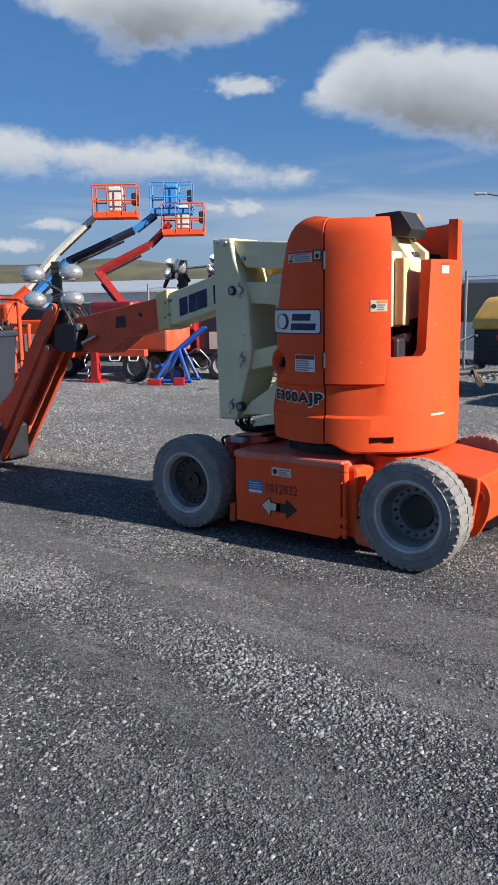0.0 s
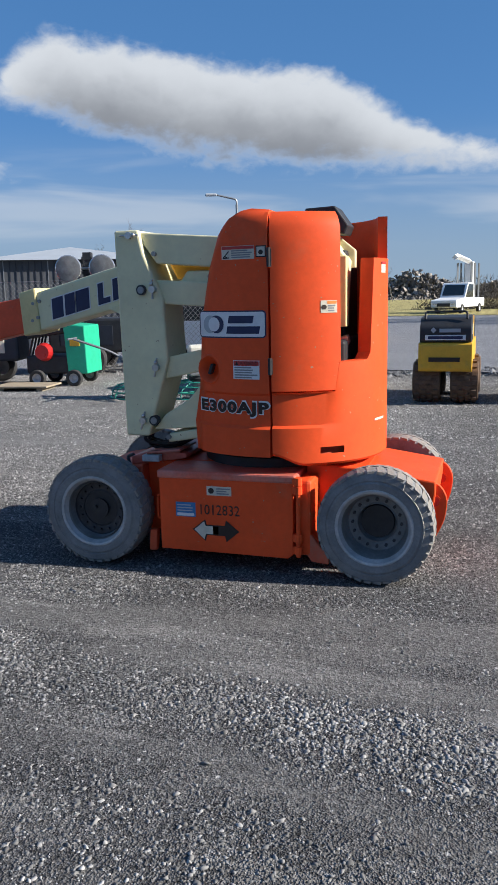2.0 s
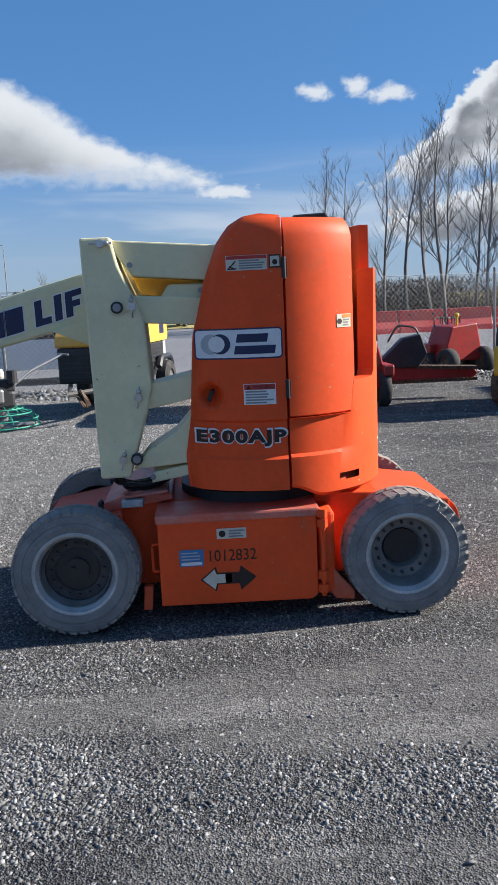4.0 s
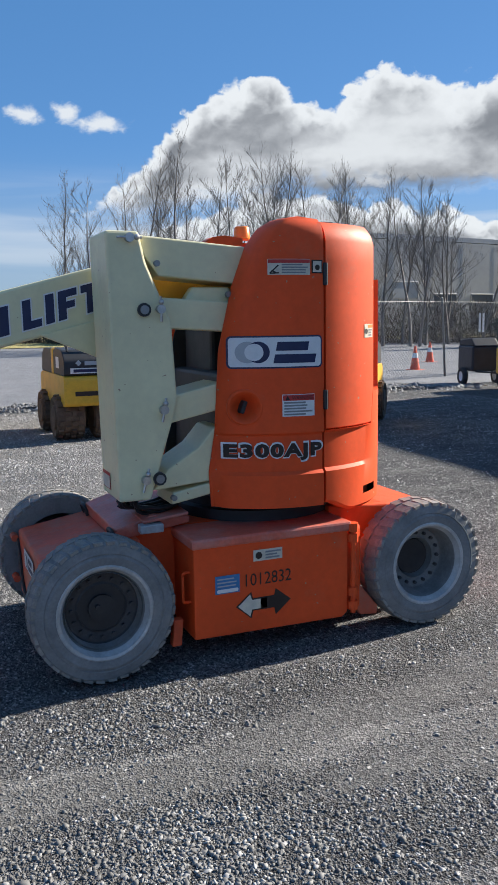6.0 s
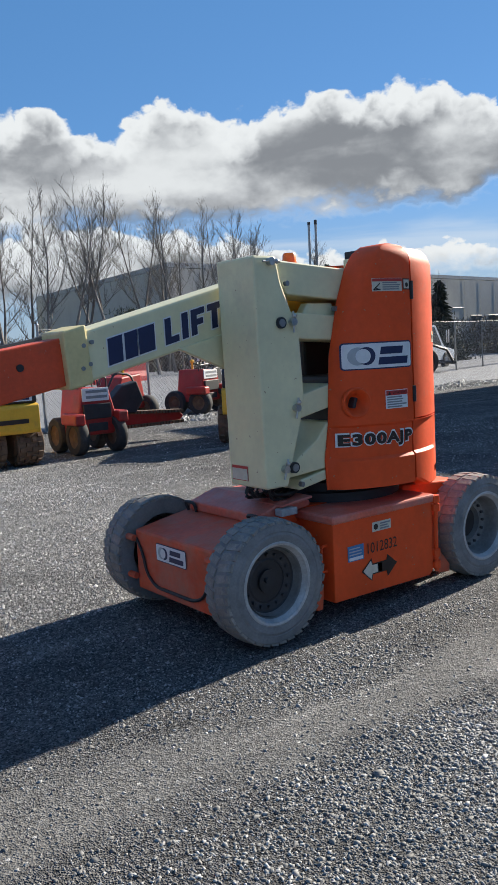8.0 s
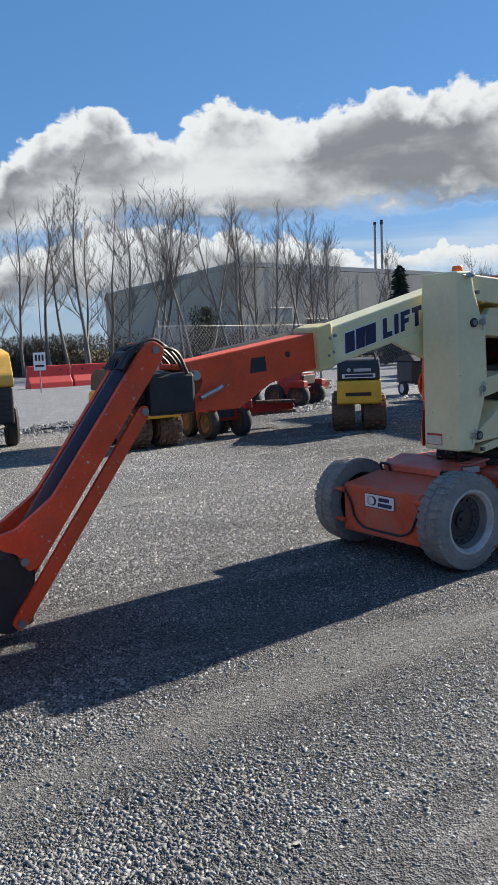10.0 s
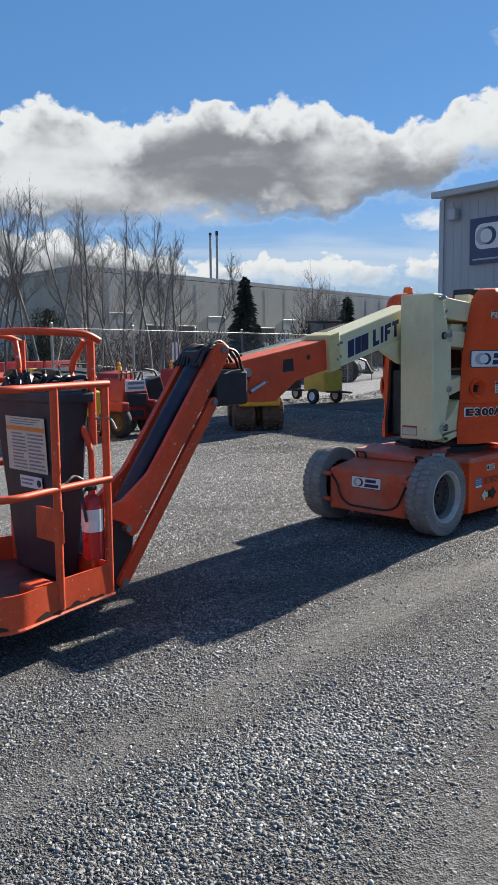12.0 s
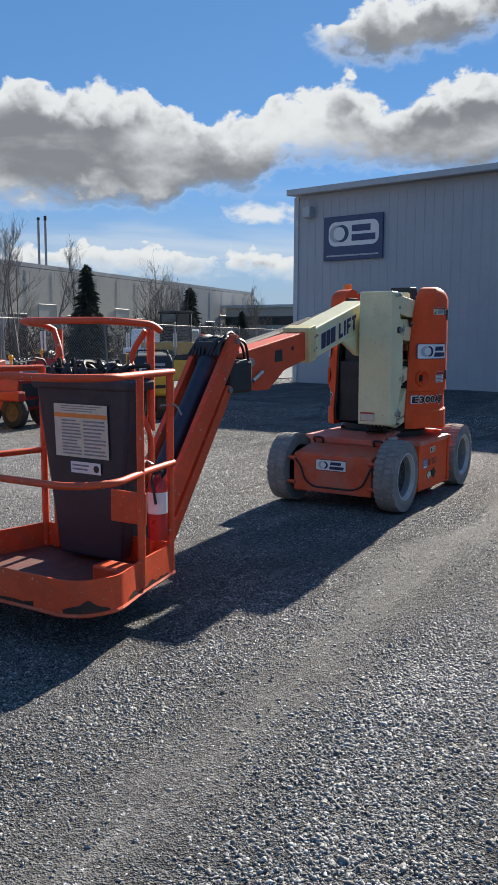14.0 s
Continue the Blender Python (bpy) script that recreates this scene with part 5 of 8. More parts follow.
def build_boom():
    b = part_empty("boom", lift)
    Y0, Y1 = -0.03, 0.20
    bm = BM()
    prism(bm, [(-1.53, 1.335), (-1.53, 1.585), (-0.42, 1.872), (-0.42, 1.60), (-0.66, 1.548)], Y0, Y1, "y", 0.014)
    part("main_section", bm, "cream", b, "cream main boom section")
    bm = BM()
    prism(bm, [(-1.575, 1.318), (-1.595, 1.60), (-1.47, 1.632), (-1.445, 1.345)], Y0 - 0.012, Y1 + 0.012, "y", 0.012)
    part("collar", bm, "cream_edge", b, "yellowed cream boom collar")
    bm = BM()
    for x, z in ((-1.50, 1.42), (-1.49, 1.53), (-1.46, 1.44), (-1.445, 1.545)):
        cyl(bm, (x, Y0, z), (x, Y0 - 0.016, z), 0.011, n=8)
    pieces("bolt", bm, "galv", b)
    bm = BM()
    prism(bm, [(-0.95, 1.49), (-0.62, 1.57), (-0.60, 1.36), (-0.66, 1.37)], Y0 - 0.02, Y0 + 0.02, "y", 0.004)
    part("lug", bm, "cream", b)
    # print on the boom: three plain blocks, then the word
    ang = math.atan2(0.287, 1.11)
    f = lambda c: (-1.355 + c.x * math.cos(ang) - c.y * math.sin(ang), Y0 - 0.0035, 1.425 + c.x * math.sin(ang) + c.y * math.cos(ang))
    g = lambda c: (f(c)[0], Y0 - 0.0015, f(c)[2])
    for k, (x0, w) in enumerate(((0.0, 0.085), (0.098, 0.075), (0.182, 0.098))):
        for nm, e, mt, ff in (("block_edge", 0.007, "white", g), ("block", 0.0, "navy", f)):
            s = sheet(x0 - e, x0 + w + e, -e, 0.128 + e, 1, 1)
            flat_decal(nm, moved(s, lambda c: (c.x + c.y * 0.25, c.y, c.z)), mt, b, ff)
    # four sturdy italic letters from plain strokes: x, y of each corner in a cell 1 wide and 1 high
    strokes = {"L": ((0, 0), (0.82, 0), (0.82, 0.26), (0.36, 0.26), (0.36, 1), (0, 1)), "I": ((0, 0), (0.38, 0), (0.38, 1), (0, 1)),
               "F": ((0, 0), (0.36, 0), (0.36, 0.36), (0.74, 0.36), (0.74, 0.60), (0.36, 0.60), (0.36, 0.75), (0.84, 0.75), (0.84, 1), (0, 1)),
               "T": ((0.26, 0), (0.62, 0), (0.62, 0.74), (0.90, 0.74), (0.90, 1), (0, 1), (0, 0.74), (0.26, 0.74))}
    for nm, e, mt, ff, lb in (("word_edge", 0.0065, "white", g, ""), ("word", 0.0, "navy", f, "navy italic word LIFT")):
        bm, x0 = BM(), 0.345
        for ch in "LIFT":
            pts = [Vector((x0 + 0.108 * u, 0.13 * w)) for u, w in strokes[ch]]
            n = len(pts)
            grown = []
            for i, q in enumerate(pts):
                d0, d1 = (q - pts[i - 1]).normalized(), (pts[(i + 1) % n] - q).normalized()
                grown.append(q + e * Vector((d0.y + d1.y, -d0.x - d1.x)))
            bm.faces.new([bm.verts.new((q.x + 0.25 * q.y, q.y, 0)) for q in grown])
            x0 += 0.108 * max(u for u, w in strokes[ch]) + 0.020
        bm.normal_update()
        bmesh.ops.triangulate(bm, faces=bm.faces)
        flat_decal(nm, bm, mt, b, ff, lb)
    # orange fly section
    fl = part_empty("fly_boom", lift)
    bm = BM()
    prism(bm, [(-1.56, 1.575), (-1.56, 1.345), (-1.93, 1.268), (-2.16, 1.13), (-2.30, 1.13), (-2.55, 1.145), (-2.60, 1.20), (-2.52, 1.21), (-2.46, 1.235), (-2.42, 1.30), (-2.44, 1.36), (-2.62, 1.38), (-2.62, 1.41)], 0.0, 0.17, "y", 0.008)
    part("section", bm, "orange_worn", fl, "worn orange fly boom section")
    bm = BM()
    prism(bm, [(-2.085, 1.335), (-2.075, 1.425), (-1.975, 1.435), (-1.965, 1.345)], -0.004, 0.01, "y", 0.0)
    cyl(bm, (-1.80, 0.01, 1.44), (-1.80, -0.006, 1.44), 0.018, n=12)
    pieces("opening", bm, "black", fl, "dark rectangular opening")
    # cable track on top
    bm = BM()
    tube(bm, [(-2.3, 0.21, 1.45), (-1.62, 0.235, 1.56), (-1.0, 0.235, 1.69), (-0.75, 0.235, 1.745)], 0.02, 6)
    tube(bm, [(-2.3, 0.25, 1.45), (-1.62, 0.275, 1.56), (-1.0, 0.275, 1.69)], 0.02, 6)
    part("cable_track", bm, "black", fl, "black cable track along the boom top")
    # rotator block and hoses at the jib head
    jb = part_empty("jib_head", lift)
    bm = BM()
    box(bm, -2.80, -2.50, -0.06, 0.23, 1.13, 1.37, 0.025)
    box(bm, -2.92, -2.72, 0.0, 0.17, 1.20, 1.50, 0.03)
    part("rotator", bm, "black", jb, "black rotary actuator block")
    bm = BM()
    cyl(bm, (-2.49, -0.05, 1.345), (-2.49, 0.22, 1.345), 0.03, n=14)
    cyl(bm, (-2.46, -0.035, 1.21), (-2.30, -0.02, 1.27), 0.014, n=8)
    pieces("pin", bm, "steel", jb, smooth=40)
    bm = BM()
    rng = random.Random(8)
    for i in range(9):
        y = -0.05 + 0.03 * i
        tube(bm, rounded([(-2.55, y, 1.36), (-2.62, y + rng.uniform(-0.03, 0.03), 1.45 + rng.uniform(0, 0.05)), (-2.74, y, 1.53 + rng.uniform(-0.02, 0.05)), (-2.88, y + rng.uniform(-0.04, 0.04), 1.51), (-2.95, y, 1.40)], 0.08), 0.010, 6)
    pieces("hose", bm, "rubber", jb, "bundle of black hoses", smooth=60)
    # jib: two side plates, the cylinder between, the levelling link below
    j = part_empty("jib", lift)
    for y in (-0.085, 0.165):
        bm = BM()
        prism(bm, rounded_outline([(-2.70, 1.505), (-2.775, 1.555), (-2.845, 1.50), (-3.40, 0.76), (-3.60, 0.62), (-3.70, 0.60), (-3.70, 0.53), (-3.60, 0.49), (-3.555, 0.39), (-3.50, 0.41), (-2.74, 1.42)], 0.03), y, y + 0.04, "y", 0.006)
        part("side_plate", bm, "orange_worn", j, "orange jib side plate")
        bm = BM()
        prism(bm, rounded_outline([(-2.825, 1.20), (-2.875, 1.19), (-3.655, 0.135), (-3.625, 0.09), (-3.575, 0.115), (-2.82, 1.14)], 0.02), y + 0.002, y + 0.036, "y", 0.006)
        part("levelling_link", bm, "orange_worn", j, "slim orange levelling link")
    bm = BM()
    cyl(bm, (-2.90, 0.06, 1.37), (-3.50, 0.06, 0.56), 0.062, n=18)
    part("cylinder", bm, "navy_cyl", j, "dark blue jib cylinder", smooth=40)
    bm = BM()
    for x, z in ((-2.765, 1.50), (-3.575, 0.45), (-2.85, 1.165), (-3.61, 0.13)):
        cyl(bm, (x, -0.098, z), (x, 0.22, z), 0.022, n=12)
    pieces("pin", bm, "galv", j, smooth=40)
    bm = BM()
    prism(bm, [(-3.50, 0.43), (-3.53, 0.11), (-3.66, 0.07), (-3.92, 0.16), (-3.92, 0.40), (-3.62, 0.50)], -0.05, 0.17, "y", 0.015)
    part("platform_support", bm, "black", j, "black platform support bracket")


OUT = [(-3.93, -0.41), (-4.30, -0.485), (-4.60, -0.575), (-4.75, -0.50), (-4.80, -0.40), (-4.80, 0.57), (-4.75, 0.67), (-4.60, 0.745), (-4.30, 0.655), (-3.93, 0.58)]


def basket_ring(z, grow=0.0):
    cx, cy = -4.35, 0.085
    return rounded([(cx + (x - cx) * (1 + grow), cy + (y - cy) * (1 + grow), z) for x, y in OUT], 0.12, 4)


def build_platform():
    p = part_empty("platform", lift)
    tagged(p, "orange work platform with tubular guard rails")
    bm = BM()
    base = rounded([(x, y, 0) for x, y in OUT], 0.12, 4)
    ring = base
    lo, hi = [bm.verts.new((v.x, v.y, 0.205)) for v in ring], [bm.verts.new((v.x, v.y, 0.225)) for v in ring]
    bm.faces.new(lo[::-1]), bm.faces.new(hi)
    for i in range(len(ring)):
        k = (i + 1) % len(ring)
        bm.faces.new((lo[i], lo[k], hi[k], hi[i]))
    part("floor", bm, "floor_red", p, "grimy dark red platform floor")
    bm = BM()
    closed = ring + [ring[0]]
    rows = [[], [], [], []]
    cx, cy = -4.35, 0.085
    for v in closed:
        d = (Vector((v.x - cx, v.y - cy, 0))).normalized() * 0.012
        rows[0].append(bm.verts.new((v.x, v.y, 0.372)))
        rows[1].append(bm.verts.new((v.x + d.x * 0.3, v.y + d.y * 0.3, 0.198)))
        rows[2].append(bm.verts.new((v.x - d.x, v.y - d.y, 0.198)))
        rows[3].append(bm.verts.new((v.x - d.x, v.y - d.y, 0.372)))
    rows.append(rows[0])
    grid_faces(bm, rows)
    bmesh.ops.remove_doubles(bm, verts=bm.verts, dist=0.0005)
    part("toe_board", bm, "orange_worn", p, "chipped orange toe board with worn black lower edge", smooth=40)
    bm = BM()
    tube(bm, [Vector((v.x, v.y, 0.20)) + (Vector((v.x - cx, v.y - cy, 0))).normalized() * 0.004 for v in ring], 0.010, 6)
    part("edge_strip", bm, "orange_dusty", p)
    # worn black patches along the lower edge
    bm = BM()
    rng = random.Random(3)
    pts = [ring[i].lerp(ring[i + 1], k / 12) for i in range(len(ring) - 1) for k in range(12)]
    for a, b in zip(pts[:-1], pts[1:]):
        if noise.noise((a.x * 5, a.y * 5, 0)) > -0.05 and a.x < -4.0:
            d = Vector((a.x - cx, a.y - cy, 0)).normalized() * 0.007
            h = 0.008 + 0.075 * abs(noise.noise((a.x * 11, a.y * 11, 3))), 0.008 + 0.075 * abs(noise.noise((b.x * 11, b.y * 11, 3)))
            bm.faces.new([bm.verts.new(q) for q in ((a.x + d.x, a.y + d.y, 0.212), (b.x + d.x, b.y + d.y, 0.212), (b.x + d.x, b.y + d.y, 0.212 + h[1]), (a.x + d.x, a.y + d.y, 0.212 + h[0]))])
    pieces("worn_edge", bm, "blackprint", p, "black worn patches")
    for z in (0.83, 1.335):
        bm = BM()
        pts = basket_ring(z)
        tube(bm, pts, 0.019, 8)
        part("guard_rail", bm, "orange_worn", p, "orange tubular guard rail", smooth=50)
    for x, y in ((-4.31, -0.487), (-3.945, -0.40), (-4.78, 0.03), (-4.31, 0.657), (-3.945, 0.575), (-4.70, -0.53), (-4.70, 0.70)):
        if (x, y) in ((-4.70, -0.53), (-4.70, 0.70), (-4.78, 0.03)):
            continue
        bm = BM()
        cyl(bm, (x, y, 0.22), (x, y, 1.335), 0.021, n=10)
        part("rail_post", bm, "orange_worn", p, "orange rail post", smooth=50)
    # console guard: two bent uprights and the high bar
    for y in (-0.27, 0.47):
        s = -1 if y < 0.1 else 1
        bm = BM()
        tube(bm, rounded([(-3.95, y, 0.23), (-3.95, y, 1.0), (-3.99, y - 0.10 * s, 1.18), (-3.99, y - 0.10 * s, 1.44), (-3.96, y - 0.02 * s, 1.56)], 0.08), 0.018, 8)
        tube(bm, [(-3.92, y - 0.02 * s, 1.0), (-3.92, y - 0.02 * s, 1.57)], 0.022, 8)
        part("console_guard", bm, "orange_worn", p, "bent orange guard tube", smooth=50)
    bm = BM()
    tube(bm, rounded([(-3.90, -0.30, 1.56), (-3.98, -0.31, 1.595), (-4.25, -0.24, 1.61), (-4.30, 0.1, 1.61), (-4.25, 0.45, 1.61), (-3.98, 0.51, 1.595), (-3.90, 0.50, 1.56)], 0.12), 0.019, 8)
    part("high_bar", bm, "orange_worn", p, "high orange guard bar", smooth=50)
    bm = BM()
    box(bm, -4.31, -4.29, -0.51, -0.28, 0.555, 0.725, 0.006)
    part("plate", bm, "orange_worn", p)
    bm = BM()
    prism(bm, [(-4.38, 0.225), (-4.22, 0.225), (-4.22, 0.30), (-4.25, 0.32), (-4.38, 0.32)], -0.46, -0.20, "y", 0.015)
    part("foot_switch", bm, "orange_worn", p, "orange foot switch guard")
    bm = BM()
    tube(bm, rounded([(-4.05, -0.43, 0.80), (-4.12, -0.36, 0.87), (-4.2, -0.42, 0.85), (-4.28, -0.47, 0.84)], 0.05), 0.006, 5)
    tube(bm, rounded([(-3.98, -0.36, 1.15), (-3.94, -0.44, 1.16), (-3.93, -0.47, 1.10)], 0.03), 0.006, 5)
    pieces("cable", bm, "galv", p)
    # storage bin with the instruction card
    c = part_empty("console", lift)
    bm = BM()
    lo = [(-4.085, -0.15), (-4.085, 0.32), (-3.96, 0.30), (-3.96, -0.13)]
    hi = [(-4.13, -0.27), (-4.13, 0.45), (-3.93, 0.43), (-3.93, -0.25)]
    a, b = [bm.verts.new((x, y, 0.25)) for x, y in lo], [bm.verts.new((x, y, 1.30)) for x, y in hi]
    bm.faces.new(a[::-1]), bm.faces.new(b)
    for i in range(4):
        bm.faces.new((a[i], a[(i + 1) % 4], b[(i + 1) % 4], b[i]))
    bevelled(bm, list(bm.edges), 0.02)
    box(bm, -4.15, -3.92, -0.28, 0.46, 1.23, 1.29, 0.015)
    part("bin", bm, "bin", c, "tapered dark plastic console bin")
    bm = BM()
    rng = random.Random(2)
    for i in range(16):
        y = -0.22 + 0.04 * i
        tube(bm, rounded([(-4.10, y, 1.30), (-4.06 + rng.uniform(-0.03, 0.03), y + rng.uniform(-0.08, 0.08), 1.35 + rng.uniform(0, 0.05)), (-3.98, y + rng.uniform(-0.1, 0.1), 1.34 + rng.uniform(0, 0.04)), (-3.95, y, 1.30)], 0.05), 0.012, 5)
    box(bm, -4.06, -3.97, -0.18, 0.36, 1.30, 1.345, 0.01)
    for y in (-0.12, 0.02, 0.22, 0.33):
        cyl(bm, (-4.03, y, 1.34), (-4.04, y + 0.01, 1.40), 0.010, 0.014, n=8)
    pieces("control", bm, "rubber", c, "black control panel with levers and cables", smooth=60)
    f0 = lambda o: (lambda q: (-4.092 - 0.043 * (q.y - 0.25) - o, -q.x, q.y))
    flat_decal("card", sheet(-0.295, 0.108, 0.84, 1.145), "offwhite", c, f0(0.003), "yellowed instruction card")
    flat_decal("card_header", sheet(-0.292, 0.105, 1.068, 1.092), "orangelabel", c, f0(0.0045))
    flat_decal("card_print", bars(11, None, -0.24, -0.09, 0.85, 1.06, 0.45), "bar_grey", c, f0(0.0045))
    flat_decal("card_print", bars(10, None, -0.075, 0.10, 0.85, 1.06, 0.45), "bar_grey", c, f0(0.0045))
    flat_decal("card_print", bars(3, None, -0.24, 0.09, 1.10, 1.14, 0.4), "bar_grey", c, f0(0.0045))
    flat_decal("small_card", sheet(-0.185, 0.042, 0.748, 0.815), "white", c, f0(0.003), "small white card")
    flat_decal("small_card_print", bars(2, None, -0.17, -0.03, 0.76, 0.805, 0.45), "bar_grey", c, f0(0.0045))
    flat_decal("small_card_print", disc(0.01, 0.78, 0.022, 8), "blackprint", c, f0(0.0045))
    # fire extinguisher strapped to the rail
    e = part_empty("fire_extinguisher", lift)
    m = Matrix.Translation((-4.03, -0.375, 0))
    bm = BM()
    lathe(bm, [(0.0005, 0.405), (0.05, 0.41), (0.055, 0.43), (0.055, 0.70), (0.045, 0.735), (0.02, 0.755), (0.018, 0.775), (0.0005, 0.778)], m, 20)
    part("bottle", bm, "extred", e, "red extinguisher bottle", smooth=40)
    bm = BM()
    lathe(bm, [(0.0562, 0.56), (0.0562, 0.68)], m, 20)
    part("label", bm, "white", e, smooth=40)
    bm = BM()
    box(bm, -4.06, -4.0, -0.385, -0.365, 0.775, 0.80, 0.004)
    tube(bm, rounded([(-4.06, -0.375, 0.79), (-4.10, -0.39, 0.76), (-4.09, -0.41, 0.62)], 0.04), 0.008, 6)
    part("valve", bm, "black", e)


build_chassis()
for sd in (-1, 1):
    build_battery_box(sd)
for wx in (-0.825, 0.825):
    for wy in (-0.525, 0.525):
        wheel(lift, wx, wy, -1 if wy < 0 else 1)
build_hood()
build_tower()
build_boom()
build_platform()
# board on the front axle housing
brand_board(lift, lambda c, o: (-1.047 - o, -c.x, c.y), -0.155, 0.145, 0.345, 0.445, 0.002)

# ---------------------------------------------------------------- buildings


def yard_building():
    """Grey metal-sided hall whose shadow falls over the yard."""
    b = thing("yard_building", "grey-blue metal-sided equipment hall with a sign", "building", at=(17.0, 10.15, 0), turn=-7)
    L, D, H = 46.0, 24.0, 6.15
    bm = BM()
    box(bm, 0.0, 0.25, -L, 0, 0, H)
    part("wall", bm, "metal_wall", b, "ribbed grey-blue metal siding")
    bm = BM()
    for i in range(int(L / 0.3)):
        y = -0.15 - 0.3 * i
        prism(bm, [(y - 0.05, 0.1), (y + 0.05, 0.1), (y + 0.05, H - 0.2), (y - 0.05, H - 0.2)], -0.007, 0.003, "x")
    tagged(part("rib", bm, "metal_wall", b), kind="stuff")
    bm = BM()
    box(bm, 0.25, D, -0.25, 0, 0, H)
    box(bm, 0.25, D, -L, -L + 0.25, 0, H)
    box(bm, D - 0.25, D, -L + 0.25, -0.25, 0, H)
    part("wall", bm, "metal_wall", b)
    bm = BM()
    prism(bm, [(-0.35, H - 0.02), (-0.35, H + 0.16), (D / 2, H + 1.3), (D + 0.35, H + 0.16), (D + 0.35, H - 0.02), (D / 2, H + 1.1)], -L - 0.3, 0.1, "y")
    part("roof", bm, "siding_trim", b, "low pitched metal roof")
    bm = BM()
    box(bm, -0.42, -0.30, -L - 0.3, 0.1, H - 0.02, H + 0.17, 0.02)
    part("gutter", bm, "siding_trim", b)
    bm = BM()
    box(bm, -0.05, 0.04, -0.14, 0.04, 0.0, H - 0.05, 0.01)
    part("corner_trim", bm, "siding_trim", b)
    bm = BM()
    box(bm, -0.30, -0.03, -0.75, -0.45, H - 0.75, H - 0.40, 0.03)
    cyl(bm, (-0.2, -0.6, H - 0.40), (-0.2, -0.6, H - 0.2), 0.03, n=8)
    part("wall_lamp", bm, "siding_trim", b)
    s = part_empty("sign", b)
    tagged(s, "navy board with a pale rounded panel, discs and bars")
    y0, y1, z0, z1 = -3.35, -1.18, 3.98, 5.36
    bm = BM()
    box(bm, -0.10, -0.035, y0, y1, z0, z1, 0.01)
    part("board", bm, "sign_navy", s)
    f = lambda k: (lambda c: (-0.104 - 0.003 * k, -c.x, c.y))
    flat_decal("panel", sheet(1.38, 3.22, z0 + 0.44, z1 - 0.18, 8, 2, r=0.25), "white", s, f(0))
    flat_decal("disc", disc(1.68, 4.81, 0.27), "grey_print", s, f(1))
    flat_decal("disc", disc(1.86, 4.81, 0.27), "sign_navy", s, f(1.5))
    flat_decal("disc", disc(1.78, 4.81, 0.21), "white", s, f(2))
    for zz, x1 in ((4.85, 2.92), (4.56, 3.10)):
        flat_decal("word_bar", sheet(2.24, x1, zz, zz + 0.2), "sign_navy", s, f(1))
    flat_decal("line_bar", sheet(1.30, 3.22, z0 + 0.12, z0 + 0.17), "grey_print", s, f(0))


def long_wall(bm, a, b, z0, z1, thick=0.3):
    a, b = Vector((*a, 0)), Vector((*b, 0))
    d = (b - a).normalized()
    n = Vector((-d.y, d.x, 0)) * thick
    q = [a, b, b + n, a + n]
    lo, hi = [bm.verts.new((p.x, p.y, z0)) for p in q], [bm.verts.new((p.x, p.y, z1)) for p in q]
    bm.faces.new(lo[::-1]), bm.faces.new(hi)
    for i in range(4):
        bm.faces.new((lo[i], lo[(i + 1) % 4], hi[(i + 1) % 4], hi[i]))


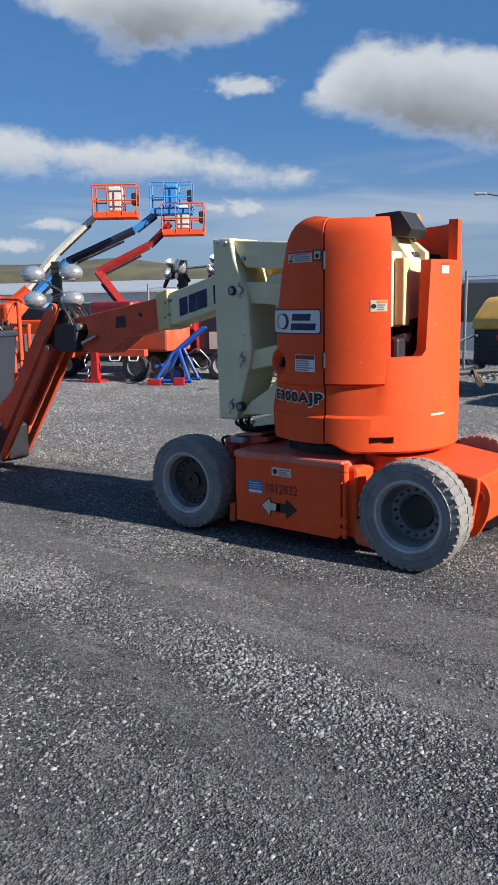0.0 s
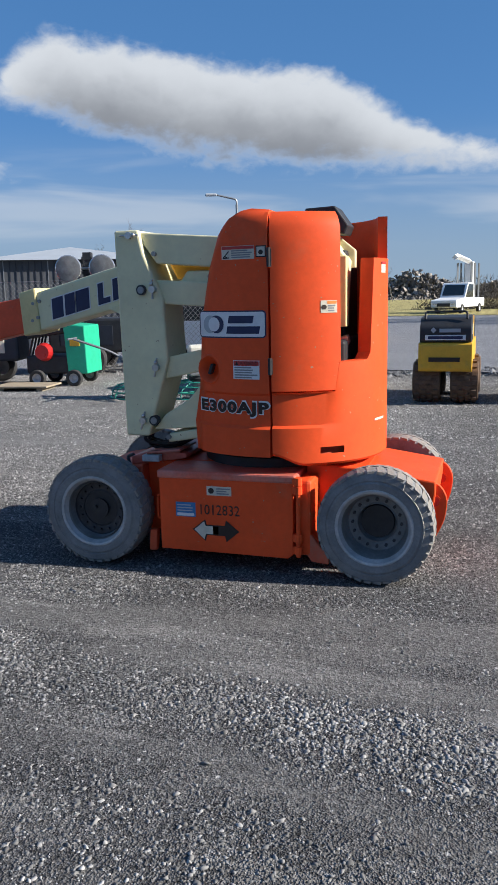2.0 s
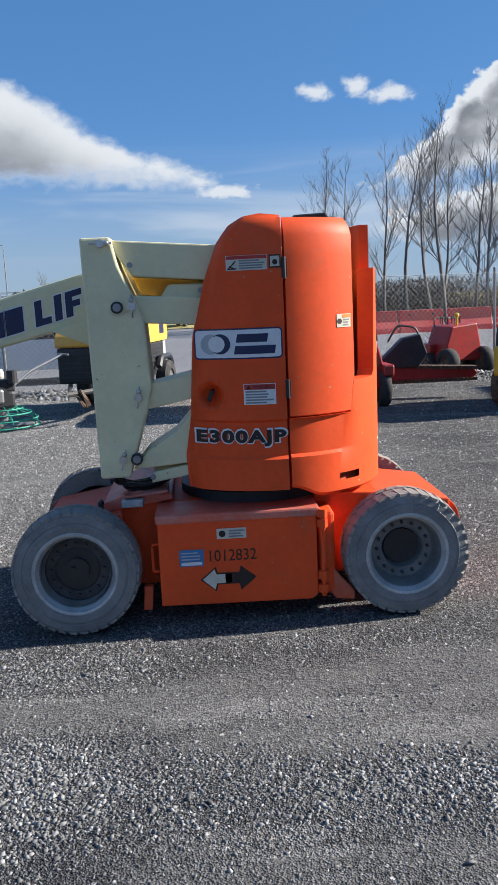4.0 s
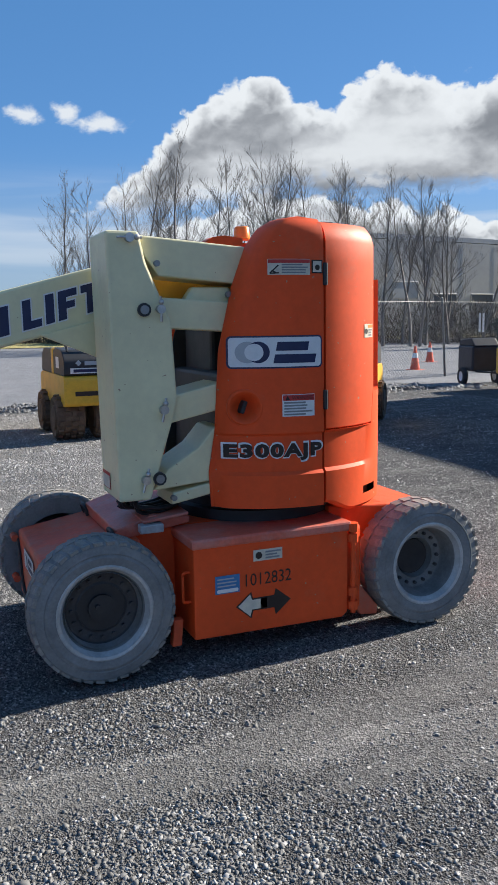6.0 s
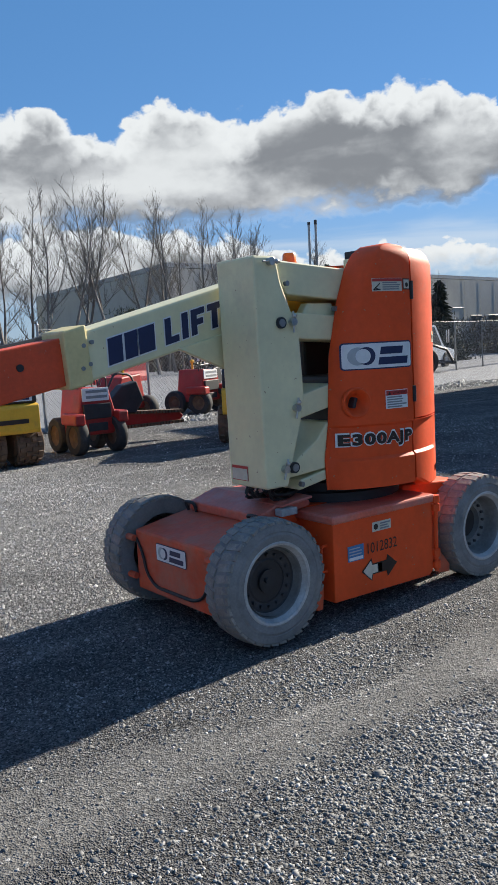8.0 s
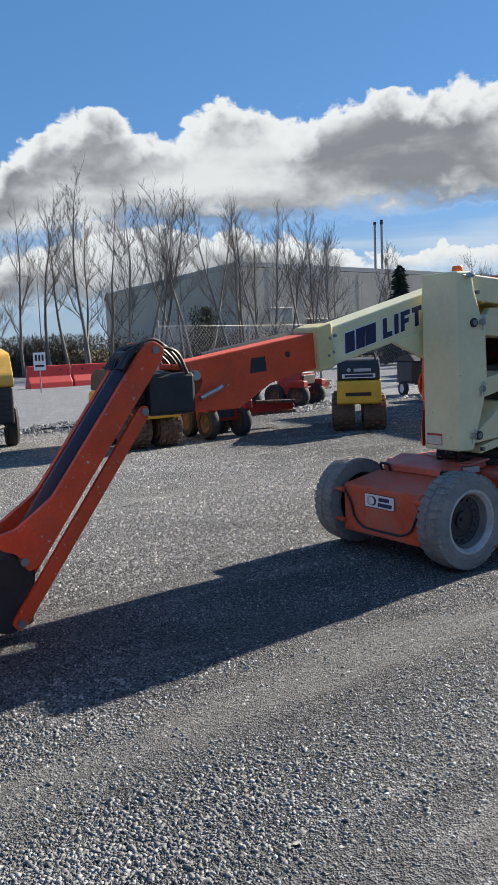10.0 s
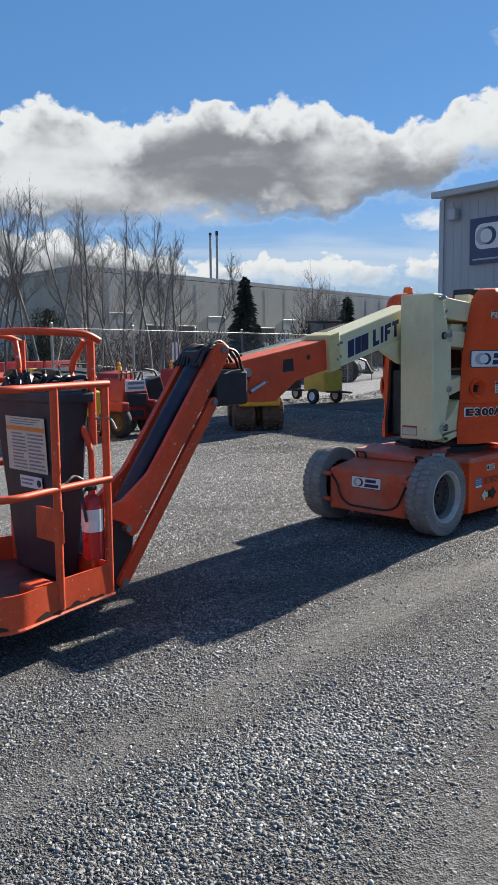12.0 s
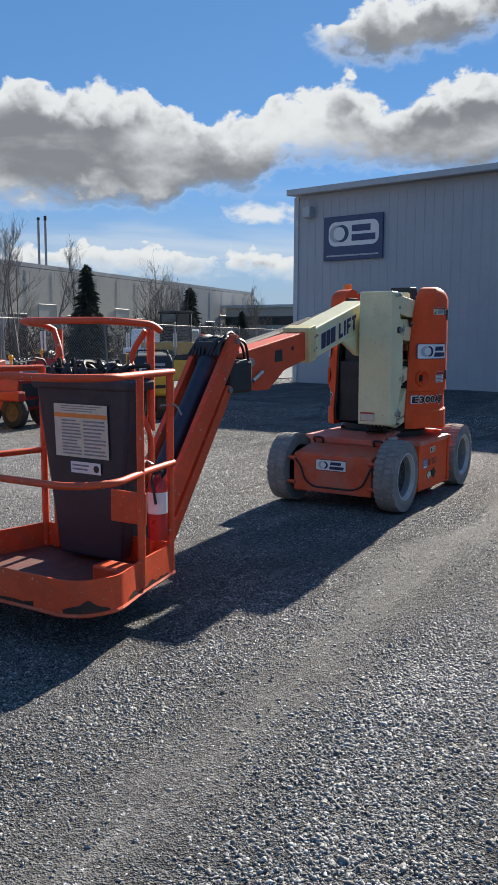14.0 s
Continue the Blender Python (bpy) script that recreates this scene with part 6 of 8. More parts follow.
def warehouse():
    b = thing("warehouse", "long grey warehouse with loading doors behind bare trees", "warehouse")
    A, B, C = (33.2, 54.1), (104.0, 64.5), (38.0, 92.0)
    H = 8.0
    bm = BM()
    long_wall(bm, A, B, 0, H)
    part("wall", bm, "concrete_wall", b, "plain grey panel wall")
    bm = BM()
    long_wall(bm, C, A, 0, H)
    part("wall", bm, "concrete_wall", b)
    bm = BM()
    q = [A, B, (108, 101), C]
    vs = [bm.verts.new((x, y, H + 0.05)) for x, y in q]
    vt = [bm.verts.new((x, y, H + 0.45)) for x, y in q]
    bm.faces.new(vs), bm.faces.new(vt)
    for i in range(4):
        bm.faces.new((vs[i], vs[(i + 1) % 4], vt[(i + 1) % 4], vt[i]))
    part("roof", bm, "roof", b, "flat roof with pale edge")
    d = (Vector(B) - Vector(A)).normalized()
    n = Vector((d.y, -d.x))
    for i in range(15):
        p = Vector(A) + d * (3.5 + 4.6 * i)
        w = part_empty("loading_door" if i % 3 else "window", b)
        bm = BM()
        p0, p1 = p + n * 0.06, p + d * 2.8 + n * 0.06
        z0, z1 = (0.4, 3.6) if i % 3 else (3.2, 4.6)
        bm.faces.new([bm.verts.new(c) for c in ((*p0, z0), (*p1, z0), (*p1, z1), (*p0, z1))])
        part("panel", bm, "shed_dark" if i % 3 else "roof", w)
        bm = BM()
        for c0, c1 in (((*p0, z0), (*p0, z1)), ((*p1, z0), (*p1, z1)), ((*p0, z1), (*p1, z1))):
            tube(bm, [c0, c1], 0.05, 4)
        part("frame", bm, "roof", w)
    bm = BM()
    for i in range(18):
        p = Vector(A) + d * (4.0 * i) + n * 0.03
        tube(bm, [(*p, 0), (*p, H)], 0.012, 4)
    tagged(part("panel_joint", bm, "concrete_wall", b), kind="stuff")
    # low annexe at its far end
    a = thing("office_block", "low grey office block with a dark window band", "building")
    bm = BM()
    box(bm, 92, 112, 50, 62, 0, 5.6)
    part("wall", bm, "concrete_wall", a)
    bm = BM()
    box(bm, 91.9, 112.1, 49.93, 50.05, 3.2, 4.4)
    box(bm, 91.93, 92.05, 49.9, 62, 3.2, 4.4)
    part("window_band", bm, "glass", a)
    bm = BM()
    box(bm, 91.6, 112.4, 49.6, 62.4, 5.6, 6.0)
    part("roof_edge", bm, "siding_trim", a)
    for k in (0, 1):
        s = thing("chimney_stack", "tall thin dark steel chimney stack", "chimney", group="stacks behind the warehouse", at=(59.0 + 0.55 * k, 65.2 - 0.5 * k, 0))
        bm = BM()
        cyl(bm, (0, 0, 0), (0, 0, 14.2 + 0.2 * k), 0.14, n=10)
        part("pipe", bm, "galv", s)
        bm = BM()
        cyl(bm, (0, 0, 14.2), (0, 0, 14.5 + 0.2 * k), 0.17, n=10)
        part("rim", bm, "black", s)


def dark_shed():
    b = thing("pole_shed", "dark ribbed shed with a grey hipped metal roof", "shed", at=(-27.3, 47.6, 0), turn=29)
    bm = BM()
    box(bm, -6, 4.2, 0, 8, 0, 4.25)
    part("wall", bm, "shed_dark", b, "dark ribbed metal wall")
    bm = BM()
    box(bm, 4.2, 6, 0.02, 8, 0, 4.25)
    part("end_bay", bm, "white_paint", b, "white end bay")
    for i in range(24):
        bm = BM()
        box(bm, -5.9 + 0.43 * i - 0.03, -5.9 + 0.43 * i + 0.03, -0.06, -0.001, 0, 4.2)
        part("rib", bm, "galv" if i % 7 == 3 else "bin", b)
    bm = BM()
    eave = [bm.verts.new(p) for p in ((-6.7, -0.6, 4.25), (6.7, -0.6, 4.25), (6.7, 8.6, 4.25), (-6.7, 8.6, 4.25))]
    top = [bm.verts.new(p) for p in ((0, 4.0, 5.35), (0, 6.0, 5.35))]
    for f in ((0, 1, 4), (1, 2, 5, 4), (2, 3, 5), (3, 0, 4, 5), (3, 2, 1, 0)):
        bm.faces.new([(eave + top)[k] for k in f])
    part("roof", bm, "metal_wall", b, "grey hipped metal roof")
    w = thing("white_building", "long low white building far behind the yard", "building", at=(-46, 50, 0), turn=28)
    w.scale = (1, 1, 0.72)
    bm = BM()
    box(bm, -22, 8, 0, 10, 0, 3.6)
    part("wall", bm, "white_paint", w)
    bm = BM()
    prism(bm, [(-0.6, 3.6), (5, 5.0), (10.6, 3.6), (10.6, 3.8), (5, 5.25), (-0.6, 3.8)], -22.4, 8.4, "x")
    part("roof", bm, "metal_wall", w)
    for i in range(6):
        bm = BM()
        box(bm, -20 + 5 * i, -17.6 + 5 * i, -0.06, 0.02, 0.9, 2.4)
        part("window", bm, "glass", w)


yard_building()
warehouse()
dark_shed()

# ---------------------------------------------------------------- land, fence, trees


def far_land():
    bm = BM()
    rows = []
    az = [86 + 1.2 * i for i in range(90)]
    for k, (d, f) in enumerate(((700, 0), (820, 0.75), (950, 1.0), (1150, 0.5), (1400, 0))):
        row = []
        for a in az:
            ridge = float(np.interp(a, [86, 105, 118, 126, 136, 145, 160, 193], [4, 8, 14, 34, 50, 46, 54, 28]))
            h = f * (ridge + 7 * noise.noise((a * 0.13, k * 0.7, 2)))
            row.append(bm.verts.new((d * math.cos(radians(a)), d * math.sin(radians(a)), h - 0.5 * (f == 0))))
        rows.append(row)
    grid_faces(bm, rows)
    tagged(part("hills", bm, "hill", smooth=80), "low brown and olive wooded hills", "hills", kind="structure")
    rng = np.random.default_rng(21)
    n = 16000
    x = rng.uniform(-44, 30, n)
    off = rng.normal(0, 2.2, n)
    size = rng.uniform(0.15, 0.62, n)
    top = 4.8 * np.exp(-(off / 2.6) ** 2) * (0.75 + 0.25 * np.sin(x * 0.35)) * np.interp(x, [-44, -36, -8, 2, 12, 30], [0.4, 1, 1.15, 0.7, 0.35, 0.3])
    z = rng.uniform(0, 1, n) * top + 0.1
    me = stone_mesh("rubble_pile", np.stack([x, 150 + off, z], -1), size, 8, True)
    me.materials.append(M["rocks"])
    tagged(new("rubble_pile", me), "long heap of broken rubble beyond the field", "rubble", kind="stuff")


def fence():
    f = thing("chain_link_fence", "galvanised chain-link fence with steel posts", "fence", kind="structure")
    line = [(-13, 11.6), (-0.8, 11.3), (3.05, 11.0), (11.6, 13.7), (26.0, 18.0), (40, 21.5)]
    runs = [(0, 1), (2, 3), (3, 4), (4, 5)]
    H = 1.95
    posts = []
    for i, j in runs:
        a, b = Vector((*line[i], 0)), Vector((*line[j], 0))
        n = max(1, round((b - a).length / 3.1))
        posts += [a.lerp(b, k / n) for k in range(n + 1)]
    for k, p in enumerate(posts):
        bm = BM()
        lean = 0.10 if abs(p.x - 11.6) < 0.1 else 0.0
        cyl(bm, p, p + Vector((-lean, 0.05, H + 0.08)), 0.03, n=8)
        ball(bm, p + Vector((-lean, 0.05, H + 0.09)), 0.035, u=8, v=5)
        part("post", bm, "galv", f)
    bm = BM()
    for i, j in runs:
        a, b = Vector((*line[i], 0)), Vector((*line[j], 0))
        d, ln = (b - a).normalized(), (b - a).length
        step = 0.11
        for k in range(int((ln + H) / step)):
            for s in (1, -1):
                u0 = k * step - (H if s > 0 else 0)
                u1 = u0 + s * H
                za, zb = 0.04, H
                if s < 0:
                    u0, u1 = k * step, k * step - H
                lo, hi = max(0.0, min(u0, u1)), min(ln, max(u0, u1))
                if hi <= lo:
                    continue
                g = lambda u: za + (zb - za) * (u - u0) / (u1 - u0)
                p, q = a + d * lo + Vector((0, 0, g(lo))), a + d * hi + Vector((0, 0, g(hi)))
                w = Vector((0, 0, 0.0048))
                o = Vector((d.y, -d.x, 0)) * 0.003
                v = [bm.verts.new(c) for c in (p - w, p + w, p + o, q - w, q + w, q + o)]
                bm.faces.new((v[0], v[3], v[4], v[1])), bm.faces.new((v[1], v[4], v[5], v[2])), bm.faces.new((v[2], v[5], v[3], v[0]))
        tube(bm, [a + Vector((0, 0, H)), b + Vector((0, 0, H))], 0.006, 5)
    tagged(part("wire_mesh", bm, "wire", f), kind="stuff")
    # white slat signs hung on the fence
    for x, y in ((7.6, 12.4), (13.2, 14.3), (17.5, 15.6), (22.4, 17.0)):
        bm = BM()
        box(bm, x - 0.10, x - 0.04, y - 0.06, y - 0.04, 1.15, 1.65, 0.004)
        box(bm, x + 0.02, x + 0.08, y - 0.06, y - 0.04, 1.15, 1.65, 0.004)
        part("slat", bm, "white_paint", f)


def limb(bm, p, d, length, r, depth, rng, n=4):
    """One limb that curves upwards, and its twigs."""
    segs = 4 if depth > 1 else 3 if depth else 2
    pts, rad = [p], [r]
    for i in range(segs):
        d = (d + Vector((rng.gauss(0, 0.10), rng.gauss(0, 0.10), rng.gauss(0.09, 0.07)))).normalized()
        p = p + d * (length / segs)
        pts.append(p), rad.append(r * (1 - 0.68 * (i + 1) / segs))
    rings = []
    for q, rr in zip(pts, rad):
        rings.append([bm.verts.new(q + rr * Vector((math.cos(2 * math.pi * j / n), math.sin(2 * math.pi * j / n), 0))) for j in range(n)])
    for A, B in zip(rings, rings[1:]):
        for j in range(n):
            bm.faces.new((A[j], A[(j + 1) % n], B[(j + 1) % n], B[j]))
    if depth == 0:
        return
    for i in range(1, len(pts)):
        for _ in range(3 if depth > 1 else 2):
            a = rng.uniform(0, 2 * math.pi)
            out = Vector((math.cos(a), math.sin(a), rng.uniform(-0.1, 0.9))).normalized()
            nd = (d * 0.72 + out * 0.7).normalized()
            limb(bm, pts[i].lerp(pts[i - 1], rng.uniform(0, 0.6)), nd, length * rng.uniform(0.30, 0.5), max(0.0050, rad[i] * rng.uniform(0.45, 0.62)), depth - 1, rng, 3)


def bare_tree(seed, h, stems=1, start=0.3):
    rng = random.Random(seed)
    t = thing("bare_tree", "slender leafless deciduous tree with fine rising branches", "tree", group="bare trees")
    trunk, crown = BM(), BM()
    for s in range(stems):
        base = Vector((rng.uniform(-0.4, 0.4), rng.uniform(-0.4, 0.4), 0)) if stems > 1 else Vector((0, 0, 0))
        hs = h * (1 if s == 0 else rng.uniform(0.75, 0.95))
        d = Vector((rng.gauss(0, 0.05 + 0.07 * (stems > 1)), rng.gauss(0, 0.05 + 0.07 * (stems > 1)), 1)).normalized()
        pts, rad, p = [base], [hs * 0.0125], base
        for i in range(10):
            d = (d + Vector((rng.gauss(0, 0.05), rng.gauss(0, 0.05), 0.05))).normalized()
            p = p + d * (hs * 0.09)
            pts.append(p), rad.append(hs * 0.0105 * (1 - 0.088 * (i + 1)))
        rings = [[trunk.verts.new(q + rr * Vector((math.cos(2 * math.pi * j / 6), math.sin(2 * math.pi * j / 6), 0))) for j in range(6)] for q, rr in zip(pts, rad)]
        for A, B in zip(rings, rings[1:]):
            for j in range(6):
                trunk.faces.new((A[j], A[(j + 1) % 6], B[(j + 1) % 6], B[j]))
        for i in range(2, 11):
            if i / 10 < start:
                continue
            for _ in range(2):
                a = rng.uniform(0, 2 * math.pi)
                dd = Vector((math.cos(a), math.sin(a), rng.uniform(0.7, 1.5))).normalized()
                reach = 0.30 - 0.19 * max(0.0, (i / 10 - 0.45) / 0.55)
                limb(crown, pts[i].lerp(pts[i - 1], rng.random()), dd, hs * reach * rng.uniform(0.7, 1.15), max(0.012, rad[i] * 0.55), 2, rng)
        limb(crown, pts[-1], d, hs * 0.12, rad[-1], 1, rng)
    part("trunk", trunk, "bark", t, smooth=60)
    part("crown", crown, "bark", t)
    return t


def conifer(seed, h):
    rng = random.Random(seed)
    t = thing("conifer", "dark green narrow conifer", "tree")
    bm = BM()
    cyl(bm, (0, 0, 0), (0, 0, h), 0.12, 0.02, 7)
    part("trunk", bm, "bark", t)
    bm = BM()
    for i in range(1500):
        z = h * (0.06 + 0.93 * rng.random() ** 1.3)
        R = (h - z) ** 0.8 * h ** 0.2 * 0.24 * rng.uniform(0.2, 1.15) * (0.94 + 0.12 * math.sin(z * 5.3))
        a = rng.uniform(0, 2 * math.pi)
        c = Vector((R * math.cos(a), R * math.sin(a), z - 0.15 * R))
        o = Vector((math.cos(a), math.sin(a), -0.35)) * rng.uniform(0.16, 0.42)
        s = Vector((-math.sin(a), math.cos(a), 0)) * rng.uniform(0.06, 0.16)
        bm.faces.new([bm.verts.new(v) for v in (c - o * 0.5 - s, c - o * 0.5 + s, c + o)])
        bm.faces.new([bm.verts.new(v) for v in (c - o * 0.4 + Vector((0, 0, 0.1)), c - o * 0.4 - Vector((0, 0, 0.1)), c + o * 0.9)])
    tagged(part("crown", bm, "conifer", t))
    return t


def brush(name, label, pts, seed, count, h, mt="brush", tall=1.0):
    """Tangled leafless scrub."""
    rng = random.Random(seed)
    bm = BM()
    for i in range(count * 4):
        k = rng.randrange(len(pts) - 1)
        u = rng.random()
        x = pts[k][0] + (pts[k + 1][0] - pts[k][0]) * u + rng.gauss(0, 0.7)
        y = pts[k][1] + (pts[k + 1][1] - pts[k][1]) * u + rng.gauss(0, 0.7)
        z = h * rng.random() ** 1.4 * (0.6 + 0.4 * math.sin(x * 0.9 + y))
        a, e = rng.uniform(0, 2 * math.pi), rng.uniform(0.2, 1.4)
        d = Vector((math.cos(a) * math.cos(e), math.sin(a) * math.cos(e), math.sin(e))) * rng.uniform(0.16, 0.5) * tall
        s = d.cross(Vector((rng.gauss(0, 1), rng.gauss(0, 1), rng.gauss(0, 1)))).normalized() * rng.uniform(0.012, 0.035) * tall
        c = Vector((x, y, max(0.0, z)))
        bm.faces.new([bm.verts.new(v) for v in (c - s, c + s, c + d)])
    return tagged(part(name, bm, mt), label, "bushes", kind="stuff")


def plant_trees():
    rng = random.Random(77)
    kinds = [bare_tree(s, 9.0, st, lo) for s, st, lo in ((1, 1, 0.3), (2, 1, 0.45), (3, 2, 0.4), (4, 1, 0.25), (5, 1, 0.5), (6, 2, 0.5))]
    spots = []
    eye = Vector((-3.0, -3.7))
    # rows of trees before the warehouse: bearing in degrees, distance, height
    for az, d, h in ((75.5, 44, 7.5), (71.8, 47, 9.6), (69.2, 46, 10.0), (67.5, 49, 9.0), (65.2, 46, 8.8), (63.6, 48, 9.4), (61.9, 46, 9.6), (60.6, 49, 9.2), (59.0, 46, 8.6), (57.6, 48, 8.8),
                     (55.8, 47, 8.2), (54.6, 50, 8.4), (53.0, 48, 7.6), (51.6, 50, 7.4), (49.4, 50, 6.6), (47.0, 52, 6.4), (70.4, 50, 9.2), (66.3, 44, 8.6), (62.8, 51, 9.0), (58.3, 51, 8.6), (56.7, 45, 7.8), (53.8, 46, 7.6), (52.2, 53, 7.6), (73.5, 50, 8.8), (77.5, 47, 8.2), (95.0, 130, 7), (99.0, 135, 8), (103, 140, 6),
                     (111.5, 72, 8.2), (114.0, 75, 6.5), (117.0, 78, 6.0)):
        p = eye + Vector((math.cos(radians(az)), math.sin(radians(az)))) * d
        spots.append((p.x, p.y, h * (1.17 if d < 60 else 1.0)))
    spots += [(10.6, 113.9, 9.6), (9.7, 50.6, 7.4)]
    # rounder trees towards the far end of the warehouse
    for i, (x, y, h) in enumerate(spots):
        m = Matrix.Translation((x, y, 0)) @ Matrix.Rotation(rng.uniform(0, 6.28), 4, "Z") @ Matrix.Scale(h / 9.0, 4)
        if i < len(kinds):
            kinds[i].matrix_basis = m
        else:
            k = kinds[rng.randrange(len(kinds))]
            copy_thing(k, m @ Matrix.Scale(1 / k.scale[0], 4))
    bushy = bare_tree(9, 9.0, 4, 0.3)
    tagged(bushy, "leafless round-crowned tree with many thin stems", "tree", "round bare trees")
    for i, (x, y, h) in enumerate(((30.6, 26.8, 6.4), (32.2, 26.0, 5.6), (45, 28.5, 5.6), (38, 31.5, 5.0))):
        m = pose(x, y, 0, 0, 0, 70 * i) @ Matrix.Scale(h / 9.0, 4)
        if i:
            copy_thing(bushy, m @ Matrix.Scale(1 / bushy.scale[0], 4))
        else:
            bushy.matrix_basis = m
    c = conifer(5, 5.6)
    c.matrix_basis = pose(28.6, 30.2, 0)
    for x, y, h in ((24.6, 45.2, 4.2), (33.0, 26.0, 4.4), (44.5, 29.5, 3.4)):
        copy_thing(c, pose(x, y, 0, 0, 0, 40 * h) @ Matrix.Diagonal((h / 5.0, h / 5.0, h / 5.6, 1)))
    brush("scrub", "grey-brown leafless scrub below the trees", [(10.5, 47.5), (15, 45), (25, 41), (35, 33.5), (48, 30)], 31, 12000, 2.5)
    brush("hedge", "dark evergreen hedge line beyond the field", [(-60, 170), (-20, 165), (10, 160), (40, 140)], 33, 4200, 2.4, "conifer", 2.6)
    brush("thicket", "dark dense evergreen bushes below the round trees", [(29.6, 26.6), (33.0, 25.4)], 38, 2400, 3.0, "conifer", 1.1)
    brush("thicket", "dark ivy-clad thicket among the trees", [(9.4, 56.5), (12.5, 57.0)], 36, 1800, 3.6, "conifer", 1.1)
    brush("thicket", "dark ivy-clad thicket among the trees", [(22.5, 42.5), (24.5, 44.5)], 35, 1800, 4.2, "conifer", 1.0)


    brush("hedge", "dark leafless hedge before the far field", [(-4, 66), (4, 64), (12, 58), (20, 52), (30, 50)], 41, 4200, 2.6, "brush", 1.2)


far_land()
fence()
plant_trees()

# ---------------------------------------------------------------- machines in the yard


def small_wheel(parent, x, y, z, r, w, axis="y", tyre="tyre_black", rim="rim", name="wheel"):
    wh = part_empty(name, parent)
    m = Matrix.Translation((x, y, z)) @ (Matrix.Rotation(radians(90), 4, "X") if axis == "y" else Matrix.Rotation(radians(90), 4, "Y"))
    bm = BM()
    lathe(bm, [(r * 0.58, -w * 0.5), (r * 0.9, -w * 0.5), (r, -w * 0.32), (r, w * 0.32), (r * 0.9, w * 0.5), (r * 0.58, w * 0.5)], m, 24, closed=True)
    part("tyre", bm, tyre, wh, smooth=40)
    bm = BM()
    for s in (-1, 1):
        lathe(bm, [(r * 0.6, s * w * 0.42), (r * 0.5, s * w * 0.34), (r * 0.3, s * w * 0.2), (r * 0.12, s * w * 0.3), (0.001, s * w * 0.3)], m, 18)
    part("rim", bm, rim, wh, smooth=40)
    return wh


def trench_roller(at, turn):
    """Articulated walk-behind trench roller with four studded drums; its rear looks along -y."""
    r = thing("trench_roller", "yellow and black trench roller on rusty studded drums", "roller", group="trench rollers", at=at, turn=turn)
    bm = BM()
    prism(bm, rounded_outline([(-0.92, 0.46), (0.92, 0.46), (0.92, 0.80), (0.80, 0.86), (-0.92, 0.86)], 0.06), -0.36, 0.36, "x", 0.025)
    part("body", bm, "yellow", r, "yellow steel body")
    bm = BM()
    prism(bm, rounded_outline([(-0.90, 0.86), (-0.12, 0.86), (-0.12, 1.18), (-0.25, 1.22), (-0.72, 1.20), (-0.88, 1.08)], 0.05), -0.345, 0.345, "x", 0.03)
    part("engine_cover", bm, "black", r, "black rounded engine cover")
    bm = BM()
    prism(bm, rounded_outline([(0.02, 0.86), (0.86, 0.86), (0.80, 1.12), (0.60, 1.20), (0.02, 1.20)], 0.06), -0.345, 0.345, "x", 0.03)
    part("front_cover", bm, "black", r)
    bm = BM()
    box(bm, -0.35, 0.35, -0.13, 0.03, 0.62, 1.21, 0.02)
    part("middle_post", bm, "yellow", r)
    bm = BM()
    tube(bm, rounded([(-0.28, -0.8, 1.18), (-0.28, -0.75, 1.28), (0.28, -0.75, 1.28), (0.28, -0.8, 1.18)], 0.05), 0.016, 6)
    part("lifting_bar", bm, "black", r)
    for y in (-0.52, 0.52):
        for x in (-0.26, 0.26):
            d = part_empty("drum", r)
            m = Matrix.Translation((x, y, 0.30)) @ Matrix.Rotation(radians(90), 4, "Y")
            bm = BM()
            lathe(bm, [(0.001, -0.19), (0.16, -0.19), (0.17, -0.15), (0.265, -0.19), (0.275, -0.18), (0.275, 0.18), (0.265, 0.19), (0.17, 0.15), (0.16, 0.19), (0.001, 0.19)], m, 24)
            part("shell", bm, "rust", d, smooth=30)
            bm = BM()
            for i in range(14):
                for k, o in enumerate((-0.13, -0.043, 0.043, 0.13)):
                    mm = m @ Matrix.Rotation(2 * math.pi * (i + 0.5 * (k % 2)) / 14, 4, "Z") @ Matrix.Translation((0.285, 0, o)) @ Matrix.Diagonal((0.035, 0.06, 0.06, 1))
                    bmesh.ops.create_cube(bm, size=1, matrix=mm)
            tagged(part("stud", bm, "rust", d), kind="stuff")
    f = lambda k: (lambda c: (c.x, -0.905 - 0.004 * k + (c.y - 0.86) * 0.09, c.y))
    flat_decal("board", sheet(-0.27, 0.27, 0.895, 0.965), "white", r, lambda c: (c.x, -0.918, c.y))
    flat_decal("board_bar", sheet(-0.23, 0.23, 0.91, 0.95), "navy", r, lambda c: (c.x, -0.921, c.y))
    flat_decal("badge_bar", sheet(-0.08, 0.2, 1.00, 1.05), "grey_print", r, lambda c: (c.x, -0.915 + (c.y - 0.9) * 0.02, c.y))
    bm = BM()
    bm.faces.new([bm.verts.new(p) for p in ((-0.16, -0.914, 0.99), (-0.12, -0.914, 1.03), (-0.16, -0.914, 1.07), (-0.20, -0.914, 1.03))])
    part("badge", bm, "grey_print", r)
    flat_decal("stencil_bar", sheet(-0.22, 0.2, 0.60, 0.66), "blackprint", r, lambda c: (c.x, -0.929, c.y))
    for s in (-1, 1):
        flat_decal("side_sticker", sheet(-0.55, -0.33, 0.95, 1.1), "white", r, lambda c: (s * 0.349, c.x, c.y))
    return r


